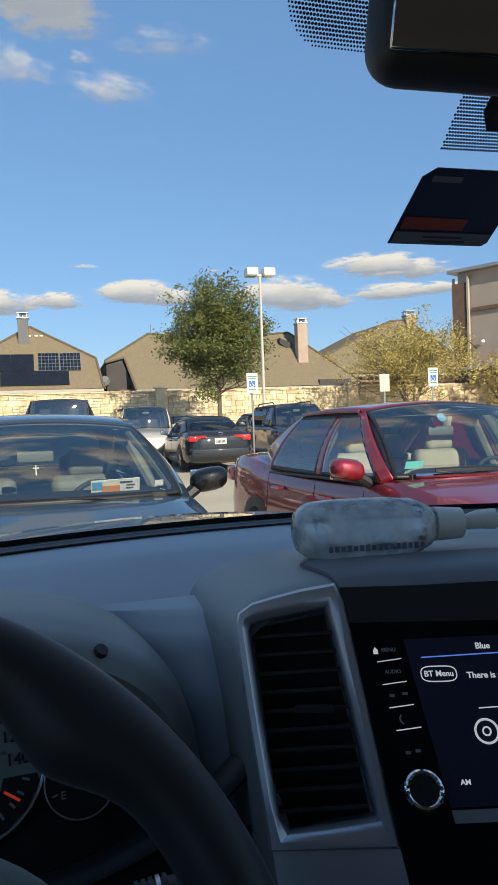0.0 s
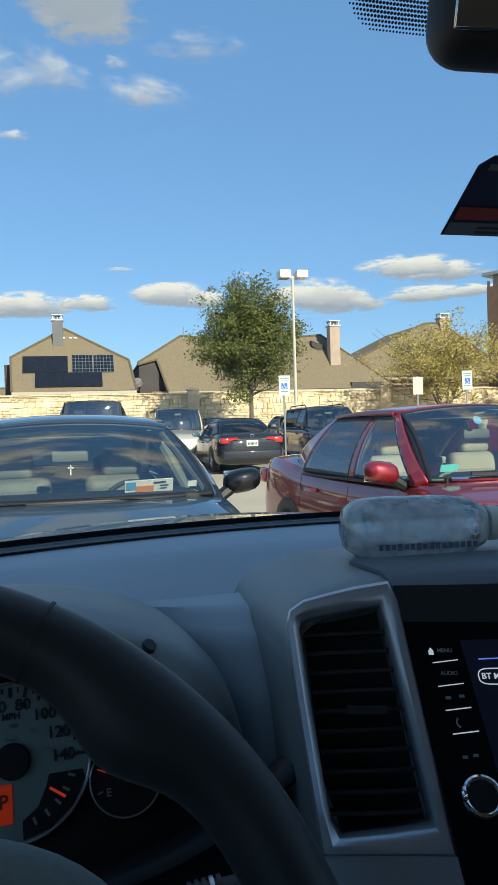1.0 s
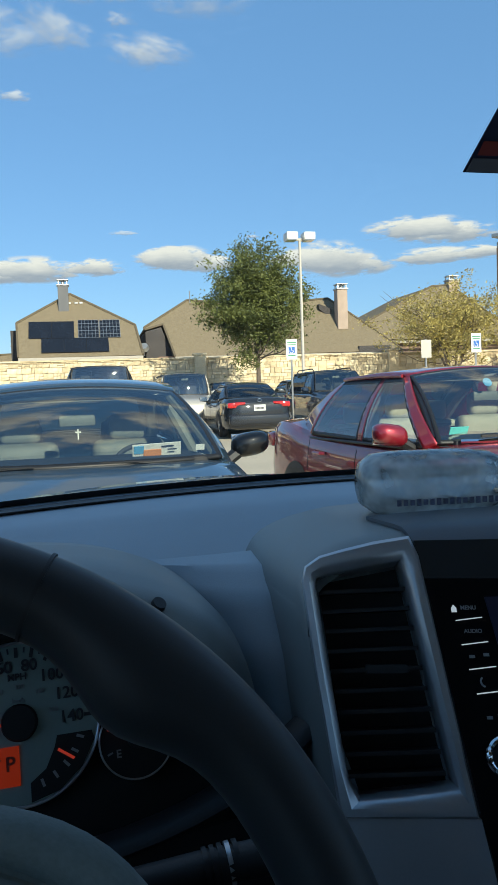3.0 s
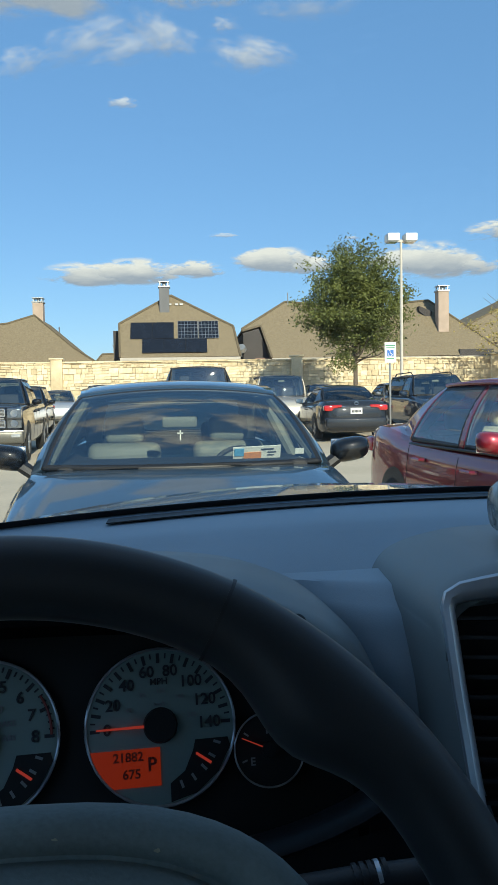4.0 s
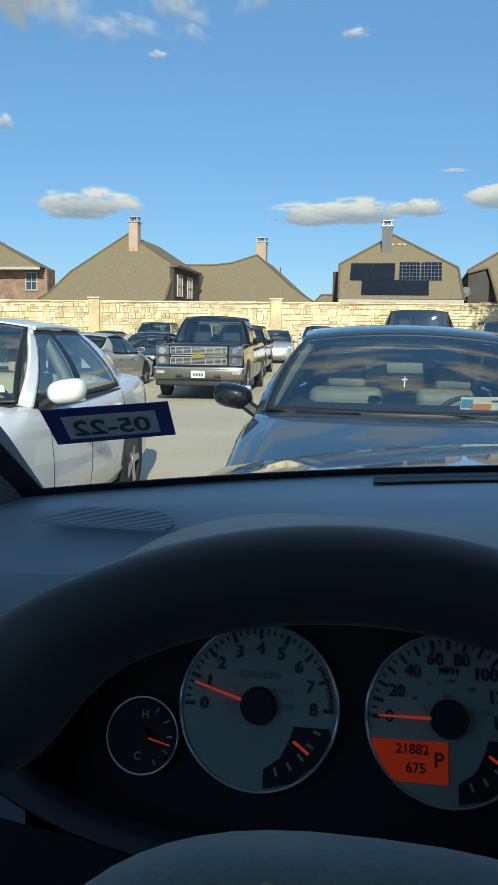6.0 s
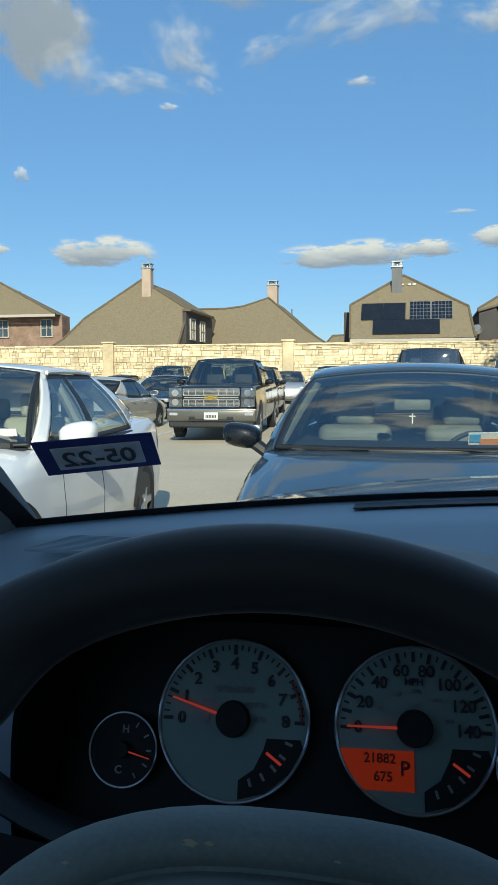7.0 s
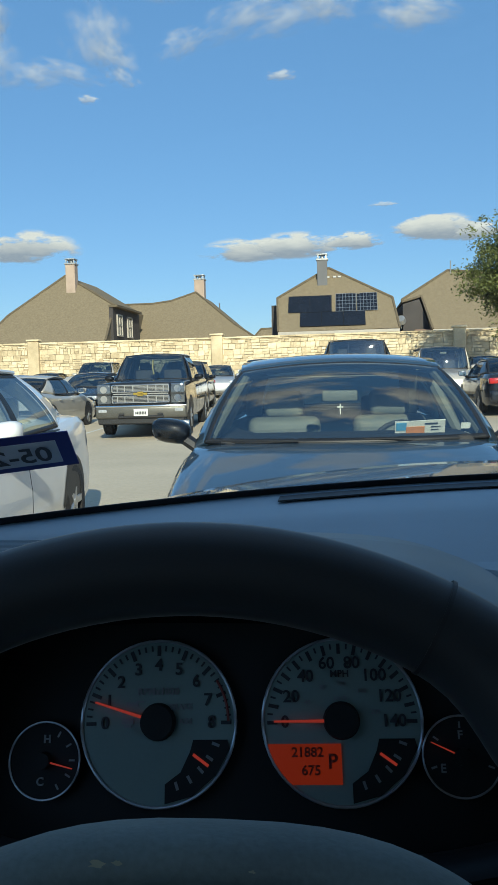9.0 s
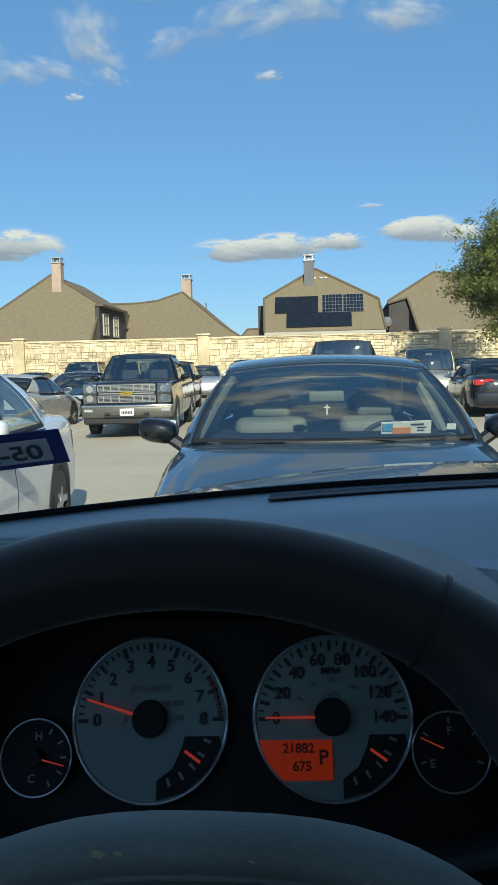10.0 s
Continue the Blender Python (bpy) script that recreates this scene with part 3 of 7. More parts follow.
def build_store():
    x0, y0 = 26.3, 42.6
    s = thing("store_building", "tan stucco store building with brown stone corner", "building", at=Matrix.Translation((25.1, 43.2, 0)) @ Matrix.Rotation(radians(-62), 4, "Z") @ Matrix.Translation((-x0, -y0, 0)))
    part("wall", one_box((x0 + 12.2, y0 + 1.0, 5.2), (24.0, 1.9, 10.4)), "stucco", s, smooth=False)
    part("corner_cladding", one_box((x0 + 0.35, y0 - 0.02, 4.6), (0.9, 0.3, 10.2), 0.01), "stucco_brown", s, "brown stone corner cladding", smooth=False)
    part("side_cladding", one_box((x0 + 0.15, y0 + 1.0, 4.6), (0.3, 1.6, 10.0)), "stucco_brown", s, smooth=False)
    part("cornice", one_box((x0 + 12.2, y0 + 0.9, 10.45), (25.0, 2.6, 0.22), 0.03), "metal_grey", s, "grey metal roof edge", smooth=False)
    part("band", one_box((x0 + 13.2, y0 - 0.02, 8.0), (24.0, 0.14, 0.22)), "stucco_brown", s, smooth=False)
    part("band", one_box((x0 + 13.2, y0 - 0.02, 4.9), (24.0, 0.16, 0.9)), "chimney_tan", s, smooth=False)
    part("downspout", one_box((x0 + 1.0, y0 - 0.14, 5.0), (0.16, 0.16, 10.2), 0.02), "trim", s, "pale downspout", smooth=False)
    part("downspout", one_box((x0 - 0.14, y0 + 0.1, 5.0), (0.14, 0.14, 10.2), 0.02), "trim", s, "pale downspout", smooth=False)
    part("canopy", one_box((x0 + 2.2, y0 - 0.7, 4.35), (2.6, 1.5, 0.16), 0.02), "metal_grey", s, smooth=False)
    b = bmesh.new()
    sweep(b, [(x0 + 1.5, y0 - 0.1, 5.6), (x0 + 1.3, y0 - 0.7, 6.0), (x0 + 1.15, y0 - 1.0, 6.2)], 0.03, n=6)
    rod(b, (x0 + 1.15, y0 - 1.0, 6.25), (x0 + 1.1, y0 - 1.1, 6.05), 0.06, 0.14, n=10)
    part("wall_lamp", b, "black_trim", s, "black gooseneck wall lamp")
    part("camera_dome", rod(bmesh.new(), (x0 + 1.9, y0 - 0.05, 6.0), (x0 + 1.9, y0 - 0.3, 5.95), 0.12, 0.06, 10), "white_metal", s)


# ---- clouds: thin far-off sheets of vapour on the sky ----
def cloud_material():
    m = bpy.data.materials.new("cloud_vapour")
    m.use_nodes = True
    nt = m.node_tree
    nt.nodes.remove(nt.nodes["Principled BSDF"])
    N, L = nt.nodes.new, nt.links.new
    tc, oi = N("ShaderNodeTexCoord"), N("ShaderNodeObjectInfo")
    sep = N("ShaderNodeSeparateXYZ")
    L(tc.outputs["Object"], sep.inputs[0])

    def math2(op, a, b, c=None):
        n = N("ShaderNodeMath")
        n.operation = op
        for k, v in enumerate((a, b, c)):
            if v is None:
                continue
            if isinstance(v, (int, float)):
                n.inputs[k].default_value = v
            else:
                L(v, n.inputs[k])
        return n.outputs[0]
    off = math2("MULTIPLY", oi.outputs["Random"], 60.0)
    comb = N("ShaderNodeCombineXYZ")
    L(math2("ADD", sep.outputs[0], off), comb.inputs[0])
    L(math2("MULTIPLY", sep.outputs[2], 1.0), comb.inputs[1])
    L(off, comb.inputs[2])
    ns = N("ShaderNodeTexNoise")
    ns.inputs["Scale"].default_value, ns.inputs["Detail"].default_value, ns.inputs["Roughness"].default_value = 2.1, 9.0, 0.58
    L(comb.outputs[0], ns.inputs["Vector"])
    # outline: an ellipse with a flatter lower edge, broken up by the noise
    xx = math2("POWER", math2("ABSOLUTE", sep.outputs[0], 0), 2.0)
    zl = math2("MINIMUM", sep.outputs[2], 0.0)
    zh = math2("MAXIMUM", sep.outputs[2], 0.0)
    z2 = math2("ADD", math2("POWER", math2("ABSOLUTE", math2("MULTIPLY", zl, 1.5), 0), 2.0), math2("POWER", zh, 2.0))
    r = math2("SQRT", math2("ADD", xx, z2), 0)
    body = math2("SUBTRACT", 1.0, r)
    dens = math2("ADD", math2("MULTIPLY", body, 0.85), math2("MULTIPLY", math2("SUBTRACT", ns.outputs["Fac"], 0.5), 1.9))
    sepc = N("ShaderNodeSeparateColor")
    L(oi.outputs["Color"], sepc.inputs[0])
    al = N("ShaderNodeMapRange")
    al.interpolation_type = "SMOOTHSTEP"
    al.inputs["From Min"].default_value = 0.06
    L(math2("MULTIPLY_ADD", sepc.outputs[1], 0.75, 0.28), al.inputs["From Max"])
    L(dens, al.inputs["Value"])
    edge = N("ShaderNodeMapRange")
    edge.inputs["From Min"].default_value, edge.inputs["From Max"].default_value = 0.02, 0.25
    L(body, edge.inputs["Value"])
    alpha = math2("MULTIPLY", math2("MULTIPLY", al.outputs[0], edge.outputs[0]), oi.outputs["Alpha"])
    # lit tops, grey flat undersides
    tone = N("ShaderNodeMapRange")
    tone.inputs["From Min"].default_value, tone.inputs["From Max"].default_value = -0.28, 0.48
    L(math2("ADD", sep.outputs[2], math2("MULTIPLY", math2("SUBTRACT", ns.outputs["Fac"], 0.5), 0.9)), tone.inputs["Value"])
    mix = N("ShaderNodeMix")
    mix.data_type = "RGBA"
    mix.inputs[6].default_value, mix.inputs[7].default_value = (0.31, 0.34, 0.39, 1), (0.86, 0.80, 0.70, 1)
    L(math2("MULTIPLY", tone.outputs[0], sepc.outputs[0]), mix.inputs[0])
    em, tr, ms = N("ShaderNodeEmission"), N("ShaderNodeBsdfTransparent"), N("ShaderNodeMixShader")
    L(mix.outputs[2], em.inputs[0])
    em.inputs[1].default_value = 0.95
    L(alpha, ms.inputs[0])
    L(tr.outputs[0], ms.inputs[1])
    L(em.outputs[0], ms.inputs[2])
    L(ms.outputs[0], nt.nodes["Material Output"].inputs[0])
    return m


def build_clouds():
    mat = cloud_material()
    rng = random.Random(21)
    b = bmesh.new()
    patch(b, lambda u, v: (u, 0.10 * (u * u + v * v), v), steps(-1.1, 1.1, 12), steps(-1.0, 1.1, 8), away=(0, 5, 0))
    me = bpy.data.meshes.new("cloud")
    b.to_mesh(me)
    b.free()
    me.materials.append(mat)

    def cloud(x, z, w, h, bright=1.0, alpha=1.0, y=2500.0, tilt=0.0, soft=0.1):
        ob = new("cloud", me)
        p = Vector((x, y, z))
        turn = (-p).to_track_quat("-Y", "Z").to_matrix().to_4x4()
        ob.matrix_basis = Matrix.Translation(p) @ turn @ Matrix.Rotation(radians(tilt), 4, "Y") @ Matrix.Diagonal((w / 2, w / 4, h / 2, 1))
        ob.color = (bright, soft, bright, alpha)
        tagged(ob, "soft white fair-weather cloud with grey base", "cloud", "clouds in the sky", kind="structure")
    # low bank above the roofs
    for x, z, w, h in ((-1028, 446, 400, 150), (-1090, 430, 300, 90), (-250, 404, 420, 112), (-130, 412, 330, 112), (50, 421, 215, 80), (290, 450, 330, 112), (390, 436, 260, 84), (790, 445, 420, 160), (900, 430, 330, 120),
                       (1130, 552, 420, 120), (1270, 540, 380, 100), (1196, 460, 370, 84), (1400, 480, 300, 70), (1720, 545, 340, 120), (-1530, 480, 360, 100)):
        cloud(x, z - 6, w, h, 0.78, soft=0.18)
    for x, z, w, h in ((147, 527, 110, 24), (560, 520, 60, 16), (-170, 936, 125, 52), (-795, 904, 90, 46), (-1325, 716, 70, 80)):
        cloud(x, z, w, h, 1.0, 0.6, soft=0.5)
    # heavy grey bases along the top of the view
    for x, z, w, h in ((-490, 1290, 760, 330), (-20, 1420, 560, 300), (-1240, 1140, 420, 460), (-830, 1440, 700, 260), (70, 1300, 460, 220)):
        cloud(x, z, w, h, 0.10, 1.0, soft=0.45)
    for x, z, w, h in ((-500, 1300, 720, 300), (-1260, 1180, 420, 400), (60, 1330, 420, 200)):
        cloud(x, z, w, h, 0.03, 0.9, y=2440.0, soft=0.15)
    # torn, thin high cloud
    for x, z, w, h, tilt in ((-1130, 1040, 300, 260, 0), (-1180, 1190, 330, 260, 0), (-750, 1075, 270, 330, -20), (-700, 1020, 240, 150, 25), (-860, 990, 300, 110, 12), (-968, 985, 240, 130, 0), (-285, 1110, 400, 170, -22),
                             (-120, 1105, 400, 150, -12), (-40, 1150, 300, 170, 20), (225, 1075, 240, 150, 0), (290, 1100, 330, 110, 14), (160, 1180, 130, 80, 0), (237, 1085, 360, 110, 12), (-20, 1120, 190, 130, 0),
                             (-469, 1050, 230, 130, -25), (-674, 958, 140, 80, 15), (420, 1250, 400, 160, 0)):
        cloud(x, z, w, h, 0.8, 0.50, soft=1.0, tilt=tilt)
    # broken cloud goes on higher up, over and behind the lot
    for x, y, z, w, h in ((-500, 1500, 2300, 1500, 900), (700, 1400, 2250, 1300, 800), (100, 900, 2600, 1500, 900), (-1300, 1100, 2200, 1300, 900), (1500, 1500, 1900, 1100, 700),
                          (-200, 1800, 1900, 1100, 500), (500, 1750, 1750, 800, 380), (-900, 1800, 1850, 900, 450),
                          (-1800, -700, 2000, 1400, 900), (1900, 300, 2100, 1300, 800), (-2300, 500, 1400, 1300, 700), (-1500, -2000, 1200, 1300, 600), (2400, -900, 900, 1200, 500)):
        cloud(x, z, w * 0.95, h * 0.95, 0.9, 1.0, y=float(y), soft=0.5)


def stone_island():
    m = M["stone"].copy()
    nt = m.node_tree
    g = nt.nodes.new("ShaderNodeNewGeometry")
    for n in list(nt.nodes):
        if n.type == "OBJECT_INFO":
            to = n.outputs["Random"].links[0].to_socket
            nt.links.new(g.outputs["Random Per Island"], to)
            nt.nodes.remove(n)
    return m


M["stone_island"] = stone_island()
build_ground()
WALL = build_wall()
build_houses()
build_trees()
build_lamp()
build_sign(5.78, 21.0, 2.55, True)
build_sign(11.42, 21.0, 2.62, True)
build_sign(9.84, 21.0, 2.48, False)
build_store()
build_clouds()


# ---- parked cars ----
SEDAN = dict(L=4.85, W=1.82, H=1.415, crown=0.068, zl=0.17, wheel=0.325, axles=(1.40, -1.38),
             body=[(-2.42, 0.60, 0.36, 0.86), (-2.36, 0.74, 0.26, 0.97), (-2.15, 0.84, 0.20, 1.03), (-1.75, 0.89, 0.17, 1.03), (-1.2, 0.91, 0.17, 0.99), (-0.4, 0.912, 0.17, 0.955),
                   (0.4, 0.912, 0.17, 0.95), (0.95, 0.905, 0.17, 0.965), (1.35, 0.90, 0.17, 0.905), (1.85, 0.875, 0.18, 0.795), (2.2, 0.82, 0.20, 0.715), (2.37, 0.72, 0.26, 0.64), (2.42, 0.56, 0.34, 0.57)],
             ws_y=1.08, ws_z=0.965, roof_f=0.30, roof_r=-0.95, rw_y=-1.72, rw_z=1.03, belt=0.93, b_pillar=-0.10, c_pillar=-1.05, roof_w=0.61)


def variant(base, **kw):
    d = dict(base)
    d.update(kw)
    return d


COMPACT = variant(SEDAN, crown=0.03, L=4.54, W=1.76, H=1.47, axles=(1.33, -1.27),
                  body=[(-2.27, 0.60, 0.36, 0.92), (-2.2, 0.73, 0.26, 1.02), (-2.0, 0.82, 0.20, 1.07), (-1.6, 0.865, 0.17, 1.07), (-1.1, 0.88, 0.17, 1.01), (-0.4, 0.882, 0.17, 0.965),
                        (0.4, 0.882, 0.17, 0.95), (0.95, 0.875, 0.17, 0.965), (1.3, 0.87, 0.17, 0.93), (1.75, 0.845, 0.18, 0.85), (2.05, 0.79, 0.20, 0.77), (2.22, 0.70, 0.26, 0.68), (2.27, 0.55, 0.34, 0.60)],
                  ws_y=1.05, roof_f=0.28, roof_r=-0.88, rw_y=-1.62, rw_z=1.06, belt=0.935, b_pillar=-0.10, c_pillar=-1.02, roof_w=0.575)
FASTBACK = variant(COMPACT, H=1.46, roof_f=0.26, roof_r=-0.84, rw_y=-1.78, rw_z=1.03, c_pillar=-1.06, roof_w=0.56,
                   body=[(-2.35, 0.60, 0.36, 0.86), (-2.3, 0.73, 0.26, 0.95), (-2.1, 0.82, 0.20, 1.01), (-1.7, 0.87, 0.17, 1.03), (-1.1, 0.89, 0.17, 1.0), (-0.4, 0.89, 0.17, 0.96),
                         (0.4, 0.885, 0.17, 0.945), (0.95, 0.878, 0.17, 0.955), (1.3, 0.87, 0.17, 0.90), (1.75, 0.845, 0.18, 0.80), (2.05, 0.79, 0.20, 0.72), (2.22, 0.70, 0.26, 0.64), (2.27, 0.55, 0.34, 0.58)])
HATCH = variant(COMPACT, L=4.1, H=1.52, axles=(1.25, -1.2),
                body=[(-2.0, 0.62, 0.36, 0.95), (-1.95, 0.76, 0.26, 1.03), (-1.7, 0.83, 0.20, 1.05), (-1.2, 0.86, 0.17, 1.02), (-0.4, 0.865, 0.17, 0.98), (0.4, 0.865, 0.17, 0.97),
                      (0.95, 0.86, 0.17, 0.985), (1.3, 0.85, 0.17, 0.95), (1.7, 0.82, 0.18, 0.87), (1.95, 0.72, 0.22, 0.76), (2.05, 0.55, 0.32, 0.62)],
                ws_y=1.12, ws_z=0.985, roof_f=0.3, roof_r=-1.55, rw_y=-1.9, rw_z=1.03, c_pillar=-1.35)
SUV = variant(SEDAN, crown=0.03, L=4.7, W=1.86, H=1.72, zl=0.24, wheel=0.36,
              body=[(-2.35, 0.68, 0.42, 1.05), (-2.3, 0.82, 0.32, 1.12), (-2.0, 0.90, 0.26, 1.13), (-1.2, 0.925, 0.24, 1.12), (-0.4, 0.93, 0.24, 1.10), (0.5, 0.93, 0.24, 1.09),
                    (0.95, 0.925, 0.24, 1.09), (1.4, 0.91, 0.24, 1.05), (1.9, 0.88, 0.26, 0.98), (2.2, 0.82, 0.30, 0.90), (2.32, 0.72, 0.36, 0.80), (2.36, 0.58, 0.42, 0.72)],
              ws_y=1.05, ws_z=1.09, roof_f=0.42, roof_r=-1.85, rw_y=-2.2, rw_z=1.12, belt=1.06, b_pillar=-0.05, c_pillar=-1.6, roof_w=0.63)
JEEP = variant(SUV, H=1.84, roof_f=0.62, ws_y=0.86, roof_w=0.70)
PICKUP = variant(SUV, L=5.8, W=2.03, H=1.88, zl=0.30, wheel=0.40, axles=(1.90, -1.75),
                 body=[(-2.88, 0.90, 0.55, 1.10), (-2.82, 0.98, 0.48, 1.26), (-2.0, 1.0, 0.34, 1.28), (-1.0, 1.005, 0.32, 1.26), (-0.3, 1.01, 0.32, 1.25), (0.8, 1.01, 0.32, 1.24),
                       (1.2, 1.0, 0.32, 1.25), (1.6, 0.995, 0.32, 1.24), (2.2, 0.985, 0.34, 1.22), (2.66, 0.97, 0.38, 1.19), (2.80, 0.95, 0.42, 1.12), (2.86, 0.90, 0.46, 1.02)],
                 ws_y=1.30, ws_z=1.235, roof_f=0.72, roof_r=-0.82, rw_y=-0.98, rw_z=1.26, belt=1.20, b_pillar=0.12, c_pillar=-0.70, roof_w=0.70)


PROFILE = ((0.0, 0.0), (0.70, 0.0), (0.93, 0.05), (0.985, 0.16), (1.0, 0.34), (1.0, 0.52), (0.985, 0.68), (0.975, 0.80), (0.955, 0.90), (0.90, 0.965), (0.72, 0.99), (0.40, 1.003), (0.0, 1.01))


def body_x(P, y, z):
    """Half width of the body at y and height z."""
    hw, zl, zt = curve_at(P["body"], y)
    q = min(max((z - zl) / (zt - zl), 0.05), 0.95)
    for (p0, q0), (p1, q1) in zip(PROFILE[2:], PROFILE[3:]):
        if q <= q1:
            return hw * lerp(p0, p1, (q - q0) / (q1 - q0))
    return hw * 0.9


def body_mesh(P):
    b = bmesh.new()
    keys = P["body"]
    ys = steps(keys[0][0], keys[-1][0], 46)
    prof = PROFILE
    rings = []
    for y in ys:
        hw, zl, zt = curve_at(keys, y)
        h = zt - zl
        row = [Vector((hw * p, y, zl + h * q)) for p, q in prof]
        row += [Vector((-v.x, v.y, v.z)) for v in row[-2:0:-1]]
        rings.append([b.verts.new(v) for v in row])
    n = len(rings[0])
    for i in range(len(rings) - 1):
        for j in range(n):
            b.faces.new((rings[i][j], rings[i][(j + 1) % n], rings[i + 1][(j + 1) % n], rings[i + 1][j]))
    b.faces.new(rings[0][::-1])
    b.faces.new(rings[-1])
    bmesh.ops.recalc_face_normals(b, faces=b.faces[:])
    return b


def quad_fn(b0, b1, t0, t1, bow=0.0, out=(0, 0, 0), mid_b=None, mid_t=None):
    """A bent four-sided surface: u from side 0 to side 1, v from bottom to top."""
    b0, b1, t0, t1, out = (Vector(v) for v in (b0, b1, t0, t1, out))

    def fn(u, v):
        lo, hi = b0.lerp(b1, u), t0.lerp(t1, u)
        k = 4 * u * (1 - u)
        if mid_b is not None:
            lo = lo + Vector(mid_b) * k
        if mid_t is not None:
            hi = hi + Vector(mid_t) * k
        return lo.lerp(hi, v) + out * (bow * 4 * v * (1 - v))
    return fn


def paned(car, name, fn, pane_mat, frame_mat, centre, mu=0.035, mv=0.05, nu=10, nv=6, label=""):
    us = [0.0, mu] + steps(mu, 1 - mu, nu)[1:-1] + [1 - mu, 1.0]
    vs = [0.0, mv] + steps(mv, 1 - mv, nv)[1:-1] + [1 - mv, 1.0]
    inside = lambda i, j: 0 < i < len(us) - 2 and 0 < j < len(vs) - 2
    fr = part(name, patch(bmesh.new(), fn, us, vs, away=centre, keep=lambda i, j: not inside(i, j)), frame_mat, car, label)
    mod = fr.modifiers.new("thick", "SOLIDIFY")
    mod.thickness, mod.offset = 0.02, -1.0
    pn = part("pane", patch(bmesh.new(), fn, us, vs, away=centre, keep=inside), pane_mat, fr)
    pn.visible_shadow = False
    return fr


def wheel_mesh(kind, r):
    """Local axis along x, outer side at +x."""
    b = bmesh.new()
    if kind == "tyre":
        prof = [(-0.10, r * 0.66), (-0.105, r * 0.9), (-0.085, r), (0.085, r), (0.105, r * 0.9), (0.10, r * 0.66)]
        n = 28
        rings = [[b.verts.new((px, pr * math.cos(2 * math.pi * k / n), pr * math.sin(2 * math.pi * k / n))) for px, pr in prof] for k in range(n)]
        for k in range(n):
            a, c = rings[k], rings[(k + 1) % n]
            for j in range(len(prof)):
                b.faces.new((a[j], a[(j + 1) % len(prof)], c[(j + 1) % len(prof)], c[j]))
    else:
        rr = r * 0.67
        rod(b, (-0.06, 0, 0), (0.05, 0, 0), rr, rr, 24)
        for k in range(5):
            a = 2 * math.pi * k / 5
            box(b, (0.075, 0.5 * rr * math.cos(a), 0.5 * rr * math.sin(a)), (0.05, rr * 0.92, 0.07), 0.01, turn=Matrix.Rotation(a, 4, "X"))
        rod(b, (0.05, 0, 0), (0.105, 0, 0), 0.07, 0.05, 12)
    bmesh.ops.recalc_face_normals(b, faces=b.faces[:])
    return b


def mirror_part(car, x, y, z, s, mat, P):
    b = bmesh.new()
    bmesh.ops.create_uvsphere(b, u_segments=16, v_segments=10, radius=1.0)
    for v in b.verts:
        v.co = Vector([math.copysign(abs(q) ** 0.72, q) for q in v.co])
        v.co = Vector((v.co.x * 0.115, v.co.y * 0.09, v.co.z * 0.072))
        if v.co.y < -0.03:
            v.co.y = -0.03 + (v.co.y + 0.03) * 0.1
        v.co.z += 0.018 * (v.co.x * s) / 0.125
    b.transform(Matrix.Translation((x + s * 0.145, y, z + 0.085)))
    sh = part("side_mirror", b, mat, car)
    b = bmesh.new()
    sweep(b, [(x - s * 0.03, y + 0.03, z - 0.03), (x + s * 0.04, y + 0.02, z + 0.02), (x + s * 0.10, y, z + 0.06)], 0.052, n=8, flat=0.7)
    part("mirror_arm", b, "black_trim", sh)
    part("mirror_glass", one_box((x + s * 0.145, y - 0.040, z + 0.085), (0.20, 0.008, 0.12), 0.003), "chrome", sh)


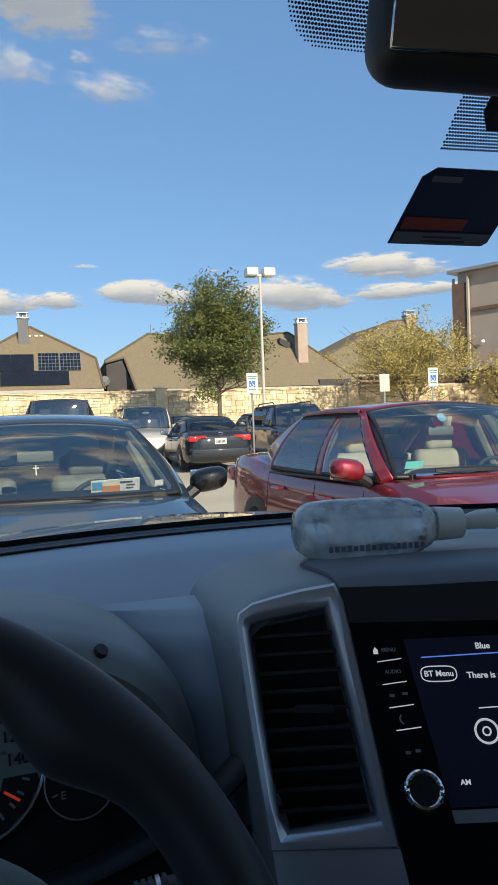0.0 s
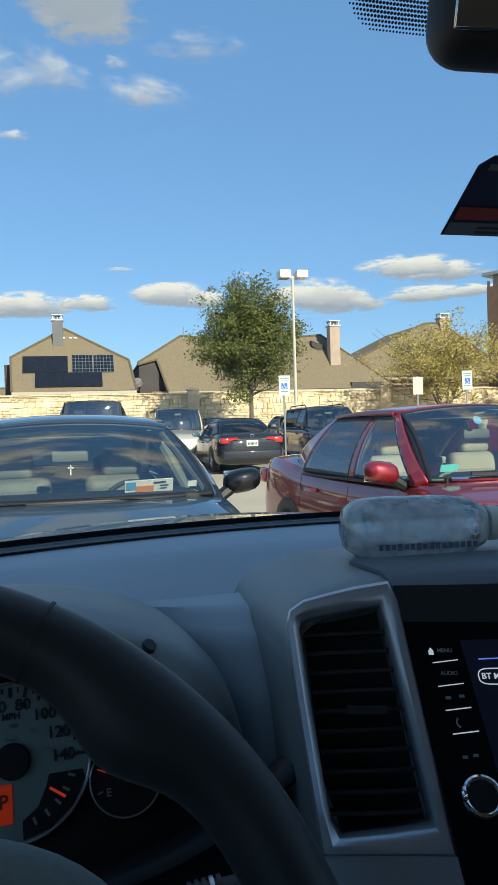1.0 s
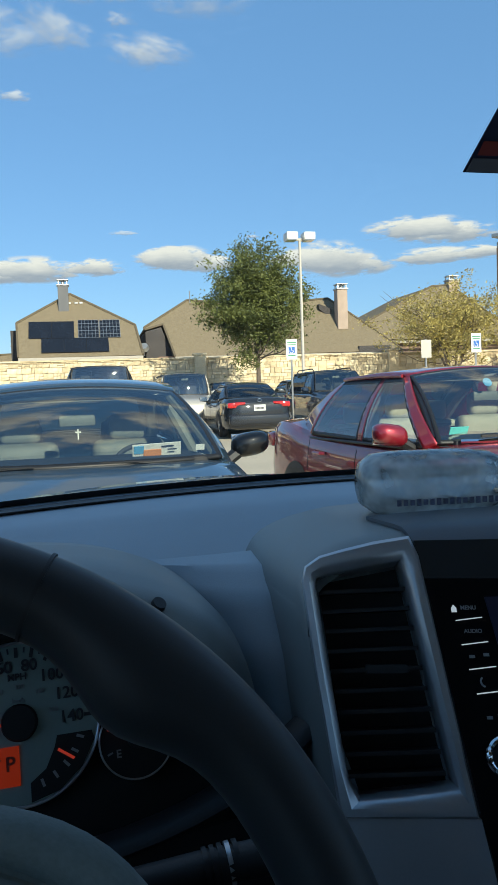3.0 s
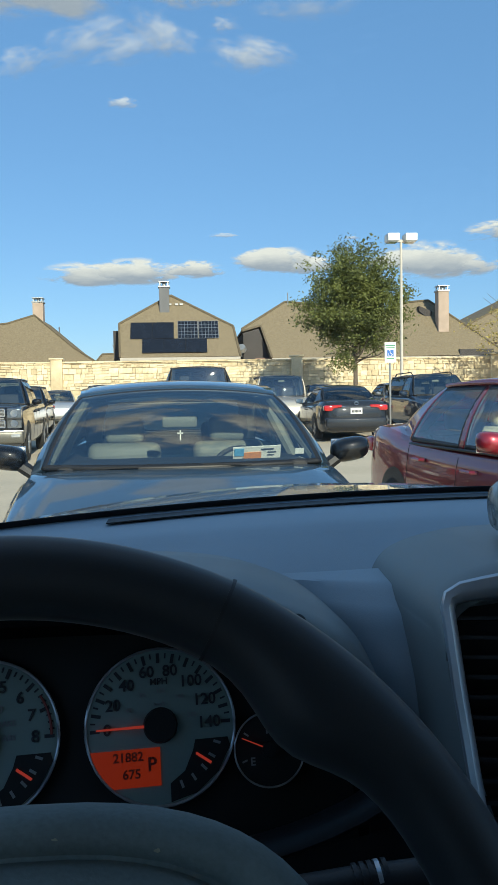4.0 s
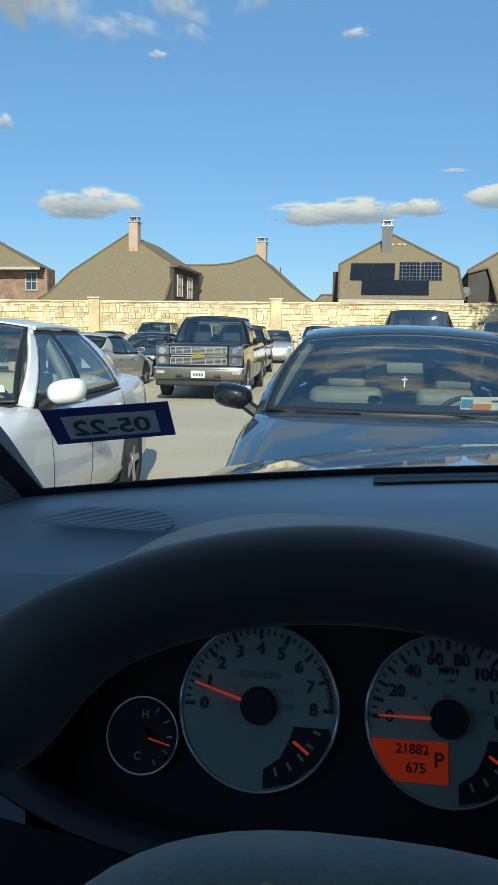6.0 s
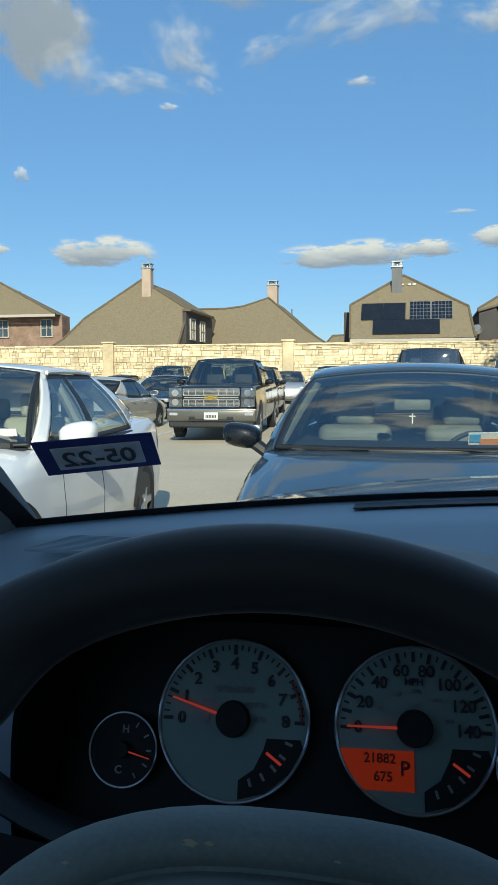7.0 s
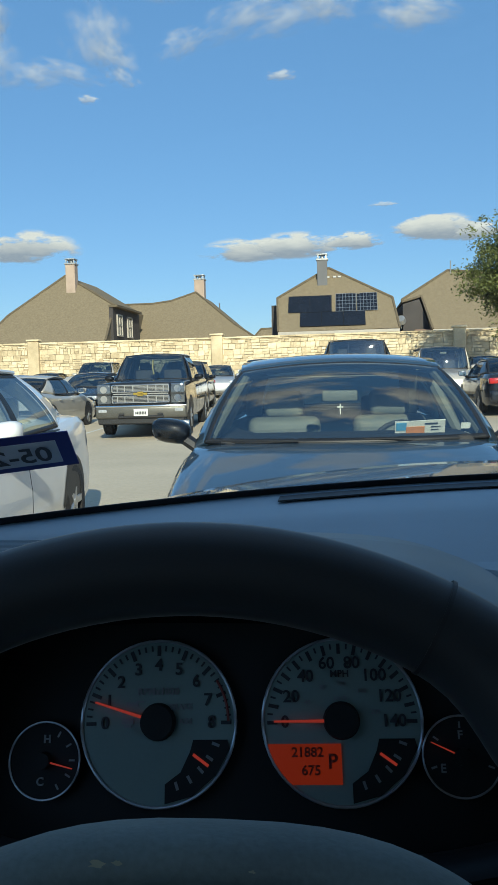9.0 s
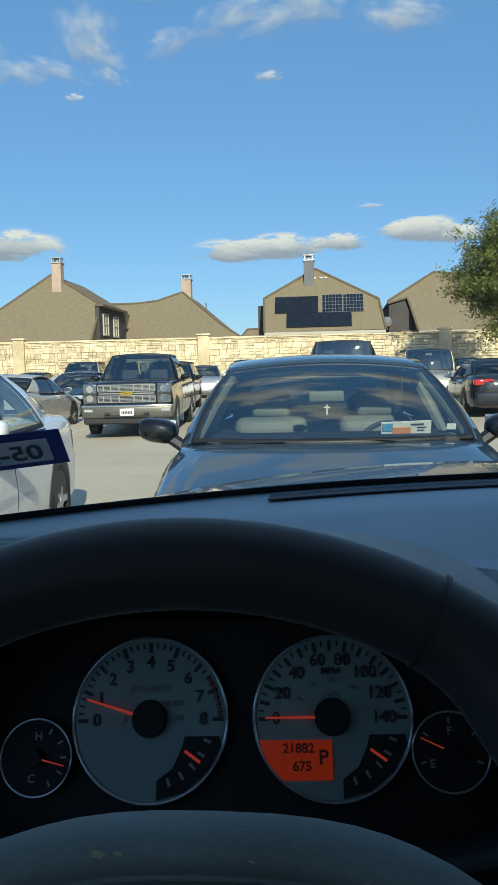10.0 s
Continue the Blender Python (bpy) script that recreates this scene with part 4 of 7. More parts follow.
def car(label, category, P, mat, at, heading, seats="seat_dark", glass_mat="car_glass", rear_glass=None, wheels=True, lights=True, roof_mat=None,
        rails=False, fancy=False, facing=1, group="parked cars", name="car"):
    """Local +y is the car's front. heading 180: the car faces the camera's end of the lot."""
    rear_glass = rear_glass or glass_mat
    x, y = at
    c = thing(name, label, category, group, at=pose(x, y, ground_z(x, y), 0, 0, heading))
    part("body", body_mesh(P), mat, c)
    H, W = P["H"], P["W"] / 2
    wy, wz, rf, rr_, ry, rz, bz, tw = P["ws_y"], P["ws_z"], P["roof_f"], P["roof_r"], P["rw_y"], P["rw_z"], P["belt"], P["roof_w"]
    cx = (0, (rf + rr_) / 2, bz)
    zt = H - 0.075
    # windscreen, back window
    fn = quad_fn((-0.85 * W, wy - 0.20, wz), (0.85 * W, wy - 0.20, wz), (-tw, rf - 0.06, zt + 0.01), (tw, rf - 0.06, zt + 0.01), 0.045, (0, 0.6, 0.8), (0, 0.18, 0.0), (0, 0.05, 0.045))
    paned(c, "windscreen", fn, glass_mat, "black_trim", cx, 0.018, 0.035, 14, 8)
    fn = quad_fn((-0.78 * W, ry + 0.14, rz), (0.78 * W, ry + 0.14, rz), (-tw, rr_ + 0.03, zt), (tw, rr_ + 0.03, zt), 0.035, (0, -0.6, 0.8), (0, -0.12, 0.0), (0, -0.04, 0.045))
    paned(c, "rear_window", fn, rear_glass, "black_trim", cx, 0.03, 0.04, 12, 6)
    # roof skin
    def roof_fn(u, v):
        yy = lerp(rf - 0.06, rr_ + 0.03, v) + (0.05 * 4 * u * (1 - u) * (1 - v) - 0.04 * 4 * u * (1 - u) * v)
        k = 1 - (2 * u - 1) ** 2
        return Vector(((2 * u - 1) * (tw + 0.012 * 4 * v * (1 - v)), yy, zt + 0.01 * (1 - v) + 0.045 * k + P.get("crown", 0.03) * (4 * v * (1 - v)) ** 0.8))
    rf_ob = part("roof", patch(bmesh.new(), roof_fn, steps(0, 1, 14), steps(0, 1, 12), away=(0, 0, 0)), roof_mat or mat, c)
    mod = rf_ob.modifiers.new("thick", "SOLIDIFY")
    mod.thickness, mod.offset = 0.03, -1.0
    bp, cp = P["b_pillar"], P["c_pillar"]
    for s in (-1, 1):
        sb, st = s * 0.935 * W, s * (tw + 0.012)
        a0b, a0t = (s * 0.85 * W, wy - 0.20, wz), (s * tw, rf - 0.06, zt + 0.01)
        a1b, a1t = (sb * 0.985, wy - 0.27, bz), (st, rf - 0.12, zt - 0.005)
        bpt, cpt = bp - 0.03, min(cp + 0.12, rf - 0.3)
        f0b, f0t = (sb, bp + 0.045, bz), (st, bpt + 0.03, zt - 0.005)
        f1b, f1t = (sb, bp - 0.045, bz), (st, bpt - 0.03, zt - 0.005)
        r1b, r1t = (sb, cp, bz + 0.02), (st, cpt if cpt > rr_ + 0.06 else rr_ + 0.08, zt - 0.005)
        c1b, c1t = (s * 0.78 * W, ry + 0.14, rz), (s * tw, rr_ + 0.03, zt)
        out = (s * 1.0, 0, 0.25)
        for nm, q, m_ in (("a_pillar", (a0b, a1b, a0t, a1t), mat), ("b_pillar", (f0b, f1b, f0t, f1t), mat if fancy == 1 and mat is M["p_red"] else "black_trim"), ("c_pillar", (r1b, c1b, r1t, c1t), mat)):
            o = part(nm, patch(bmesh.new(), quad_fn(*q, 0.035, out), steps(0, 1, 5), steps(0, 1, 7), away=cx), m_, c)
            mod = o.modifiers.new("thick", "SOLIDIFY")
            mod.thickness, mod.offset = 0.03, -1.0
        paned(c, "side_window", quad_fn(a1b, f0b, a1t, f0t, 0.035, out), glass_mat, "black_trim", cx, 0.025, 0.075, 8, 6)
        paned(c, "side_window", quad_fn(f1b, r1b, f1t, r1t, 0.035, out), rear_glass, "black_trim", cx, 0.025, 0.075, 8, 6)
        # roof rail moulding and belt moulding
        o = bmesh.new()
        sweep(o, [(st * 0.995, lerp(rf - 0.14, rr_ + 0.05, t), zt + 0.006 + 0.012 * 4 * t * (1 - t)) for t in steps(0, 1, 8)], 0.016, n=6)
        part("roof_moulding", o, mat if rails or fancy else "black_trim", c)
        o = bmesh.new()
        sweep(o, [(sb * 1.005, lerp(wy - 0.36, cp, t), bz - 0.005) for t in steps(0, 1, 6)], 0.012, n=6)
        part("belt_moulding", o, "black_trim", c)
        if rails:
            o = bmesh.new()
            ra = rf - 0.3
            sweep(o, [(s * (tw - 0.05), ra, zt + 0.05), (s * (tw - 0.05), ra - 0.12, zt + 0.11), (s * (tw - 0.05), rr_ + 0.35, zt + 0.11), (s * (tw - 0.05), rr_ + 0.2, zt + 0.04)], 0.018, n=6)
            part("roof_rail", o, "black_trim", c)
        mirror_part(c, s * 0.925 * W, wy - 0.42, bz, s, mat if not fancy == 2 else "p_black", P)
        for yy in (bp + 0.22, cp + 0.28):
            hw = curve_at(P["body"], yy)
            hx = s * (hw[0] * 0.985)
            o = bmesh.new()
            hz = hw[1] + (hw[2] - hw[1]) * 0.80
            sweep(o, [(hx - s * 0.01, yy - 0.10, hz), (hx + s * 0.025, yy - 0.07, hz), (hx + s * 0.025, yy + 0.07, hz), (hx - s * 0.01, yy + 0.10, hz)], 0.014, n=7)
            part("door_handle", o, mat if fancy != 3 else "chrome", c)
        # door shut lines
        if fancy:
            for yy in (wy - 0.40, bp, cp + 0.02):
                o = bmesh.new()
                hw = curve_at(P["body"], yy)
                pts = []
                for p_, q_ in ((0.985, 0.16), (1.0, 0.34), (1.0, 0.52), (0.985, 0.68), (0.975, 0.80), (0.955, 0.90)):
                    pts.append((s * hw[0] * p_ * 0.9985, yy + (0.05 * (0.6 - q_) if yy > 0 else 0.10 * max(0, 0.45 - q_)), hw[1] + (hw[2] - hw[1]) * q_))
                sweep(o, pts, 0.004, n=5)
                part("door_gap", o, "black_trim", c)
        for ay in P["axles"]:
            hw = curve_at(P["body"], ay)[0]
            wr = P["wheel"]
            def arch_pt(u, v, ay=ay, wr=wr, s=s):
                yy = ay + wr * 1.15 * v * math.cos(2 * math.pi * u)
                zz = wr + 0.02 + wr * 1.15 * v * math.sin(2 * math.pi * u)
                return Vector((s * (body_x(P, yy, zz) + 0.004), yy, max(zz, P["zl"] * 0.6)))
            part("wheel_arch", patch(bmesh.new(), arch_pt, steps(0, 1, 28), [0.02, 0.4, 0.8, 1.0], away=(0, ay, wr)), "black_trim", c)
            turn = Matrix.Translation((s * (hw - 0.10), ay, wr)) @ (Matrix() if s > 0 else Matrix.Rotation(math.pi, 4, "Z"))
            t_ = wheel_mesh("tyre", wr)
            t_.transform(turn)
            wh = part("tyre", t_, "rubber", c)
            t_ = wheel_mesh("rim", wr)
            t_.transform(turn)
            part("rim", t_, "alloy", wh)
        if lights:
            fy, ry_ = P["body"][-1][0], P["body"][0][0]
            k = curve_at(P["body"], fy - 0.22)
            o = one_box((s * (k[0] - 0.20), fy - 0.20, k[1] + (k[2] - k[1]) * 0.80), (0.38, 0.24, 0.13), 0.04, seg=2)
            part("headlamp", o, "lamp_clear", c)
            k = curve_at(P["body"], ry_ + 0.14)
            o = one_box((s * (k[0] - 0.14), ry_ + 0.12, k[1] + (k[2] - k[1]) * 0.78), (0.34, 0.22, 0.15), 0.04, seg=2)
            part("tail_lamp", o, "lamp_red", c)
    # cabin: shelf at belt height, seats, steering wheel, mirror
    part("cabin_shelf", one_box((0, (wy - 0.15 + ry + 0.2) / 2, bz - 0.01), (1.66 * W, wy - 0.3 - ry, 0.05), 0.01), "cabin", c)
    part("cabin_dash", one_box((0, wy - 0.34, bz + 0.02), (1.5 * W, 0.42, 0.07), 0.03, seg=2), "cabin", c)
    for sx in (-0.36, 0.36):
        for sy, hgt in ((bp - 0.16, H - 0.26), (cp - 0.02, H - 0.32)):
            o = one_box((sx, sy, (bz - 0.2 + hgt - 0.14) / 2 + 0.02), (0.50, 0.16, hgt - 0.14 - bz + 0.2), 0.06, seg=3)
            box(o, (sx, sy - 0.02, hgt - 0.035), (0.27, 0.11, 0.18), 0.045, seg=3)
            box(o, (sx, sy - 0.02, hgt - 0.16), (0.10, 0.03, 0.12))
            part("seat", o, seats, c)
    o = bmesh.new()
    sweep(o, [(-0.36 + 0.180 * math.cos(a), wy - 0.60 - 0.05 * math.sin(a), bz - 0.07 + 0.165 * math.sin(a)) for a in [2 * math.pi * k / 24 for k in range(24)]], 0.016, n=6, closed=True)
    part("steering_wheel", o, "cabin", c)
    for s in (-1, 1):
        o = bmesh.new()
        sweep(o, [(s * (0.85 * W - 0.035), wy - 0.27, wz + 0.02), (s * (0.5 * (0.85 * W + tw) - 0.03), (wy + rf) / 2 - 0.15, (wz + zt) / 2), (s * (tw - 0.03), rf - 0.10, zt - 0.02)], 0.028, n=8)
        part("pillar_trim", o, "seat_grey" if seats != "seat_dark" else "cabin", c)
        o = bmesh.new()
        sweep(o, [(s * (0.90 * W - 0.03), bp, bz), (s * (tw - 0.02), bp - 0.02, zt - 0.02)], 0.04, n=8)
        part("pillar_trim", o, "seat_grey" if seats != "seat_dark" else "cabin", c)
        o = bmesh.new()
        sweep(o, [(s * (0.78 * W - 0.06), ry + 0.30, rz - 0.02), (s * (0.5 * (0.78 * W + tw) - 0.05), (ry + rr_) / 2 + 0.22, (rz + zt) / 2), (s * (tw - 0.05), rr_ + 0.12, zt - 0.04)], 0.07, n=8)
        part("pillar_trim", o, "seat_grey" if seats != "seat_dark" else "cabin", c)
    part("roof_lining", one_box((0, (rf + rr_) / 2, zt - 0.03), (2 * tw - 0.06, rf - rr_ - 0.2, 0.015)), "seat_grey" if seats != "seat_dark" else "cabin", c)
    part("inner_mirror", one_box((0, rf + 0.0, zt - 0.155), (0.22, 0.035, 0.07), 0.015, seg=2), "seat_grey", c)
    return c


def text_mesh(body, size, depth=0.0006, align="CENTER"):
    cu = bpy.data.curves.new("writing", "FONT")
    cu.body, cu.size, cu.extrude, cu.align_x, cu.align_y = body, size, depth, align, "CENTER"
    cu.resolution_u = 3
    cu.offset = size * 0.02
    ob = bpy.data.objects.new("writing", cu)
    scene.collection.objects.link(ob)
    me = bpy.data.meshes.new_from_object(ob.evaluated_get(bpy.context.evaluated_depsgraph_get()))
    b = bmesh.new()
    b.from_mesh(me)
    bmesh.ops.remove_doubles(b, verts=b.verts[:], dist=1e-6)
    bpy.data.objects.remove(ob)
    bpy.data.curves.remove(cu)
    bpy.data.meshes.remove(me)
    return b


def licence_plate(c, y, z, facing):
    """facing 1: on the front; -1: on the rear."""
    pl = part("licence_plate", one_box((0, y, z), (0.305, 0.012, 0.155), 0.004), "plate", c, "white licence plate with dark characters")
    part("plate_characters", bars(bmesh.new(), -0.12, 0.12, y + facing * 0.009, z - 0.01, 0.07, 7, random.Random(3), 0.004), "ink", pl, smooth=False)


def build_cars():
    # dark navy sedan, nose to nose with the camera's car
    c = car("dark navy sedan with beige seats facing the camera", "car", SEDAN, M["p_navy"], (-0.01, 5.12), 182.5, seats="seat_grey", fancy=2)
    wz = SEDAN["ws_z"]
    b = one_box((0, 0.36, 1.105), (0.007, 0.006, 0.062))
    box(b, (0, 0.36, 1.118), (0.036, 0.006, 0.008))
    part("cross_pendant", b, "paper", c, "small white cross hanging from the mirror", smooth=False)
    # folded flyer on the dash, behind the windscreen
    turn = Matrix.Translation((-0.41, 0.82, 1.018)) @ Matrix.Rotation(radians(-34), 4, "X") @ Matrix.Rotation(radians(2), 4, "Y")
    b = one_box((0, 0, 0), (0.27, 0.006, 0.088))
    b.transform(turn)
    fl = part("flyer", b, "paper", c, "white and orange printed flyer under the windscreen", smooth=False)
    for nm, xx, ww, zz, hh, mt in (("orange_block", 0.025, 0.10, -0.016, 0.048, "orange"), ("blue_block", 0.100, 0.055, 0.012, 0.050, "print_blue"), ("print_bar", -0.06, 0.07, 0.026, 0.007, "ink"), ("print_bar", -0.085, 0.05, 0.004, 0.004, "ink"), ("print_bar", -0.080, 0.04, -0.016, 0.004, "ink")):
        b = one_box((xx, 0.006, zz), (ww, 0.004, hh))
        b.transform(turn)
        part(nm, b, mt, fl, smooth=False)
    b = one_box((-0.66, 0.80, 1.02), (0.05, 0.004, 0.035), turn=Matrix.Rotation(radians(-25), 4, "X"))
    part("registration_sticker", b, "paper", c, "small pale inspection sticker", smooth=False)
    for sx in (-0.35, 0.25):
        b = bmesh.new()
        sweep(b, [(sx, 1.06, wz + 0.010), (sx + 0.25, 1.04, wz + 0.014), (sx + 0.50, 0.96, wz + 0.012)], 0.005, n=5)
        part("wiper", b, "black_trim", c)
    # red compact beside it
    c = car("dark red compact sedan with beige seats", "car", COMPACT, M["p_red"], (2.83, 5.33), 185.7, seats="seat_beige", fancy=1)
    b = one_box((0.60, 0.86, 1.04), (0.13, 0.004, 0.05), turn=Matrix.Rotation(radians(-25), 4, "X"))
    part("parking_permit", b, "sticker_teal", c, "small teal permit sticker", smooth=False)
    b = rod(bmesh.new(), (0.05, 0.37, 1.335), (0.05, 0.375, 1.338), 0.035, n=14)
    part("round_sticker", b, "print_blue", c)
    for sx in (-0.2, 0.3):
        b = bmesh.new()
        sweep(b, [(sx - 0.35, 1.06, wz + 0.03), (sx, 1.08, wz + 0.045), (sx + 0.25, 1.02, wz + 0.045)], 0.012, n=5)
        part("wiper", b, "black_trim", c)
    b = bmesh.new()
    sweep(b, [(0.68 * math.sin(t), 0.86 + 0.20 * math.cos(t), wz + 0.012) for t in steps(-1.2, 1.2, 10)], 0.014, n=6)
    part("cowl_strip", b, "chrome", c)
    # white sedan on the other side
    c = car("white sedan with a dark windscreen", "car", FASTBACK, M["p_white"], (-2.96, 4.85), 185.5, seats="seat_beige", fancy=1, lights=False)
    b = one_box((-0.62, 0.86, 1.04), (0.10, 0.004, 0.045), turn=Matrix.Rotation(radians(-25), 4, "X"))
    part("registration_sticker", b, "paper", c, "small pale registration sticker", smooth=False)
    # black pickup across the aisle
    c = car("black pickup truck with a chrome grille", "pickup truck", PICKUP, M["p_black"], (-4.52, 19.2), 185, fancy=1, lights=False, name="pickup_truck", rear_glass="dark_glass")
    f = 2.86
    gr = part("grille", one_box((0, f - 0.02, 0.94), (1.24, 0.10, 0.44), 0.03, seg=2), "black_trim", c, "black grille with chrome bars")
    b = bmesh.new()
    for z0, z1 in ((0.985, 1.125), (0.755, 0.895)):
        for z in (z0, z1):
            box(b, (0, f + 0.035, z), (1.24, 0.04, 0.026), 0.006)
        for k in range(1, 5):
            box(b, (0, f + 0.030, lerp(z0, z1, k / 5)), (1.2, 0.02, 0.010))
        for sx in (-1, 1):
            box(b, (sx * 0.615, f + 0.035, (z0 + z1) / 2), (0.028, 0.04, z1 - z0), 0.006)
            for q in (0.16, 0.34, 0.50):
                box(b, (sx * q, f + 0.036, (z0 + z1) / 2), (0.022, 0.02, z1 - z0))
    box(b, (0, f + 0.03, 0.94), (1.2, 0.03, 0.022))
    part("grille_bar", b, "chrome", gr)
    b = one_box((0, f + 0.07, 0.94), (0.30, 0.03, 0.05), 0.006)
    box(b, (0, f + 0.07, 0.94), (0.12, 0.03, 0.10), 0.006)
    part("badge", b, "gold", gr, "gold emblem")
    for s in (-1, 1):
        hl = part("headlamp", one_box((s * 0.80, f - 0.05, 0.94), (0.30, 0.14, 0.42), 0.03, seg=2), "lamp_smoke", c)
        part("reflector", rod(bmesh.new(), (s * 0.80, f + 0.0, 1.04), (s * 0.80, f + 0.035, 1.04), 0.075, n=16), "chrome", hl)
        part("reflector", rod(bmesh.new(), (s * 0.80, f + 0.0, 0.84), (s * 0.80, f + 0.035, 0.84), 0.075, n=16), "chrome", hl)
        part("lamp_divider", one_box((s * 0.80, f + 0.03, 0.94), (0.30, 0.03, 0.03)), "black_trim", hl)
        part("fog_lamp", one_box((s * 0.83, f + 0.06, 0.58), (0.20, 0.06, 0.08), 0.02), "lamp_clear", c)
    part("front_bumper", one_box((0, f - 0.02, 0.545), (1.98, 0.20, 0.27), 0.05, seg=3), "bumper_grey", c, "grey steel front bumper")
    part("bumper_cap", one_box((0, f - 0.01, 0.675), (1.96, 0.20, 0.05), 0.02, seg=2), "chrome", c, "bright bumper top edge")
    for sx in (-0.42, 0.42):
        part("tow_hook", one_box((sx, f + 0.09, 0.50), (0.12, 0.04, 0.05), 0.012), "black_trim", c)
    part("air_slot", one_box((0, f + 0.07, 0.45), (1.0, 0.05, 0.05), 0.01), "black_trim", c)
    part("valance", one_box((0, f - 0.06, 0.38), (1.90, 0.18, 0.20), 0.03), "black_trim", c)
    licence_plate(c, f + 0.09, 0.54, 1)
    part("garland", sweep(bmesh.new(), [(0.02, 0.82, 1.70), (0.03, 0.86, 1.52), (0.0, 0.88, 1.36)], 0.02, n=6), "leaf_yellow", c, "yellow-green garland hanging from the mirror")
    # dark sedan seen from behind
    c = car("charcoal sedan seen from behind with red tail lamps", "car", SEDAN, M["p_char"], (4.42, 21.7), 0, fancy=1, rear_glass="dark_glass")
    b = one_box((0, -2.40, 0.86), (0.9, 0.03, 0.028), 0.006)
    part("boot_strip", b, "chrome", c)
    b = bmesh.new()
    sweep(b, [(0.05 * math.cos(a), -2.43, 0.95 + 0.04 * math.sin(a)) for a in [2 * math.pi * k / 12 for k in range(12)]], 0.008, n=5, closed=True)
    part("badge", b, "chrome", c)
    licence_plate(c, -2.435, 0.76, -1)
    for s in (-1, 1):
        part("tail_lamp_inner", one_box((s * 0.50, -2.37, 0.86), (0.30, 0.10, 0.11), 0.03), "lamp_red", c)
    part("rear_bumper", one_box((0, -2.33, 0.46), (1.58, 0.22, 0.30), 0.08, seg=3), "p_char", c)
    # the rest of the lot, row by row
    c = car("dark pickup truck seen from behind with glazed rear window", "pickup truck", variant(PICKUP, H=2.06), M["p_black"], (0.45, 20.9), 0, fancy=0, rear_glass="car_glass", lights=False, name="pickup_truck")
    b = bmesh.new()
    for sx in (-0.21, 0.21):
        rod(b, (sx, -0.86, 1.36), (sx, -0.82, 1.96), 0.012, n=6)
    part("sliding_window_frame", b, "black_trim", c)
    c = car("tan boxy sport utility vehicle facing the aisle", "suv", JEEP, M["p_beige"], (3.35, 26.4), 180, fancy=0, name="suv")
    c = car("dark blue estate car with black roof rails", "car", variant(SUV, H=1.72), M["p_blue"], (7.25, 22.0), 180, rails=True, rear_glass="dark_glass")
    for lab, P, mt, at, hd, nm in (
            ("champagne sedan seen from behind", SEDAN, "p_beige", (-8.0, 19.9), 0, "car"),
            ("black sedan parked nose to the aisle", SEDAN, "p_black", (-8.5, 26.2), 180, "car"),
            ("black sport utility vehicle behind the pickup", SUV, "p_black", (-5.35, 26.6), 185, "suv"),
            ("silver hatchback near the stone wall", HATCH, "p_silver", (-5.75, 36.6), 187, "car"),
            ("white sport utility vehicle near the stone wall", SUV, "p_white", (-3.85, 38.4), 180, "suv"),
            ("grey pickup truck near the stone wall", PICKUP, "p_beige", (-11.8, 37.6), 180, "pickup_truck"),
            ("dark sedan near the stone wall", SEDAN, "p_char", (-14.5, 38.0), 0, "car"),
            ("dark green sport utility vehicle near the stone wall", SUV, "p_grey", (-18.5, 38.2), 180, "suv"),
            ("silver sport utility vehicle with roof rails", SUV, "p_silver", (-21.4, 38.2), 180, "suv"),
            ("dark sedan parked along the wall", SEDAN, "p_char", (6.9, 38.0), 180, "car"),
            ("grey sedan parked beyond the accessible bays", SEDAN, "p_grey", (8.7, 30.5), 180, "car"),
            ("blue sedan parked beyond the tan vehicle", SEDAN, "p_blue", (3.6, 38.0), 0, "car"),
            ("silver grey sedan beside the accessible bays", SEDAN, "p_grey", (12.9, 21.2), 180, "car"),
            ("dark sedan in the far row", SEDAN, "p_char", (-11.4, 26.4), 180, "car")):
        car(lab, "suv" if nm == "suv" else "pickup truck" if nm == "pickup_truck" else "car", P, M[mt], at, hd, name=nm, rails=("rails" in lab), rear_glass="dark_glass")


build_cars()


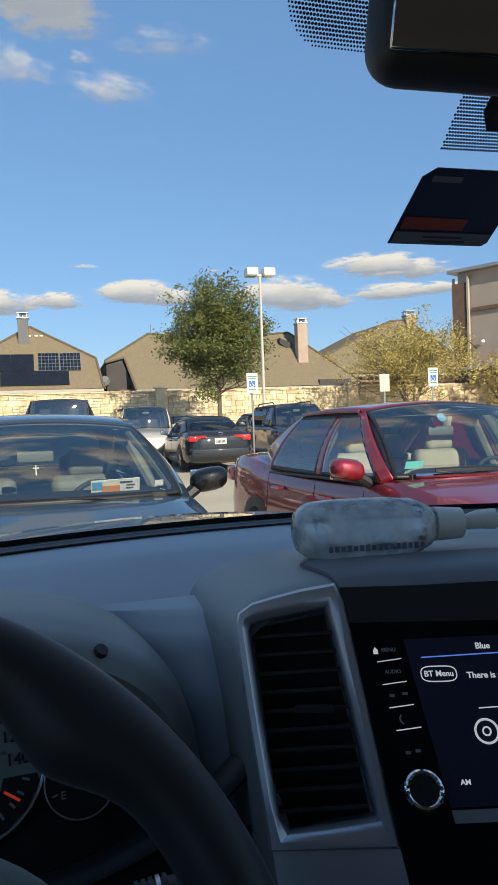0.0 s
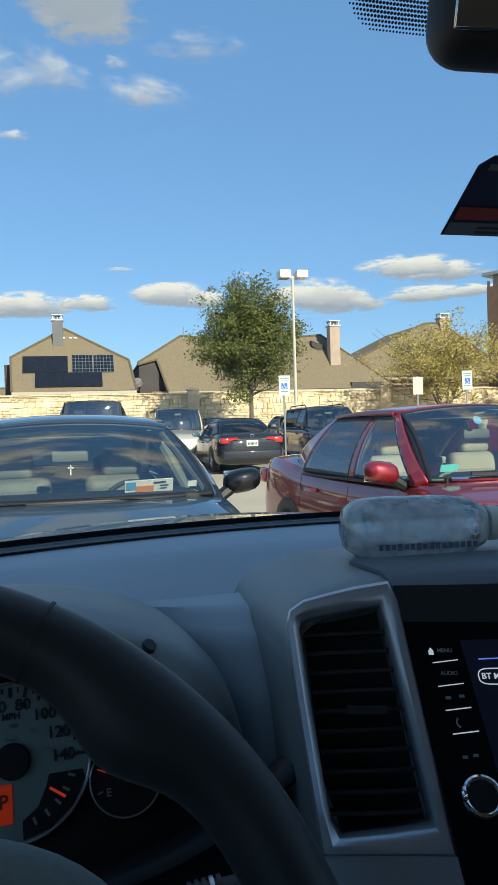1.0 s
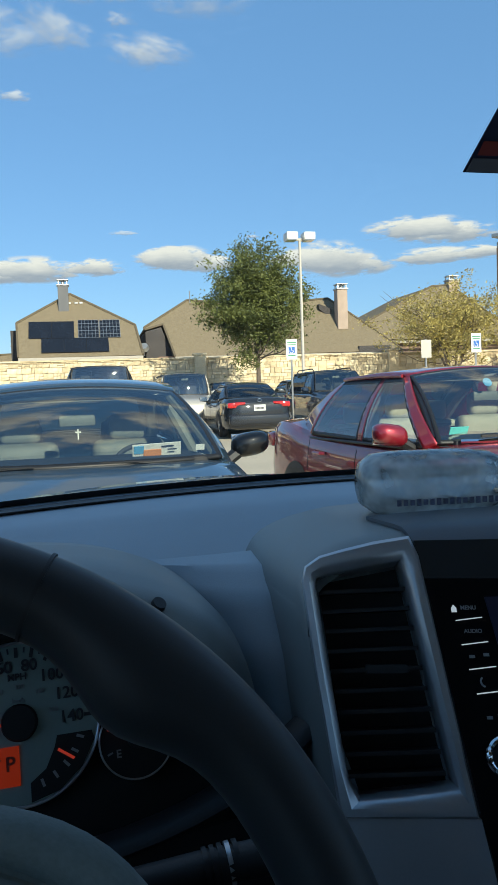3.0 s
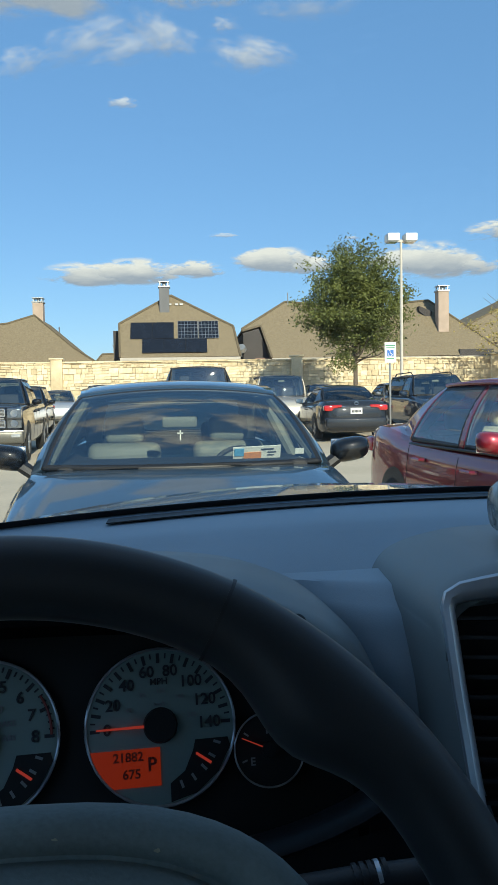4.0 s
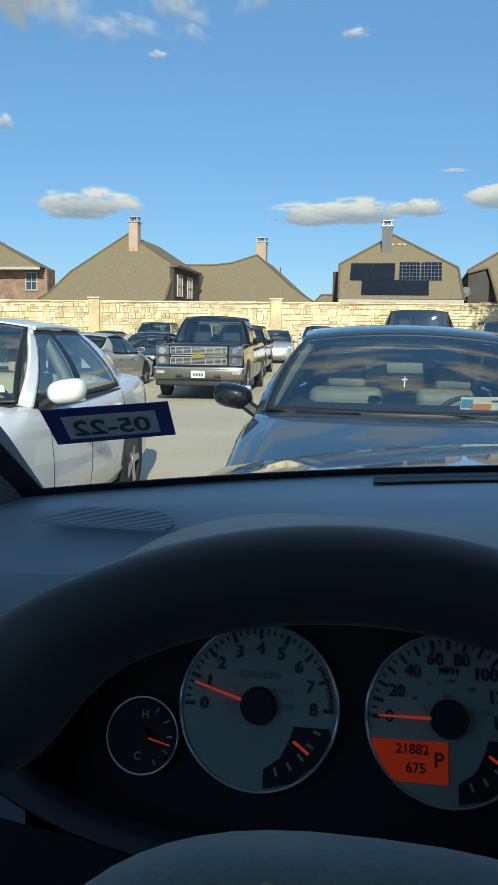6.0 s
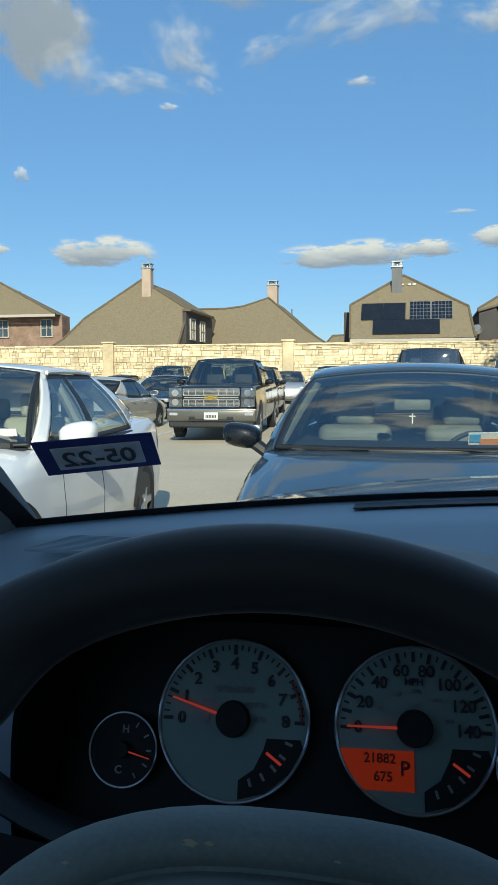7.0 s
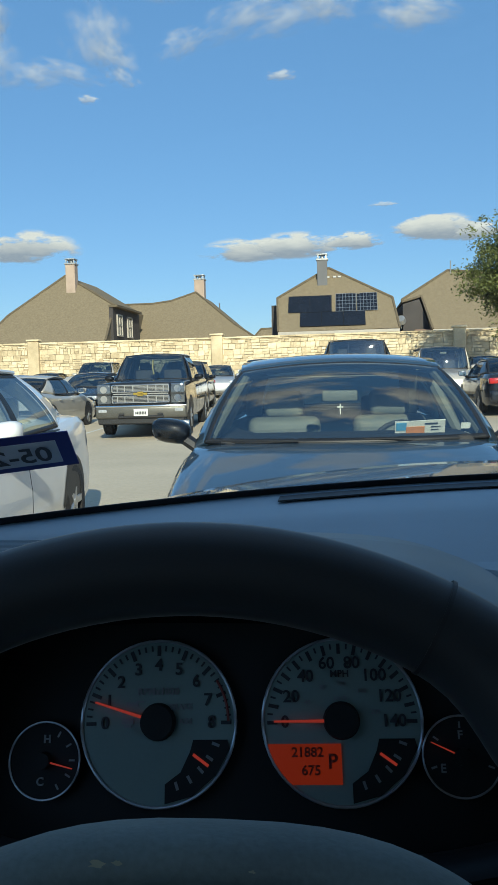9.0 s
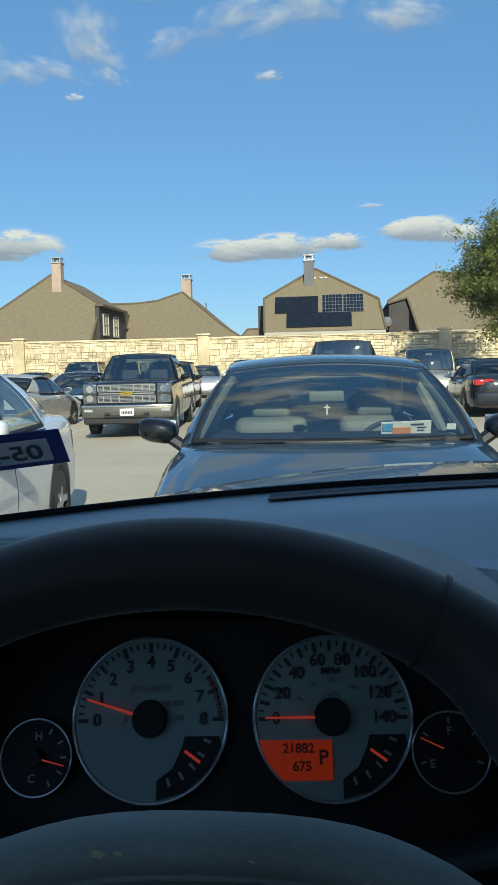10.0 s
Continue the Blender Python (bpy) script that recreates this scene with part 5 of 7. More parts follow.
# ---- inside the camera's car ----
M.update({
    "dash": material("dash_plastic", (0.34, 0.39, 0.43), 0.5, var=0.10, scale=5, fine=900, bump=0.25, spec=0.4),
    "dash_grey": material("grey_dash_plastic", (0.215, 0.230, 0.225), 0.45, var=0.10, scale=5, fine=900, bump=0.2, spec=0.4),
    "dash_slate": material("slate_dash_plastic", (0.075, 0.085, 0.10), 0.45, var=0.10, scale=5, fine=900, bump=0.2, spec=0.4),
    "dash_dark": material("black_dash_plastic", (0.016, 0.016, 0.017), 0.55, var=0.15, scale=6, fine=600, bump=0.2),
    "gloss_black": material("gloss_black_panel", (0.006, 0.006, 0.007), 0.22, spec=0.15, var=0.2, scale=8, fine=300, bump=0.02),
    "leather": material("wheel_leather", (0.026, 0.028, 0.030), 0.48, spec=0.4, var=0.2, scale=9, fine=1400, bump=0.06),
    "pad": material("airbag_cover", (0.20, 0.235, 0.225), 0.75, var=0.22, scale=14, fine=420, bump=0.4),
    "silver_trim": material("satin_silver_trim", (0.52, 0.54, 0.57), 0.32, metal=0.6, var=0.06, scale=7, fine=500, bump=0.05),
    "dial": material("dial_face", (0.26, 0.335, 0.305), 0.6, var=0.05, scale=20, fine=400, bump=0.0),
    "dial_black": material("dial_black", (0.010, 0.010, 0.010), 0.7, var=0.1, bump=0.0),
    "lip_shaded": material("shaded_lip_black", (0.004, 0.004, 0.004), 0.9, var=0.1, bump=0.0, spec=0.02),
    "needle": glow("needle_red", (0.75, 0.07, 0.04), 0.22),
    "lcd": glow("odometer_orange", (0.80, 0.060, 0.012), 0.12),
    "screen": glow("screen_blue", (0.010, 0.013, 0.055), 0.05),
    "screen_lit": glow("screen_white", (0.65, 0.72, 0.80), 0.45),
    "screen_line": glow("screen_line_blue", (0.10, 0.22, 0.75), 0.6),
    "grey_ink": material("pale_legend", (0.28, 0.29, 0.30), 0.5, var=0.05, bump=0),
    "mirror": material("mirror_glass", (0.55, 0.56, 0.57), 0.02, metal=1.0, var=0.02, bump=0),
    "headliner": material("headliner_cloth", (0.20, 0.195, 0.185), 0.95, var=0.1, scale=8, fine=400),
    "tag_blue": material("toll_tag_dark_blue", (0.010, 0.016, 0.05), 0.5, var=0.1, bump=0),
    "tag_red": material("toll_tag_red", (0.22, 0.03, 0.02), 0.5, var=0.1, bump=0),
    "tag_grey": material("toll_tag_grey", (0.10, 0.11, 0.13), 0.5, var=0.1, bump=0),
    "sticker_blue": material("sticker_border_blue", (0.020, 0.022, 0.16), 0.5, var=0.06, bump=0),
    "sticker_pale": material("sticker_back", (0.50, 0.51, 0.55), 0.6, var=0.12, scale=30, bump=0),
    "sticker_text": material("sticker_digits", (0.05, 0.05, 0.06), 0.6, var=0.05, bump=0),
    "cap": material("white_cap", (0.62, 0.62, 0.56), 0.4, var=0.05, bump=0),
    "label_ink": material("label_ink", (0.12, 0.13, 0.20), 0.6, var=0.5, scale=300, bump=0),
    "stain": material("dried_stain", (0.40, 0.37, 0.26), 0.8, var=0.2, scale=60, bump=0),
    "hood_paint": paint("own_bonnet_paint", (0.13, 0.17, 0.21), 0.5),
})


def gel_material():
    m = bpy.data.materials.new("clear_gel_plastic")
    m.use_nodes = True
    nt = m.node_tree
    nt.nodes.remove(nt.nodes["Principled BSDF"])
    N, L = nt.nodes.new, nt.links.new
    tc, n, bp = N("ShaderNodeTexCoord"), N("ShaderNodeTexNoise"), N("ShaderNodeBump")
    n.inputs["Scale"].default_value = 55.0
    L(tc.outputs["Object"], n.inputs["Vector"])
    bp.inputs["Strength"].default_value, bp.inputs["Distance"].default_value = 0.6, 0.004
    L(n.outputs["Fac"], bp.inputs["Height"])
    gl, tl, tr, fr = N("ShaderNodeBsdfGlossy"), N("ShaderNodeBsdfTranslucent"), N("ShaderNodeBsdfTransparent"), N("ShaderNodeFresnel")
    gl.inputs["Roughness"].default_value = 0.12
    tl.inputs[0].default_value, tr.inputs[0].default_value = (0.94, 0.97, 0.96, 1), (0.93, 0.97, 0.98, 1)
    fr.inputs["IOR"].default_value = 1.6
    df, m0 = N("ShaderNodeBsdfDiffuse"), N("ShaderNodeMixShader")
    df.inputs[0].default_value = (0.94, 0.97, 0.95, 1)
    m0.inputs[0].default_value = 0.7
    L(tl.outputs[0], m0.inputs[1])
    L(df.outputs[0], m0.inputs[2])
    m1, m2, rg = N("ShaderNodeMixShader"), N("ShaderNodeMixShader"), N("ShaderNodeMapRange")
    rg.inputs["From Min"].default_value, rg.inputs["From Max"].default_value = 0.35, 0.65
    rg.inputs["To Min"].default_value, rg.inputs["To Max"].default_value = 0.20, 0.72
    L(n.outputs["Fac"], rg.inputs["Value"])
    for q in (gl, tl, fr):
        L(bp.outputs[0], q.inputs["Normal"])
    L(rg.outputs[0], m1.inputs[0])
    L(tr.outputs[0], m1.inputs[1])
    L(m0.outputs[0], m1.inputs[2])
    L(fr.outputs[0], m2.inputs[0])
    L(m1.outputs[0], m2.inputs[1])
    L(gl.outputs[0], m2.inputs[2])
    L(m2.outputs[0], nt.nodes["Material Output"].inputs[0])
    return m


M["gel"] = gel_material()
_sheen = M["leather"].node_tree.nodes["Principled BSDF"].inputs
_sheen["Sheen Weight"].default_value, _sheen["Sheen Roughness"].default_value = 0.15, 0.35

CAR_MID = 0.36          # middle of the camera's car
RAKE = 0.80             # rise of the windscreen per metre towards the driver


def cowl_y(x):
    return 0.92 - 0.33 * (x - CAR_MID) ** 2


def cowl_z(x):
    return 1.199 - 0.042 * (x - 0.40) ** 2


def screen_pt(x, d, lift=0.0):
    """A point on the windscreen, d metres back from the cowl; lift moves it towards the cabin."""
    return Vector((x, cowl_y(x) - d - lift * 0.62, cowl_z(x) + RAKE * d - lift * 0.78))


def frame_of(origin, tilt):
    """Local x right, local y up in the plane, local z towards the driver."""
    t = radians(tilt)
    return Matrix(((1, 0, 0, origin[0]), (0, math.sin(t), -math.cos(t), origin[1]), (0, math.cos(t), math.sin(t), origin[2]), (0, 0, 0, 1)))


def build_dashboard():
    d = thing("dashboard", "dark grey moulded plastic car dashboard", "dashboard")
    prof = [(1.0, 0.0), (0.75, -0.003), (0.50, -0.006), (0.42, -0.009), (0.36, -0.014), (0.08, -0.033), (0.0, -0.038)]

    def fn(u, v):
        k = v * (len(prof) + 3)
        n = len(prof)
        yc, zc = cowl_y(u), cowl_z(u)
        if k <= n - 1:
            i = min(int(k), n - 2)
            f = lerp(prof[i][0], prof[i + 1][0], k - i)
            return Vector((u, lerp(0.655, yc, f), zc + lerp(prof[i][1], prof[i + 1][1], k - i)))
        low = [(0.655, zc - 0.036), (0.640, zc - 0.050), (0.625, 1.08), (0.620, 0.90), (0.60, 0.62)]
        k -= n - 1
        i = min(int(k), 3)
        return Vector((u, lerp(low[i][0], low[i + 1][0], k - i), lerp(low[i][1], low[i + 1][1], k - i)))
    n = len(prof) + 3
    part("top_pad", patch(bmesh.new(), fn, steps(-0.52, 1.22, 58), [i / n for i in range(n + 1)], away=(0.3, 1.2, 0.6)), "dash", d, angle=24)
    # long dark slot of the defroster
    b = bmesh.new()
    patch(b, lambda u, v: Vector((u, cowl_y(u) - 0.028 - 0.030 * v, cowl_z(u) + 0.0004)), steps(-0.06, 1.08, 50), [0, 0.5, 1], away=(0.3, 0.8, 0))
    bmesh.ops.solidify(b, geom=b.faces[:], thickness=0.0012)
    part("defroster_slot", b, "dash_dark", d)
    # small ribbed demister grille by the pillar
    for k in range(20):
        y = 0.668 + 0.0032 * k
        x0, x1 = -0.352 + 0.0022 * k, -0.352 + 0.0022 * k + 0.112 * (1 - (k / 20.0) ** 2) + 0.01
        z = cowl_z(-0.3) - 0.0145 + 0.0085 * (k / 20.0)
        b = one_box(((x0 + x1) / 2, y, z), (x1 - x0, 0.0013, 0.0030))
        part("grille_rib", b, "dash", d, smooth=False)
    # side panel that swells between the cluster and the centre stack
    def swell(u, v):
        x = lerp(-0.02, 0.205, u)
        back = min(max((0.198 - x) / 0.13, 0.0), 1.0)
        back = back * back * (3 - 2 * back)
        rows = [(0.650, 1.168), (0.600, 1.166), (0.565, 1.150), (0.540, 1.11), (0.525, 1.05), (0.515, 0.95), (0.52, 0.70)]
        k = v * (len(rows) - 1)
        i = min(int(k), len(rows) - 2)
        y, z = lerp(rows[i][0], rows[i + 1][0], k - i), lerp(rows[i][1], rows[i + 1][1], k - i)
        return Vector((x, y - 0.012 * math.sin(u * math.pi) + (0.66 - y) * 0.92 * back, z - 0.006 * (1 - u) ** 2 * (1 - v)))
    part("side_panel", patch(bmesh.new(), swell, steps(0, 1, 30), steps(0, 1, 24), away=(0.15, 1.0, 0.7)), "dash", d)
    # black rubber seal along the foot of the glass
    b = bmesh.new()
    sweep(b, [(x, cowl_y(x) + 0.004, cowl_z(x) + 0.001) for x in steps(-0.45, 1.2, 50)], 0.0042, n=8)
    patch(b, lambda u, v: screen_pt(u, -0.006 + 0.019 * v, 0.004), steps(-0.40, 1.1, 40), [0, 1])
    part("glass_seal", b, "black_trim", d)
    return d


def arch(u, scale=1.0):
    """The binnacle's outline, u from 0 (left foot) over the crest to 1."""
    a = math.pi * (1 - u)
    c, s = math.cos(a), math.sin(a)
    px = math.copysign(abs(c) ** 0.62, c) * (0.235 if c > 0 else 0.222)
    pz = abs(s) ** 0.55 * 0.203
    return -0.062 + px * scale, 1.0 + pz * scale


def build_cluster():
    h = thing("instrument_cluster", "instrument cluster with white dials under a hood", "instrument panel")
    rows = [(0.67, 0.915, 0), (0.60, 0.965, 0), (0.52, 0.99, -0.002), (0.482, 0.975, -0.006), (0.472, 0.935, -0.010), (0.480, 0.875, -0.008), (0.52, 0.86, 0), (0.585, 0.85, 0)]

    def fn(u, v):
        k = v * (len(rows) - 1)
        i = min(int(k), len(rows) - 2)
        y, sc, dz = (lerp(rows[i][q], rows[i + 1][q], k - i) for q in range(3))
        x, z = arch(u, sc)
        return Vector((x, y + 0.02 * abs((x + 0.06) / 0.22) ** 3, z + dz))
    part("hood", patch(bmesh.new(), fn, steps(0, 1, 40), steps(0, 0.9 / 7, 6), away=(-0.06, 0.6, 0.95)), "dash_grey", h, "grey hood over the dials")
    part("hood_end", patch(bmesh.new(), fn, steps(0.585, 0.93, 21), steps(0.9 / 7, 5 / 7, 12), away=(-0.06, 0.6, 0.95)), "dash_grey", h)
    part("hood_foot", patch(bmesh.new(), fn, steps(0.93, 1, 6), steps(0.9 / 7, 5 / 7, 12), away=(-0.06, 0.6, 0.95)), "dash_grey", h)
    part("hood_brow", patch(bmesh.new(), fn, steps(0, 0.585, 23), steps(0.9 / 7, 2.6 / 7, 6), away=(-0.06, 0.6, 0.95)), "dash_grey", h)
    # lip, inside and lining are blackened: the hood's shade put into their colour
    part("hood_lip", patch(bmesh.new(), fn, steps(0, 0.585, 23), steps(2.6 / 7, 5 / 7, 8), away=(-0.06, 0.6, 0.95)), "lip_shaded", h, "inner lip blackened for the shade under the hood")
    part("hood_inside", patch(bmesh.new(), fn, steps(0, 1, 40), steps(5 / 7, 1, 9), away=(-0.06, 0.55, 2.0)), "lip_shaded", h)
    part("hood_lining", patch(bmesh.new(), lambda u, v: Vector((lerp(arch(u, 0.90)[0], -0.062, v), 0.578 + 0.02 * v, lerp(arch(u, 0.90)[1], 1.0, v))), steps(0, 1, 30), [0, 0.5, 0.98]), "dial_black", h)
    at, up = Vector((0.096, 0.4868, 1.1716)), Vector((0.42, -0.52, 0.74))
    part("hood_plug", rod(bmesh.new(), at - up * 0.003, at + up * 0.0012, 0.0052, 0.0046, 16), "dash_dark", h, "small round dark plug")
    F = frame_of((-0.0598, 0.54, 1.0800), 22) @ Matrix.Rotation(radians(2.1), 4, "Z")
    b = prism(bmesh.new(), [(-0.222, -0.094), (0.200, -0.094), (0.200, 0.035), (0.15, 0.072), (0.10, 0.093), (0.0, 0.100), (-0.10, 0.093), (-0.15, 0.072), (-0.222, 0.035)], "z", -0.016, -0.008)
    b.transform(F)
    part("backing", b, "dial_black", h, smooth=False)
    b = bmesh.new()
    sweep(b, [F @ Vector((x, -0.066 - 0.02 * (1 - (x / 0.24) ** 2) + 0.03 * (x / 0.24) ** 4, 0.045)) for x in steps(-0.25, 0.25, 24)], 0.014, n=10, flat=0.5)
    part("lower_lip", b, "dash_dark", h, "curved lower lip of the cluster")
    b = bmesh.new()
    patch(b, lambda u, v: F @ Vector((u, -0.070 - 0.02 * (1 - (u / 0.24) ** 2) - 0.09 * v, 0.045 * (1 - v * 0.4))), steps(-0.25, 0.25, 12), steps(0, 1, 4))
    part("column_surround", b, "dash_dark", h)

    def dial(cx, cy, r, ticks, a0, a1, numbers, needle, major=2, small=False):
        C = F @ Matrix.Translation((cx, cy, 0))
        b = rod(bmesh.new(), (0, 0, -0.004), (0, 0, 0), r, r, 48)
        b.transform(C)
        dl = part("dial", b, "dial" if not small else "dial_black", h, "pale dial face" if not small else "small dark dial")
        b = bmesh.new()
        sweep(b, [C @ Vector((r * 1.01 * math.cos(a), r * 1.01 * math.sin(a), 0.001)) for a in [2 * math.pi * k / 48 for k in range(48)]], 0.0011 if not small else 0.0007, n=6, closed=True)
        part("bezel_ring", b, "silver_trim", dl)
        if not small:
            b = bmesh.new()
            for k in range(ticks + 1):
                a = lerp(a0, a1, k / ticks)
                big = k % major == 0
                ln = 0.13 if big else 0.07
                m = Matrix.Rotation(a, 4, "Z") @ Matrix.Translation((r * (0.95 - ln / 2), 0, 0.0006))
                q = one_box((0, 0, 0), (r * ln, r * (0.045 if big else 0.022), 0.0008))
                q.transform(m)
                tmp = bpy.data.meshes.new("t")
                q.to_mesh(tmp)
                q.free()
                b.from_mesh(tmp)
                bpy.data.meshes.remove(tmp)
            b.transform(C)
            tagged(part("tick_scale", b, "ink", dl, smooth=False), kind="stuff")
            for txt, f, rad_ in numbers:
                a = lerp(a0, a1, f)
                b = text_mesh(txt, r * 0.21)
                b.transform(C @ Matrix.Translation((r * rad_ * math.cos(a), r * rad_ * math.sin(a), 0.0008)))
                part("number", b, "ink", dl, smooth=False)
            b = prism(bmesh.new(), [(r * p, r * q) for p, q in ((0.10, -0.97), (0.10, -0.74), (0.30, -0.60), (0.42, -0.36), (0.46, -0.22), (0.90, -0.22), (0.93, -0.33), (0.75, -0.64), (0.45, -0.88))], "z", 0.0002, 0.0010)
            b.transform(C)
            sub = part("small_gauge", b, "dial_black", dl, "black fan-shaped secondary gauge", smooth=False)
            b = bmesh.new()
            for a in steps(-1.25, -0.35, 4):
                q = Matrix.Rotation(a, 4, "Z") @ Matrix.Translation((r * 0.80, 0, 0.0014))
                box(b, q.translation, (r * 0.10, r * 0.035, 0.0006), turn=Matrix.Rotation(a, 4, "Z"))
            b.transform(C)
            tagged(part("tick_scale", b, "grey_ink", sub, smooth=False), kind="stuff")
            b = one_box((r * 0.56, -r * 0.46, 0.0016), (r * 0.24, r * 0.035, 0.0008), turn=Matrix.Rotation(radians(-35), 4, "Z"))
            b.transform(C)
            part("needle", b, "needle", sub, smooth=False)
        else:
            b = bmesh.new()
            for a in steps(a0, a1, ticks):
                box(b, (r * 0.78 * math.cos(a), r * 0.78 * math.sin(a), 0.0006), (r * 0.16, r * 0.05, 0.0006), turn=Matrix.Rotation(a, 4, "Z"))
            b.transform(C)
            tagged(part("tick_scale", b, "grey_ink", dl, smooth=False), kind="stuff")
            for txt, px, py in numbers:
                b = text_mesh(txt, r * 0.30)
                b.transform(C @ Matrix.Translation((px * r, py * r, 0.0006)))
                part("letter", b, "grey_ink", dl, smooth=False)
        b = prism(bmesh.new(), [(0, -r * 0.022), (r * 0.86, -r * 0.012), (r * 0.86, r * 0.012), (0, r * 0.022)], "z", 0.003, 0.0042)
        b.transform(C @ Matrix.Rotation(needle, 4, "Z"))
        part("needle", b, "needle", dl, "red needle", smooth=False)
        b = rod(bmesh.new(), (0, 0, 0.0005), (0, 0, 0.007), r * 0.235, r * 0.21, 24)
        b.transform(C)
        part("needle_hub", b, "dial_black", dl)
        return dl, C
    r = 0.0538
    lo, hi = radians(181), radians(-1)
    tach, C = dial(-0.0648, 0.0015, r, 32, lo, hi, [(str(k), k / 8, 0.70) for k in range(9)], radians(163), major=4)
    b = bmesh.new()
    sweep(b, [C @ Vector((r * 0.915 * math.cos(a), r * 0.915 * math.sin(a), 0.0012)) for a in steps(radians(33), 0, 8)], 0.0010, n=5)
    part("red_band", b, "tag_red", tach)
    for txt, px, py, s in (("RPMx1000", 0.0, 0.37, 0.125), ("BRAKE", 0.30, 0.18, 0.10), ("ABS", 0.36, 0.0, 0.10)):
        b = text_mesh(txt, r * s)
        b.transform(C @ Matrix.Translation((r * px, r * py, 0.0008)))
        part("legend", b, "grey_ink", tach, smooth=False)
    b = bmesh.new()
    for px, py, w, hh in ((-0.34, 0.22, 0.16, 0.05), (-0.24, 0.25, 0.10, 0.02), (-0.40, 0.01, 0.16, 0.07), (-0.40, -0.05, 0.10, 0.03)):
        box(b, (r * px, r * py, 0.0008), (r * w, r * hh, 0.0006), 0.0)
    b.transform(C)
    part("warning_symbol", b, "grey_ink", tach, smooth=False)
    nums = [("0", 0.0, 0.72), ("20", 1 / 7, 0.70), ("40", 2 / 7, 0.70), ("60", 3 / 7, 0.72), ("80", 4 / 7, 0.72), ("100", 5 / 7, 0.70), ("120", 6 / 7, 0.68), ("140", 1.0, 0.66)]
    speed, C = dial(0.0615, 0.0010, r * 0.985, 28, lo, hi, nums, radians(180), major=2)
    for txt, px, py, s in (("MPH", 0.0, 0.56, 0.12), ("km/h", 0.0, 0.27, 0.08), ("40", -0.42, 0.22, 0.08), ("80", -0.22, 0.40, 0.08), ("120", 0.02, 0.44, 0.08), ("160", 0.27, 0.35, 0.08), ("200", 0.43, 0.10, 0.08)):
        b = text_mesh(txt, r * s)
        b.transform(C @ Matrix.Translation((r * px, r * py, 0.0008)))
        part("legend", b, "ink" if txt == "MPH" else "grey_ink", speed, smooth=False)
    b = prism(bmesh.new(), [(r * p, r * q) for p, q in ((-0.97, -0.27), (-0.02, -0.27), (-0.02, -0.74), (-0.66, -0.74), (-0.84, -0.55))], "z", 0.0002, 0.0014)
    b.transform(C)
    lcd = part("odometer", b, "lcd", speed, "glowing orange odometer display", smooth=False)
    for txt, px, py, s in (("21882", -0.44, -0.37, 0.16), ("675", -0.40, -0.58, 0.16), ("P", -0.13, -0.48, 0.24)):
        b = text_mesh(txt, r * s)
        b.transform(C @ Matrix.Translation((r * px, r * py, 0.0018)))
        part("digit", b, "tag_red", lcd, smooth=False)
    dial(-0.1448, -0.0228, 0.0250, 4, radians(60), radians(-60), [("H", 0.05, 0.55), ("C", -0.1, -0.55)], radians(-14), small=True)
    dial(0.1388, -0.0220, 0.0250, 4, radians(200), radians(-20), [("F", 0.0, 0.52), ("E", -0.5, -0.3)], radians(155), small=True)


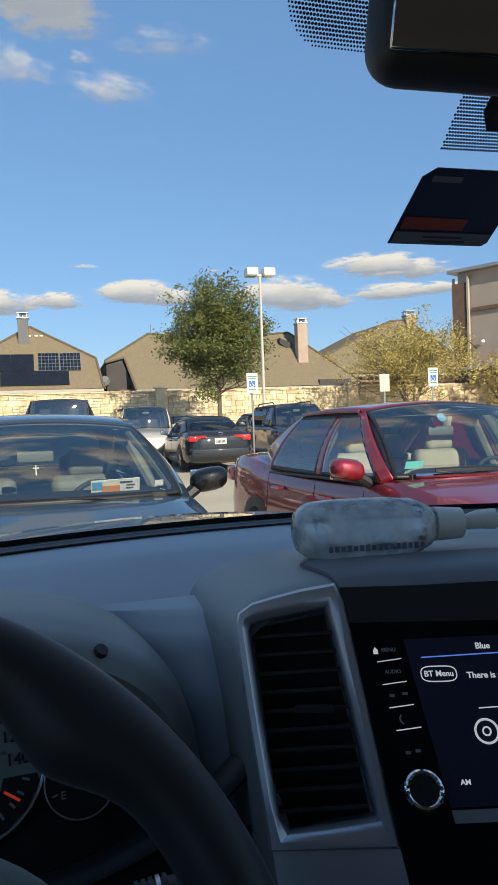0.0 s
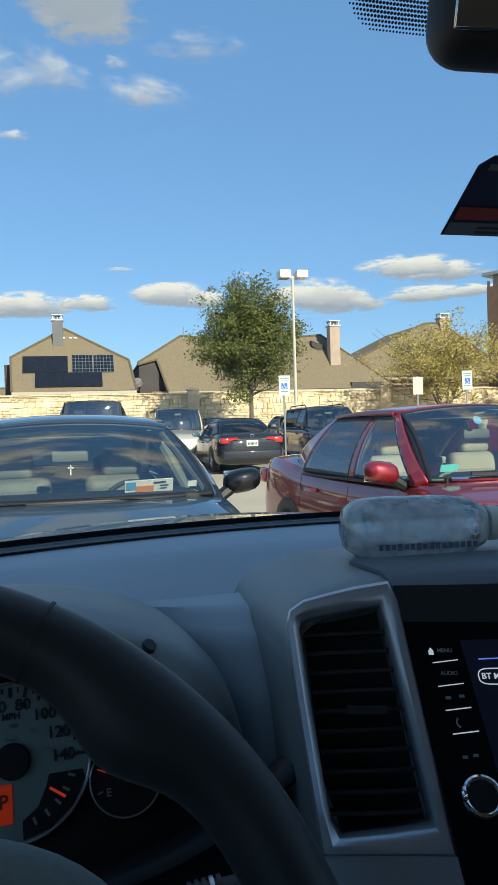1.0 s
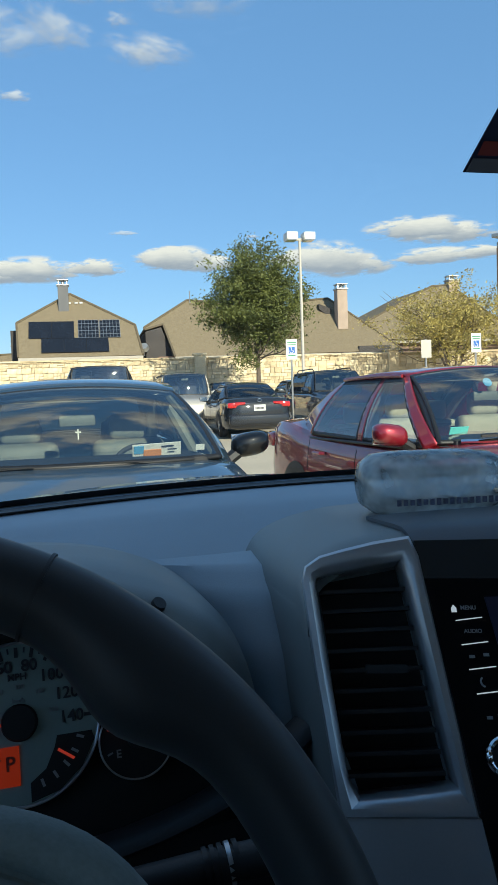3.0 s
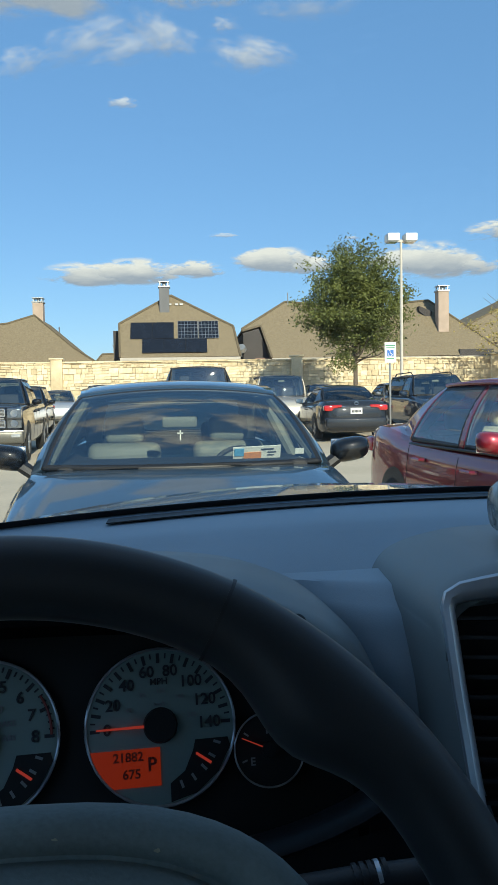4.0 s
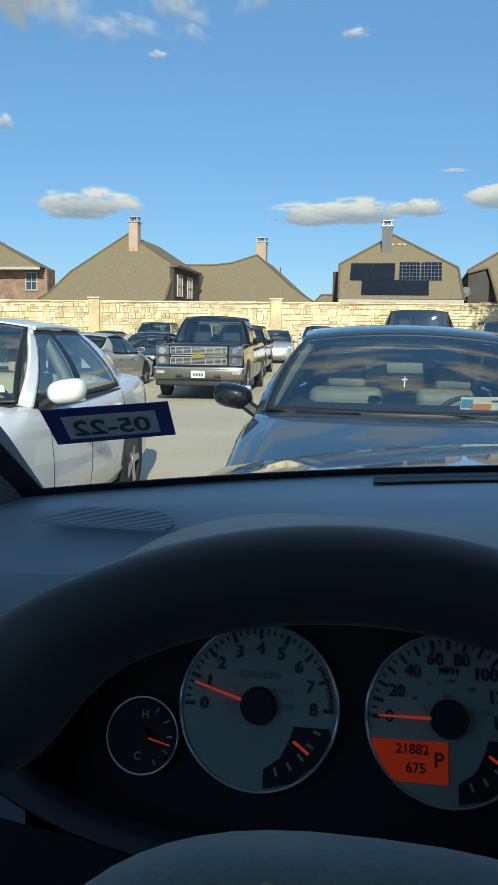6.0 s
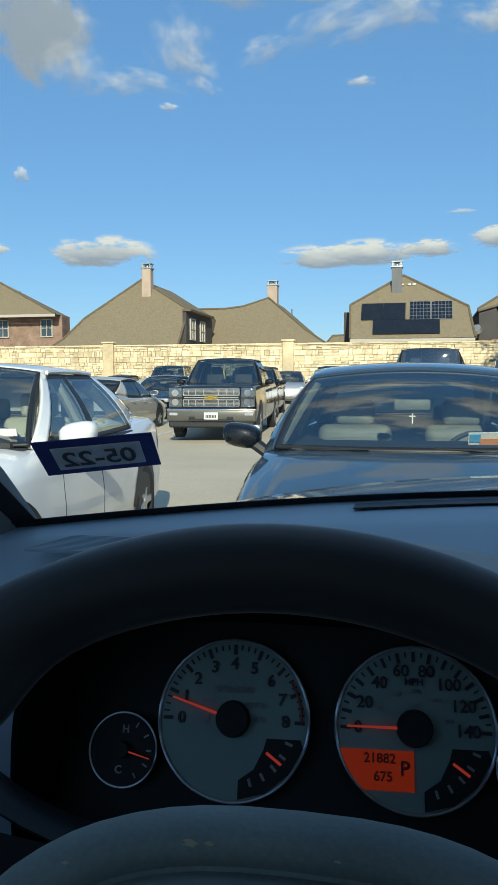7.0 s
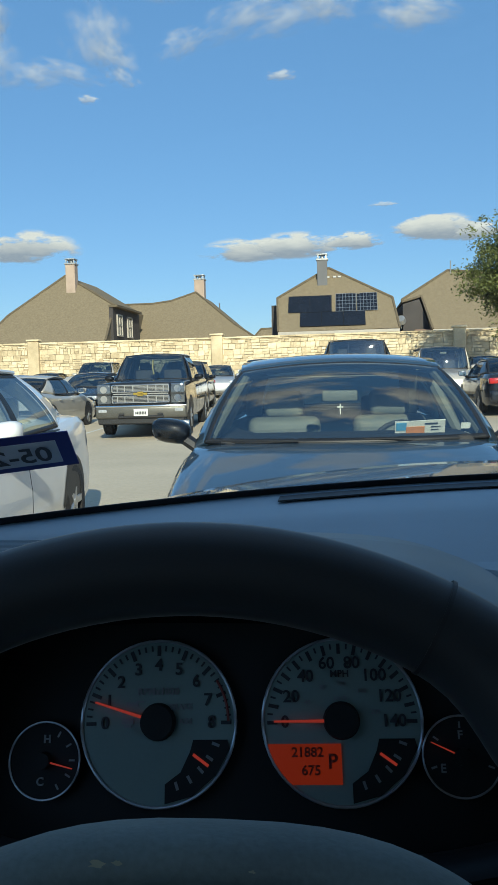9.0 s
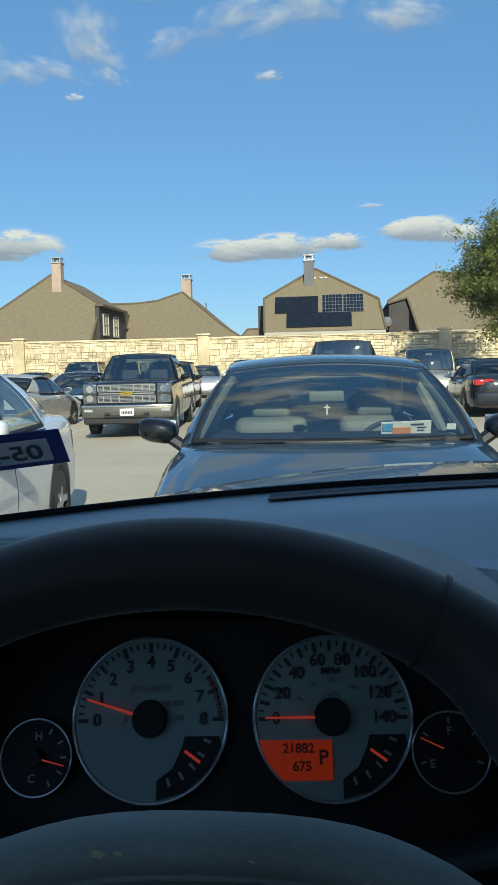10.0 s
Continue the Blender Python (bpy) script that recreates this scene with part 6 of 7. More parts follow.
def build_wheel():
    w = thing("steering_wheel", "black leather steering wheel with grey airbag cover", "steering wheel")
    F = Matrix.Translation((-0.0458, 0.2127, 1.0815)) @ Matrix.Rotation(radians(11.26), 4, "Y") @ frame_of((0, 0, 0), 28.08)
    G = F @ Matrix.Rotation(radians(10.0), 4, "Z")      # the hub, turned level
    R, tube = 0.1885, 0.0165

    def swell(a):
        """Thumb rests bulge inwards above the spokes."""
        return 0.013 * (math.exp(-((a - 59) / 8.5) ** 2) + math.exp(-((a - 141) / 8.5) ** 2))
    b = bmesh.new()
    n, k = 22, 144
    rings = []
    for i in range(k):
        a = 360.0 * i / k
        g = swell(a)
        q = radians(a)
        ring = []
        for j in range(n):
            p = 2 * math.pi * j / n
            rad = R - 0.5 * g + (tube + 0.5 * g) * math.cos(p)
            ring.append(b.verts.new(F @ Vector((rad * math.cos(q), rad * math.sin(q), (tube * 1.04 + 0.10 * g) * math.sin(p)))))
        rings.append(ring)
    for i in range(k):
        a, c = rings[i], rings[(i + 1) % k]
        for j in range(n):
            b.faces.new((a[j], c[j], c[(j + 1) % n], a[(j + 1) % n]))
    bmesh.ops.recalc_face_normals(b, faces=b.faces[:])
    rim = part("rim", b, "leather", w, "black leather rim with thumb rests")
    q = radians(74.5)
    c = F @ Vector((R * math.cos(q), R * math.sin(q), 0))
    t = (F.to_3x3() @ Vector((-math.sin(q), math.cos(q), 0))).normalized()
    part("rim_seam", rod(bmesh.new(), c - t * 0.0007, c + t * 0.0007, 0.0174, n=28), "dash_dark", rim)
    # airbag cover: a rolled outer edge, a groove and a domed middle
    prof = ((1.0, -0.034), (1.0, -0.016), (0.992, -0.005), (0.970, 0.003), (0.935, 0.008), (0.890, 0.009), (0.862, 0.0065), (0.846, 0.003), (0.832, 0.003), (0.815, 0.008), (0.780, 0.013), (0.66, 0.018), (0.40, 0.022), (0.001, 0.024))

    def pad_fn(u, v):
        a = 2 * math.pi * u
        c, s = math.cos(a), math.sin(a)
        px = math.copysign(abs(c) ** 0.75, c) * 0.126
        py = math.copysign(abs(s) ** 0.75, s) * (0.1065 if s > 0 else 0.095)
        sc, hgt = prof[int(round(v * (len(prof) - 1)))]
        return G @ Vector((0.008 + px * sc, py * sc, hgt - 0.004))
    part("airbag_cover", patch(bmesh.new(), pad_fn, [i / 64 for i in range(65)], [i / (len(prof) - 1) for i in range(len(prof))], away=G @ Vector((0, 0, -0.1))), "pad", w, "worn grey airbag cover with small stains", angle=60)
    for sx in (-1, 1):
        b = bmesh.new()
        sweep(b, [G @ Vector((sx * 0.095, 0.030, -0.010)), G @ Vector((sx * 0.130, 0.034, -0.006)), G @ Vector((sx * 0.172, 0.040, 0))], 0.017, n=12, flat=0.5)
        sp = part("spoke", b, "dash_dark", w, "dark spoke with controls")
        for k, mt in ((0.124, "dash_dark"), (0.143, "silver_trim")):
            b = one_box((sx * k, 0.036, 0.004), (0.013, 0.016, 0.008), 0.003)
            b.transform(G)
            part("button", b, mt, sp)
    rng = random.Random(5)
    for px, py, s in ((-0.026, 0.0955, 0.0022), (-0.020, 0.0962, 0.0013), (0.056, 0.0895, 0.0012), (0.100, 0.060, 0.0014), (-0.066, 0.086, 0.0010), (0.021, 0.0950, 0.0008)):
        b = bmesh.new()
        bmesh.ops.create_circle(b, cap_ends=True, segments=12, radius=s)
        for v in b.verts:
            v.co.x *= rng.uniform(0.7, 1.6)
            v.co.y *= rng.uniform(0.3, 0.7)
        b.transform(G @ Matrix.Translation((px, py, 0.0060)))
        part("stain", b, "stain", w, smooth=False)
    part("column", rod(bmesh.new(), G @ Vector((0, 0, -0.02)), G @ Vector((0, -0.06, -0.33)), 0.05, 0.06, 20), "dash_dark", w)
    # wiper stalk behind the rim
    st = thing("wiper_stalk", "black wiper stalk with a ribbed bright end", "control stalk")
    b = bmesh.new()
    sweep(b, [(0.020, 0.350, 1.070), (0.060, 0.348, 1.077), (0.100, 0.345, 1.083), (0.150, 0.340, 1.089)], 0.0085, n=14)
    part("lever", b, "dash_dark", st)
    part("socket", rod(bmesh.new(), (0.052, 0.348, 1.0755), (0.062, 0.348, 1.0775), 0.0155, 0.0130, 24), "gloss_black", st)
    for k in range(5):
        x = 0.100 + 0.0036 * k
        part("rib", rod(bmesh.new(), (x, 0.345, 1.083 + (x - 0.1) * 0.12), (x + 0.0022, 0.345, 1.0833 + (x - 0.1) * 0.12), 0.0096, n=18), "silver_trim" if k == 3 else "black_trim", st)


def stack_pt(u, v, out=0.0):
    """A point of the centre stack's face: u right, v up, out towards the driver."""
    return Vector((0.25 + 0.958 * u - 0.27 * out, 0.456 - 0.287 * u + 0.339 * v - 0.91 * out, 1.204 + 0.941 * v + 0.32 * out))


def slab(poly, o0, o1):
    b = bmesh.new()
    f = [b.verts.new(stack_pt(u, v, o1)) for u, v in poly]
    r = [b.verts.new(stack_pt(u, v, o0)) for u, v in poly]
    b.faces.new(f)
    b.faces.new(r[::-1])
    for i in range(len(poly)):
        j = (i + 1) % len(poly)
        b.faces.new((f[j], f[i], r[i], r[j]))
    bmesh.ops.recalc_face_normals(b, faces=b.faces[:])
    return b


def rect(u0, v0, u1, v1):
    return [(u0, v0), (u1, v0), (u1, v1), (u0, v1)]


def build_stack():
    s = thing("centre_stack", "dash centre stack with vent and touch screen", "centre console")
    sec = [(0.206, 0.80), (0.195, 1.00), (0.1885, 1.12), (0.1865, 1.155), (0.190, 1.177), (0.206, 1.194), (0.24, 1.205), (0.29, 1.210), (0.45, 1.212), (0.75, 1.205), (0.95, 1.18)]
    def fn(u, v):
        x, z = curve_at([(float(i), *q) for i, q in enumerate(sec)], u * (len(sec) - 1))
        yf = 0.456 + 0.36 * (z - 1.204) - 0.3 * (min(x, 0.50) - 0.25) + 0.003
        round_ = 0.012 * max(0.0, (v - 0.85) / 0.15) ** 2
        zz = z - (round_ if z > 1.15 else 0) - 0.010 * (1 - v) * (1 if z > 1.16 else 0)
        return Vector((x, lerp(0.665, yf, v), zz))
    us = [i / 80 for i in range(81)]
    part("housing", patch(bmesh.new(), fn, us, [0, 0.2, 0.4, 0.6, 0.8, 0.88, 0.94, 0.98, 1.0], away=(0.45, 0.62, 0.9)), "dash_grey", s, "grey rounded housing", angle=50)
    def tray(u, v):
        p = fn(lerp(0.655, 0.985, u), lerp(0.56, 0.985, v))
        return p + Vector((0, 0, 0.0035))
    b = patch(bmesh.new(), tray, steps(0, 1, 24), steps(0, 1, 8), away=(0.6, 0.55, 0.9))
    bmesh.ops.solidify(b, geom=b.faces[:], thickness=0.003)
    part("top_tray", b, "dash_slate", s, "dark slate upper panel over the radio", angle=50)
    # silver surround of the vent
    outer = [(-0.0680, -0.0225), (-0.0650, -0.0135), (-0.0550, -0.0070), (-0.0400, -0.0030), (-0.0200, 0.0015), (0.0030, 0.0048), (0.0070, -0.0080), (0.0112, -0.0700), (0.0150, -0.1300), (0.0170, -0.1600), (-0.0300, -0.1600), (-0.0625, -0.1600), (-0.0640, -0.1200), (-0.0668, -0.0700)]
    inner = [(-0.0595, -0.0250), (-0.0580, -0.0212), (-0.0530, -0.0192), (-0.0400, -0.0172), (-0.0250, -0.0145), (-0.0050, -0.0110), (-0.0030, -0.0250), (0.0010, -0.0700), (0.0065, -0.1300), (0.0080, -0.1432), (-0.0250, -0.1475), (-0.0490, -0.1500), (-0.0545, -0.1420), (-0.0578, -0.0750)]
    b = bmesh.new()
    levels = []
    for o, poly in ((-0.012, outer), (0.003, outer), (0.0055, [(lerp(a[0], c[0], 0.14), lerp(a[1], c[1], 0.14)) for a, c in zip(outer, inner)]), (0.0060, [(lerp(a[0], c[0], 0.55), lerp(a[1], c[1], 0.55)) for a, c in zip(outer, inner)]), (0.0035, [(lerp(a[0], c[0], 0.90), lerp(a[1], c[1], 0.90)) for a, c in zip(outer, inner)]), (0.001, inner), (-0.030, inner)):
        levels.append([b.verts.new(stack_pt(u, v, o)) for u, v in poly])
    for q in range(6):
        for i in range(len(outer)):
            j = (i + 1) % len(outer)
            b.faces.new((levels[q][i], levels[q][j], levels[q + 1][j], levels[q + 1][i]))
    bmesh.ops.recalc_face_normals(b, faces=b.faces[:])
    vent = part("vent_surround", b, "silver_trim", s, "satin silver vent surround")
    part("vent_back", slab([(-0.0575, -0.024), (-0.050, -0.021), (-0.005, -0.013), (0.006, -0.145), (-0.048, -0.152), (-0.056, -0.12)], -0.034, -0.0302), "dial_black", vent, smooth=False)
    for k in range(10):
        v = -0.0305 - 0.0122 * k
        sh = 0.0011 * k * 0.7
        poly = [(-0.058 + sh * 0.6, v), (-0.003 + sh, v + 0.002), (-0.003 + sh, v + 0.0045), (-0.058 + sh * 0.6, v + 0.0025)]
        b = slab(poly, -0.028, -0.010)
        part("vent_slat", b, "dash_dark", vent, smooth=False)
    part("vent_tab", slab(rect(-0.035, -0.079, -0.010, -0.074), -0.012, 0.0), "dash_dark", vent)
    part("lower_trim", slab([(-0.0608, -0.1595), (0.018, -0.1595), (0.030, -0.30), (0.05, -0.42), (-0.035, -0.42), (-0.055, -0.26)], -0.012, 0.004), "silver_trim", s, "satin silver trim below the vent")
    # head unit
    part("upper_panel", slab([(0.006, 0.002), (0.42, 0.002), (0.42, -0.026), (0.0085, -0.022)], -0.01, 0.0005), "dash_dark", s)
    hu = part("head_unit", slab([(0.0090, -0.0225), (0.42, -0.0265), (0.42, -0.42), (0.052, -0.42), (0.019, -0.165)], -0.01, 0.0025), "gloss_black", s, "gloss black touch screen radio")
    part("screen", slab([(0.0425, -0.034), (0.24, -0.030), (0.25, -0.133), (0.0535, -0.137)], 0.002, 0.0036), "screen", hu, "dark blue lit touch screen", smooth=False)
    part("screen_edge", slab([(0.0535, -0.1385), (0.25, -0.1345), (0.25, -0.142), (0.0545, -0.146)], 0.002, 0.0040), "grey_ink", hu, smooth=False)
    part("screen_line", slab([(0.052, -0.0455), (0.20, -0.0400), (0.20, -0.0408), (0.052, -0.0463)], 0.0036, 0.0042), "screen_line", hu, smooth=False)
    R3 = Matrix(((0.958, 0, -0.27, 0), (-0.287, 0.339, -0.91, 0), (0, 0.941, 0.32, 0), (0, 0, 0, 1)))

    def legend(txt, u, v, size, mt, align="CENTER", rot=0.0):
        b = text_mesh(txt, size, 0.0002, align)
        b.transform(Matrix.Translation(stack_pt(u, v, 0.0042)) @ R3 @ Matrix.Rotation(rot, 4, "Z"))
        part("legend", b, mt, hu, smooth=False)
    legend("BT Menu", 0.0615, -0.0565, 0.0052, "screen_lit")
    legend("Blue", 0.0885, -0.0395, 0.0055, "screen_lit", "LEFT")
    legend("There is n", 0.0795, -0.0580, 0.0055, "screen_lit", "LEFT")
    legend("AM", 0.0655, -0.1225, 0.0045, "screen_lit")
    legend("MENU", 0.0315, -0.0405, 0.0034, "grey_ink")
    legend("AUDIO", 0.0320, -0.0545, 0.0034, "grey_ink")
    b = bmesh.new()
    ring = []
    for k in range(28):
        a = 2 * math.pi * k / 28
        ring.append(stack_pt(0.0615 + 0.0115 * math.copysign(abs(math.cos(a)) ** 0.5, math.cos(a)), -0.0565 + 0.0048 * math.copysign(abs(math.sin(a)) ** 0.7, math.sin(a)), 0.0042))
    sweep(b, ring, 0.0004, n=5, closed=True)
    part("menu_outline", b, "screen_lit", hu)
    b = bmesh.new()
    sweep(b, [stack_pt(0.085 + 0.0072 * math.cos(a), -0.0925 + 0.0072 * math.sin(a), 0.0042) for a in [2 * math.pi * k / 24 for k in range(24)]], 0.0008, n=5, closed=True)
    sweep(b, [stack_pt(0.085 + 0.0025 * math.cos(a), -0.0925 + 0.0025 * math.sin(a), 0.0042) for a in [2 * math.pi * k / 12 for k in range(12)]], 0.0006, n=5, closed=True)
    part("play_symbol", b, "screen_lit", hu)
    part("track_line", slab([(0.083, -0.0780), (0.15, -0.0750), (0.15, -0.0757), (0.083, -0.0787)], 0.0036, 0.0042), "screen_lit", hu, smooth=False)
    part("tab_bar", slab([(0.056, -0.112), (0.24, -0.108), (0.25, -0.131), (0.058, -0.135)], 0.0036, 0.0040), "screen", hu, smooth=False)
    for k, (u, v) in enumerate(((0.0305, -0.0475), (0.0315, -0.0620), (0.0335, -0.0765), (0.0355, -0.0905))):
        part("button_bar", slab([(u - 0.0075, v - 0.0008), (u + 0.0085, v + 0.0010), (u + 0.0085, v + 0.0016), (u - 0.0075, v - 0.0002)], 0.0025, 0.0038), "screen_lit", hu, smooth=False)
    for u, v in ((0.0290, -0.0695), (0.0375, -0.0685), (0.0330, -0.1045), (0.0395, -0.1035)):
        part("button_symbol", slab(rect(u - 0.0016, v - 0.0008, u + 0.0016, v + 0.0010), 0.0025, 0.0036), "grey_ink", hu, smooth=False)
    b = bmesh.new()
    sweep(b, [stack_pt(0.0345 + 0.003 * math.cos(a), -0.084 + 0.003 * math.sin(a), 0.0032) for a in steps(2.2, 4.4, 6)], 0.0006, n=5)
    part("phone_symbol", b, "grey_ink", hu)
    part("home_symbol", slab([(0.0215, -0.043), (0.0245, -0.043), (0.0245, -0.0405), (0.0230, -0.0385), (0.0215, -0.0405)], 0.0025, 0.0036), "screen_lit", hu, smooth=False)
    b = rod(bmesh.new(), stack_pt(0.0375, -0.1255, 0.002), stack_pt(0.0375, -0.1255, 0.014), 0.0098, 0.0090, 28)
    kn = part("knob", b, "dial_black", hu, "black volume knob with chrome ring")
    b = bmesh.new()
    sweep(b, [stack_pt(0.0375 + 0.0104 * math.cos(a), -0.1255 + 0.0104 * math.sin(a), 0.0125) for a in [2 * math.pi * k / 32 for k in range(32)]], 0.0021, n=8, closed=True)
    part("chrome_ring", b, "chrome", kn)


def build_bottle():
    z0 = 1.2095
    bt = thing("sanitizer_bottle", "clear gel bottle with white cap lying on its side", "bottle", at=pose(0.266, 0.585, z0 - 0.0075, 0, 0, -6))
    rows = [(0.0, 0.010, 0.008), (0.003, 0.020, 0.017), (0.012, 0.030, 0.0235), (0.03, 0.034, 0.0255), (0.08, 0.034, 0.0255), (0.105, 0.031, 0.0235), (0.118, 0.022, 0.018), (0.124, 0.012, 0.012), (0.128, 0.0115, 0.0115)]
    b = bmesh.new()
    n = 28
    rings = []
    for x, ry, rz in rows:
        ring = []
        for k in range(n):
            a = 2 * math.pi * k / n
            c, s = math.cos(a), math.sin(a)
            ring.append(b.verts.new((x, math.copysign(abs(c) ** 0.8, c) * ry, 0.0256 + math.copysign(abs(s) ** 0.8, s) * rz)))
        rings.append(ring)
    for i in range(len(rows) - 1):
        for j in range(n):
            b.faces.new((rings[i][j], rings[i][(j + 1) % n], rings[i + 1][(j + 1) % n], rings[i + 1][j]))
    b.faces.new(rings[0][::-1])
    b.faces.new(rings[-1])
    bmesh.ops.recalc_face_normals(b, faces=b.faces[:])
    part("bottle_body", b, "gel", bt, "clear plastic full of gel")
    b = rod(bmesh.new(), (0.125, 0, 0.0256), (0.150, 0, 0.0250), 0.0150, 0.0135, 24)
    part("cap", b, "cap", bt, "white plastic cap")
    b = bmesh.new()
    sweep(b, [(0.150, 0, 0.0250), (0.158, 0, 0.0255), (0.166, 0, 0.027), (0.182, 0, 0.027)], lambda t: 0.006 + 0.0035 * t, n=10)
    part("nozzle", b, "cap", bt)
    rng = random.Random(9)
    b = bmesh.new()
    for k in range(16):
        x = 0.024 + 0.0052 * k
        box(b, (x, -0.0335 + 0.0004 * abs(k - 8) * 0.1, 0.0135), (0.0032, 0.0012, 0.0050 * rng.uniform(0.8, 1.1)))
    part("label_print", b, "label_ink", bt, "blurred dark lettering as bars", smooth=False)["kind"] = "stuff"


def build_glass():
    ws = thing("windscreen", "clear raked windscreen of the camera's car", "windscreen")
    b = bmesh.new()
    patch(b, lambda u, v: screen_pt(u, v), steps(-0.52, 1.24, 24), steps(-0.02, 0.66, 10), away=(0.4, 3.0, 1.0))
    g = part("pane", b, "own_glass", ws)
    g.visible_shadow = False

    def on_glass(poly, mt, name, lift, parent, label=""):
        b = bmesh.new()
        f = [b.verts.new(screen_pt(x, d, lift)) for x, d in poly]
        r = [b.verts.new(screen_pt(x, d, lift - 0.0008)) for x, d in poly]
        b.faces.new(f)
        b.faces.new(r[::-1])
        for i in range(len(poly)):
            j = (i + 1) % len(poly)
            b.faces.new((f[j], f[i], r[i], r[j]))
        bmesh.ops.recalc_face_normals(b, faces=b.faces[:])
        return part(name, b, mt, parent, label, smooth=False)
    # dotted ceramic band round the mirror mount

    def dots(inside, x0, x1, d0, d1, name):
        verts, faces = [], []
        p = 0.0024
        for i in range(int((x1 - x0) / p)):
            for j in range(int((d1 - d0) / p)):
                x, d = x0 + p * (i + 0.5 * (j % 2)), d0 + p * 0.9 * j
                k = inside(x, d)
                if k <= 0:
                    continue
                r = 0.00118 * min(1.0, 0.60 + k)
                i0 = len(verts)
                for q in range(6):
                    a = math.pi / 3 * q
                    verts.append(screen_pt(x + r * math.cos(a), d + r * 0.8 * math.sin(a), 0.0015))
                faces.append([i0 + q for q in range(6)])
        me = bpy.data.meshes.new(name)
        me.from_pydata([tuple(v) for v in verts], [], faces)
        me.materials.append(M["black_trim"])
        o = new(name, me)
        o.parent = ws
        tagged(o, "black dotted ceramic shade band", kind="stuff")

    def corner(x, d):
        a, c = FRIT[0], FRIT[1]
        ex, ey = (x - a[0]) / c[0], (a[1] - d) / c[1]
        if ex > 0 and d > a[1]:
            return 1.0
        if d > a[1]:
            return 1 - abs(ex)
        return 1 - (abs(min(ex, 0)) ** 2.4 + ey ** 2.4) if ey < 1 else 0
    FRIT = ((0.262, 0.506), (0.042, 0.041))
    dots(corner, 0.215, 0.50, 0.46, 0.56, "dot_band")
    dots(lambda x, d: 0.5 if (0.372 < x < 0.47 and 0.414 < d < 0.462) else 0, 0.37, 0.48, 0.41, 0.47, "dot_band")
    on_glass([(0.402, 0.428), (0.47, 0.428), (0.47, 0.50), (0.398, 0.50), (0.393, 0.440)], "black_trim", "mirror_mount", 0.004, ws)
    for s_, xe in ((-1, -0.372), (1, 1.092)):
        on_glass([(xe + s_ * 0.2 * q * 0.35, q) for q in steps(-0.005, 0.62, 8)] + [(xe + s_ * (0.2 * q * 0.35 + 0.05), q) for q in steps(0.62, -0.005, 8)], "black_trim", "edge_band", 0.003, ws)
    # toll tag
    t = thing("toll_tag", "dark blue toll tag card stuck on the windscreen", "toll tag")
    P = [CARD[0], CARD[1], CARD[2], CARD[3]]

    def card(u, v):
        bl, br, tl, tr = (Vector(q) for q in P)
        return tuple(bl.lerp(br, u).lerp(tl.lerp(tr, u), v))
    on_glass([card(0.0, 0.0), card(0.95, 0.0), card(1.0, 0.05), card(1.0, 1.0), card(0.10, 1.0), card(0.0, 0.88)], "tag_blue", "card", 0.003, t)
    on_glass([card(0.02, 0.02), card(0.96, 0.02), card(0.985, 0.18), card(0.02, 0.18)], "tag_grey", "grey_strip", 0.0042, t)
    on_glass([card(0.04, 0.22), card(0.66, 0.22), card(0.66, 0.38), card(0.03, 0.38)], "tag_red", "red_bar", 0.0042, t)
    on_glass([card(0.30, 0.05), card(0.75, 0.05), card(0.75, 0.08), card(0.30, 0.08)], "ink", "print_bar", 0.0048, t)
    on_glass([card(0.30, 0.11), card(0.70, 0.11), card(0.70, 0.14), card(0.30, 0.14)], "ink", "print_bar", 0.0048, t)
    on_glass([card(0.10, 0.84), card(0.38, 0.84), card(0.38, 0.91), card(0.10, 0.91)], "tag_grey", "print_bar", 0.0042, t)
    on_glass([card(0.95, 0.60), card(1.0, 0.60), card(1.0, 0.72), card(0.97, 0.72)], "tag_red", "red_mark", 0.0042, t)
    # registration sticker, read from behind
    s = thing("registration_sticker", "blue bordered sticker reading 05 22 seen reversed", "sticker")
    P = [STICK[0], STICK[1], STICK[2], STICK[3]]

    def st(u, v):
        bl, br, tl, tr = (Vector(q) for q in P)
        return tuple(bl.lerp(br, u).lerp(tl.lerp(tr, u), v))
    on_glass([st(0, 0), st(1, 0), st(1, 1), st(0, 1)], "sticker_blue", "border", 0.003, s)
    on_glass([st(0.13, 0.16), st(0.88, 0.16), st(0.88, 0.80), st(0.13, 0.80)], "sticker_pale", "panel", 0.0042, s)
    b = text_mesh("05-22", 1.0, 0.0)
    xs = [v.co.x for v in b.verts]
    x0, x1 = min(xs), max(xs)
    ys_ = [v.co.y for v in b.verts]
    y0, y1 = min(ys_), max(ys_)
    for v in b.verts:
        u_, v_ = 0.82 - 0.63 * (v.co.x - x0) / (x1 - x0), 0.26 + 0.44 * (v.co.y - y0) / (y1 - y0)
        v.co = screen_pt(*st(u_, v_), 0.0052)
    part("date_print", b, "sticker_text", s, smooth=False)


CARD = ((0.357, 0.344), (0.450, 0.343), (0.366, 0.402), (0.459, 0.401))
STICK = ((-0.336, 0.071), (-0.238, 0.075), (-0.333, 0.113), (-0.234, 0.116))


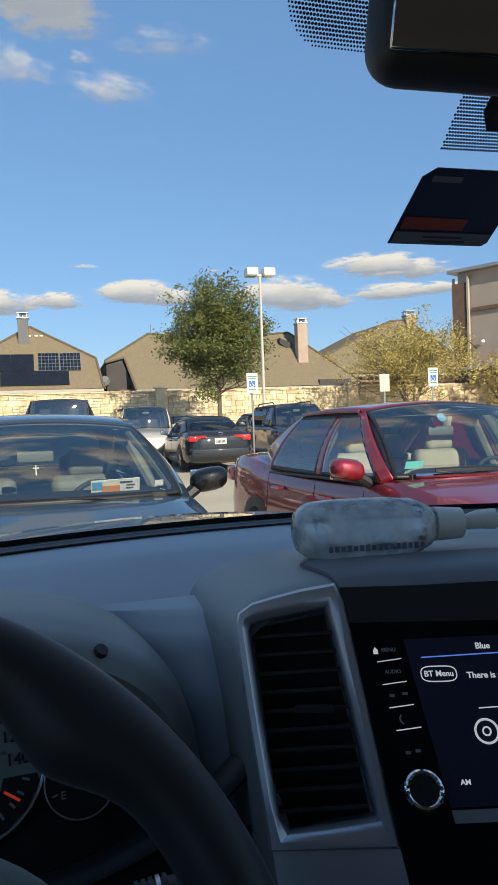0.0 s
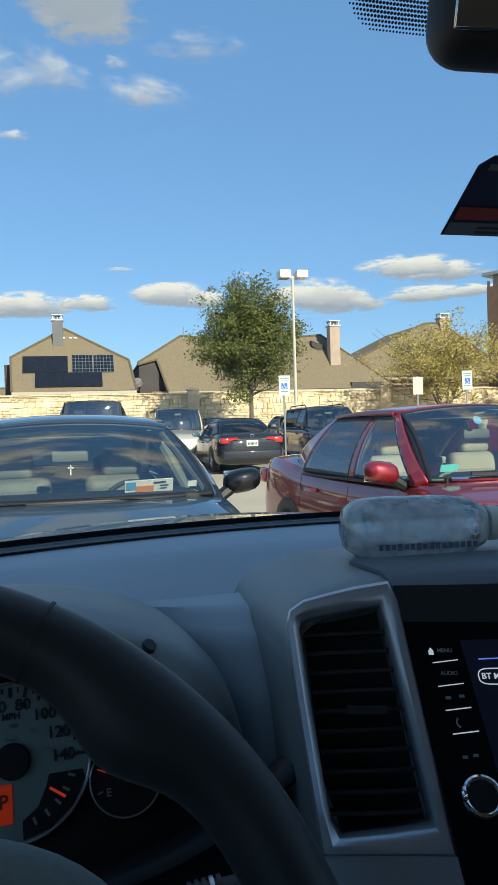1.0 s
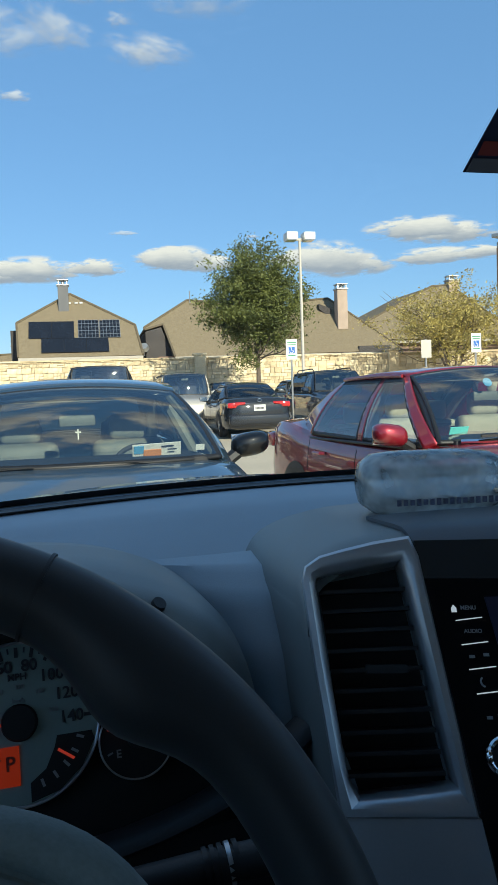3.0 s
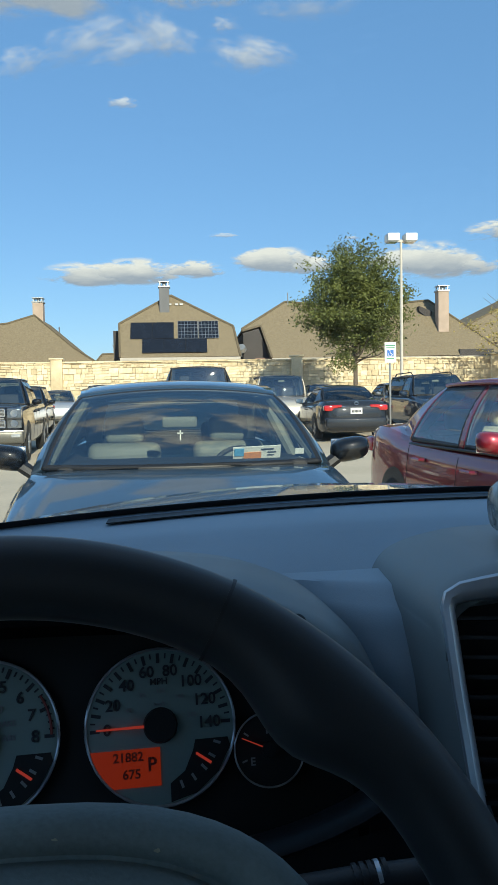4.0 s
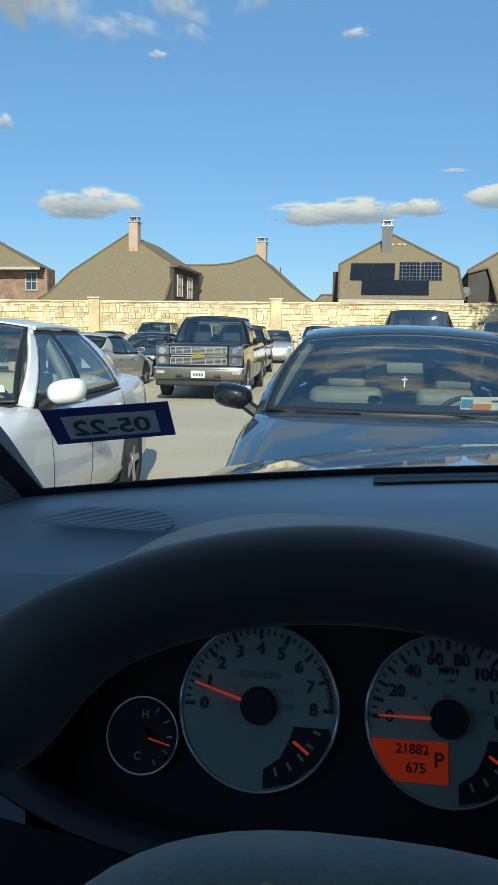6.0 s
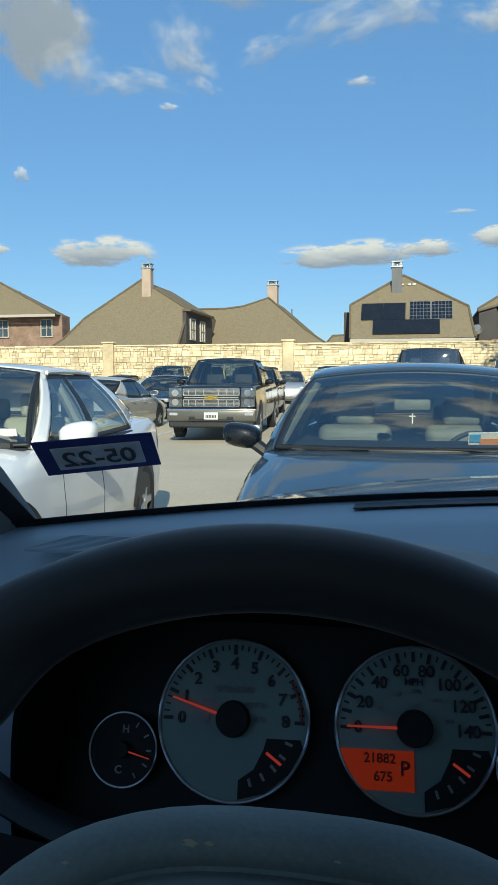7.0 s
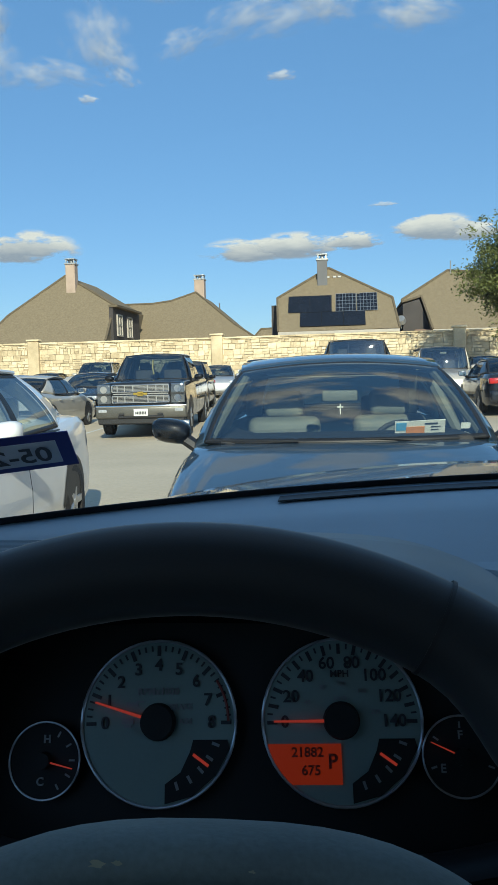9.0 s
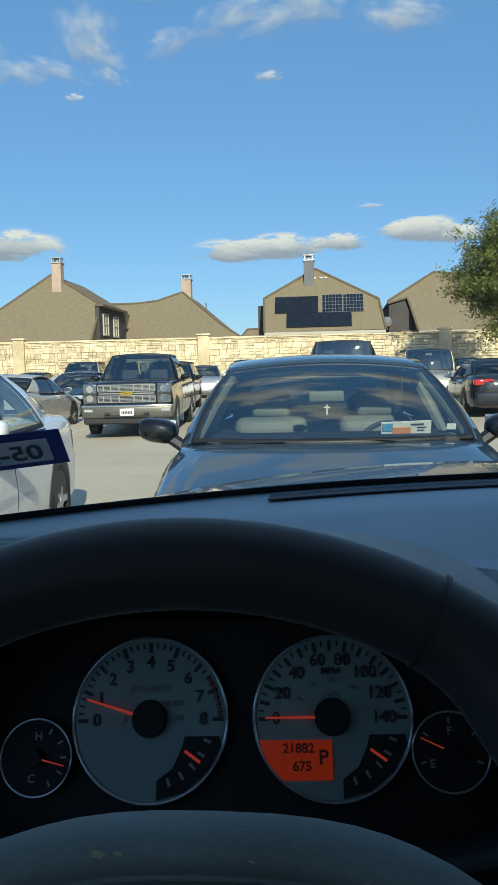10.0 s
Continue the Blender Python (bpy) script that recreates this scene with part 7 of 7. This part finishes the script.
def build_mirror():
    m = thing("rear_view_mirror", "black framed rear view mirror showing the dark cabin", "mirror")
    T = Matrix.Translation((0.360, 0.360, 1.550)) @ Matrix.Rotation(radians(-17), 4, "Z") @ Matrix.Rotation(radians(2), 4, "X") @ Matrix.Rotation(radians(7), 4, "Y")
    b = one_box((0, 0.012, 0), (0.206, 0.044, 0.074), 0.0215, seg=6)
    b.transform(T)
    part("housing", b, "dash_dark", m)
    b = one_box((0, -0.0095, 0), (0.180, 0.003, 0.050), 0.0012)
    b.transform(T)
    part("mirror_glass", b, "mirror", m)
    b = bmesh.new()
    sweep(b, [T @ Vector((0.01, 0.03, 0)), T @ Vector((0.015, 0.05, -0.005)), screen_pt(0.435, 0.455, 0.004)], 0.011, n=10)
    part("stem", b, "dash_dark", m)


def build_cabin():
    c = thing("cabin", "dark interior shell of the camera's car", "car interior", kind="structure")
    x0, x1, mid = -0.50, 1.22, CAR_MID
    part("ceiling", one_box((mid, -0.72, 1.76), (1.5, 1.9, 0.05), 0.02), "headliner", c, smooth=False)
    part("header", one_box((mid, 0.235, 1.745), (1.45, 0.08, 0.06), 0.02), "headliner", c, smooth=False)
    part("rear_wall", one_box((mid, -1.75, 0.75), (1.7, 0.06, 0.9)), "dash_dark", c, smooth=False)
    part("rear_pillars", one_box((mid, -1.70, 1.62), (1.6, 0.08, 0.24)), "headliner", c, smooth=False)
    part("floor", one_box((mid, -0.5, 0.42), (1.8, 2.6, 0.06)), "dash_dark", c, smooth=False)
    part("firewall", one_box((mid, 0.98, 0.68), (1.8, 0.06, 0.62)), "dash_dark", c, smooth=False)
    for s, xx in ((-1, x0 - 0.05), (1, x1 + 0.05)):
        part("door_panel", one_box((xx, -0.55, 0.79), (0.08, 2.7, 0.70), 0.02), "dash_grey", c, smooth=False)
        b = bmesh.new()
        sweep(b, [(xx - s * 0.125, 0.80, 1.12), (xx - s * 0.120, 0.70, 1.215), (xx - s * 0.10, 0.58, 1.33), (xx - s * 0.07, 0.38, 1.55), (xx - s * 0.06, 0.24, 1.74)], 0.04, n=10)
        part("pillar", b, "headliner", c)
        b = bmesh.new()
        sweep(b, [(xx, -0.42, 1.1), (xx - s * 0.06, -0.45, 1.74)], 0.05, n=8)
        part("pillar", b, "headliner", c)
        b = bmesh.new()
        sweep(b, [(xx, -1.72, 1.1), (xx - s * 0.06, -1.68, 1.74)], 0.09, n=8)
        part("pillar", b, "headliner", c)
        b = bmesh.new()
        sweep(b, [(xx - s * 0.10, 0.24, 1.74), (xx - s * 0.08, -1.7, 1.74)], 0.05, n=8)
        part("roof_rail", b, "headliner", c)
    # unseen seats and headrests, added to keep rear light off the wheel
    for xx in (-0.02, 0.74):
        b = one_box((xx, -0.36, 0.86), (0.50, 0.16, 0.66), 0.07, seg=3, turn=Matrix.Rotation(radians(14), 4, "X"))
        box(b, (xx, -0.30, 0.54), (0.50, 0.56, 0.16), 0.06, seg=3)
        seat = part("front_seat", b, "seat_dark", c, "unseen dark front seat that blocks light from behind")
        b = one_box((xx, -0.49, 1.32), (0.27, 0.12, 0.20), 0.05, seg=3)
        for sx in (-0.06, 0.06):
            rod(b, (xx + sx, -0.47, 1.15), (xx + sx, -0.48, 1.26), 0.006, n=8)
        part("headrest", b, "seat_dark", seat)
    # unseen dark pane, added to dim the light from behind
    part("rear_glass", one_box((mid, -1.74, 1.36), (1.5, 0.006, 0.36)), "dark_glass", c, smooth=False)
    # outer skin of the bonnet
    h = thing("bonnet", "silver blue bonnet of the camera's car", "car bonnet")
    b = bmesh.new()
    def fn(u, v):
        k = (u - mid) / 0.8
        return Vector((u, 0.99 + v * 0.98 - 0.18 * k * k * v, 1.122 - 0.066 * k * k - 0.02 * v * v - (0.10 * ((v - 0.93) / 0.07) ** 2 if v > 0.93 else 0)))
    patch(b, fn, steps(-0.42, 1.14, 26), steps(0, 0.92, 12) + [0.95, 0.98, 1.0], away=(0.3, 1.4, 0.2))
    o = part("skin", b, "hood_paint", h)
    mod = o.modifiers.new("thick", "SOLIDIFY")
    mod.thickness, mod.offset = 0.02, -1.0
    part("front_end", one_box((mid, 1.55, 0.62), (1.60, 0.80, 0.60), 0.1, seg=3), "hood_paint", h)


build_dashboard()
build_cluster()
build_wheel()
build_stack()
build_bottle()
build_glass()
build_mirror()
build_cabin()


build_wall_stones(*WALL)
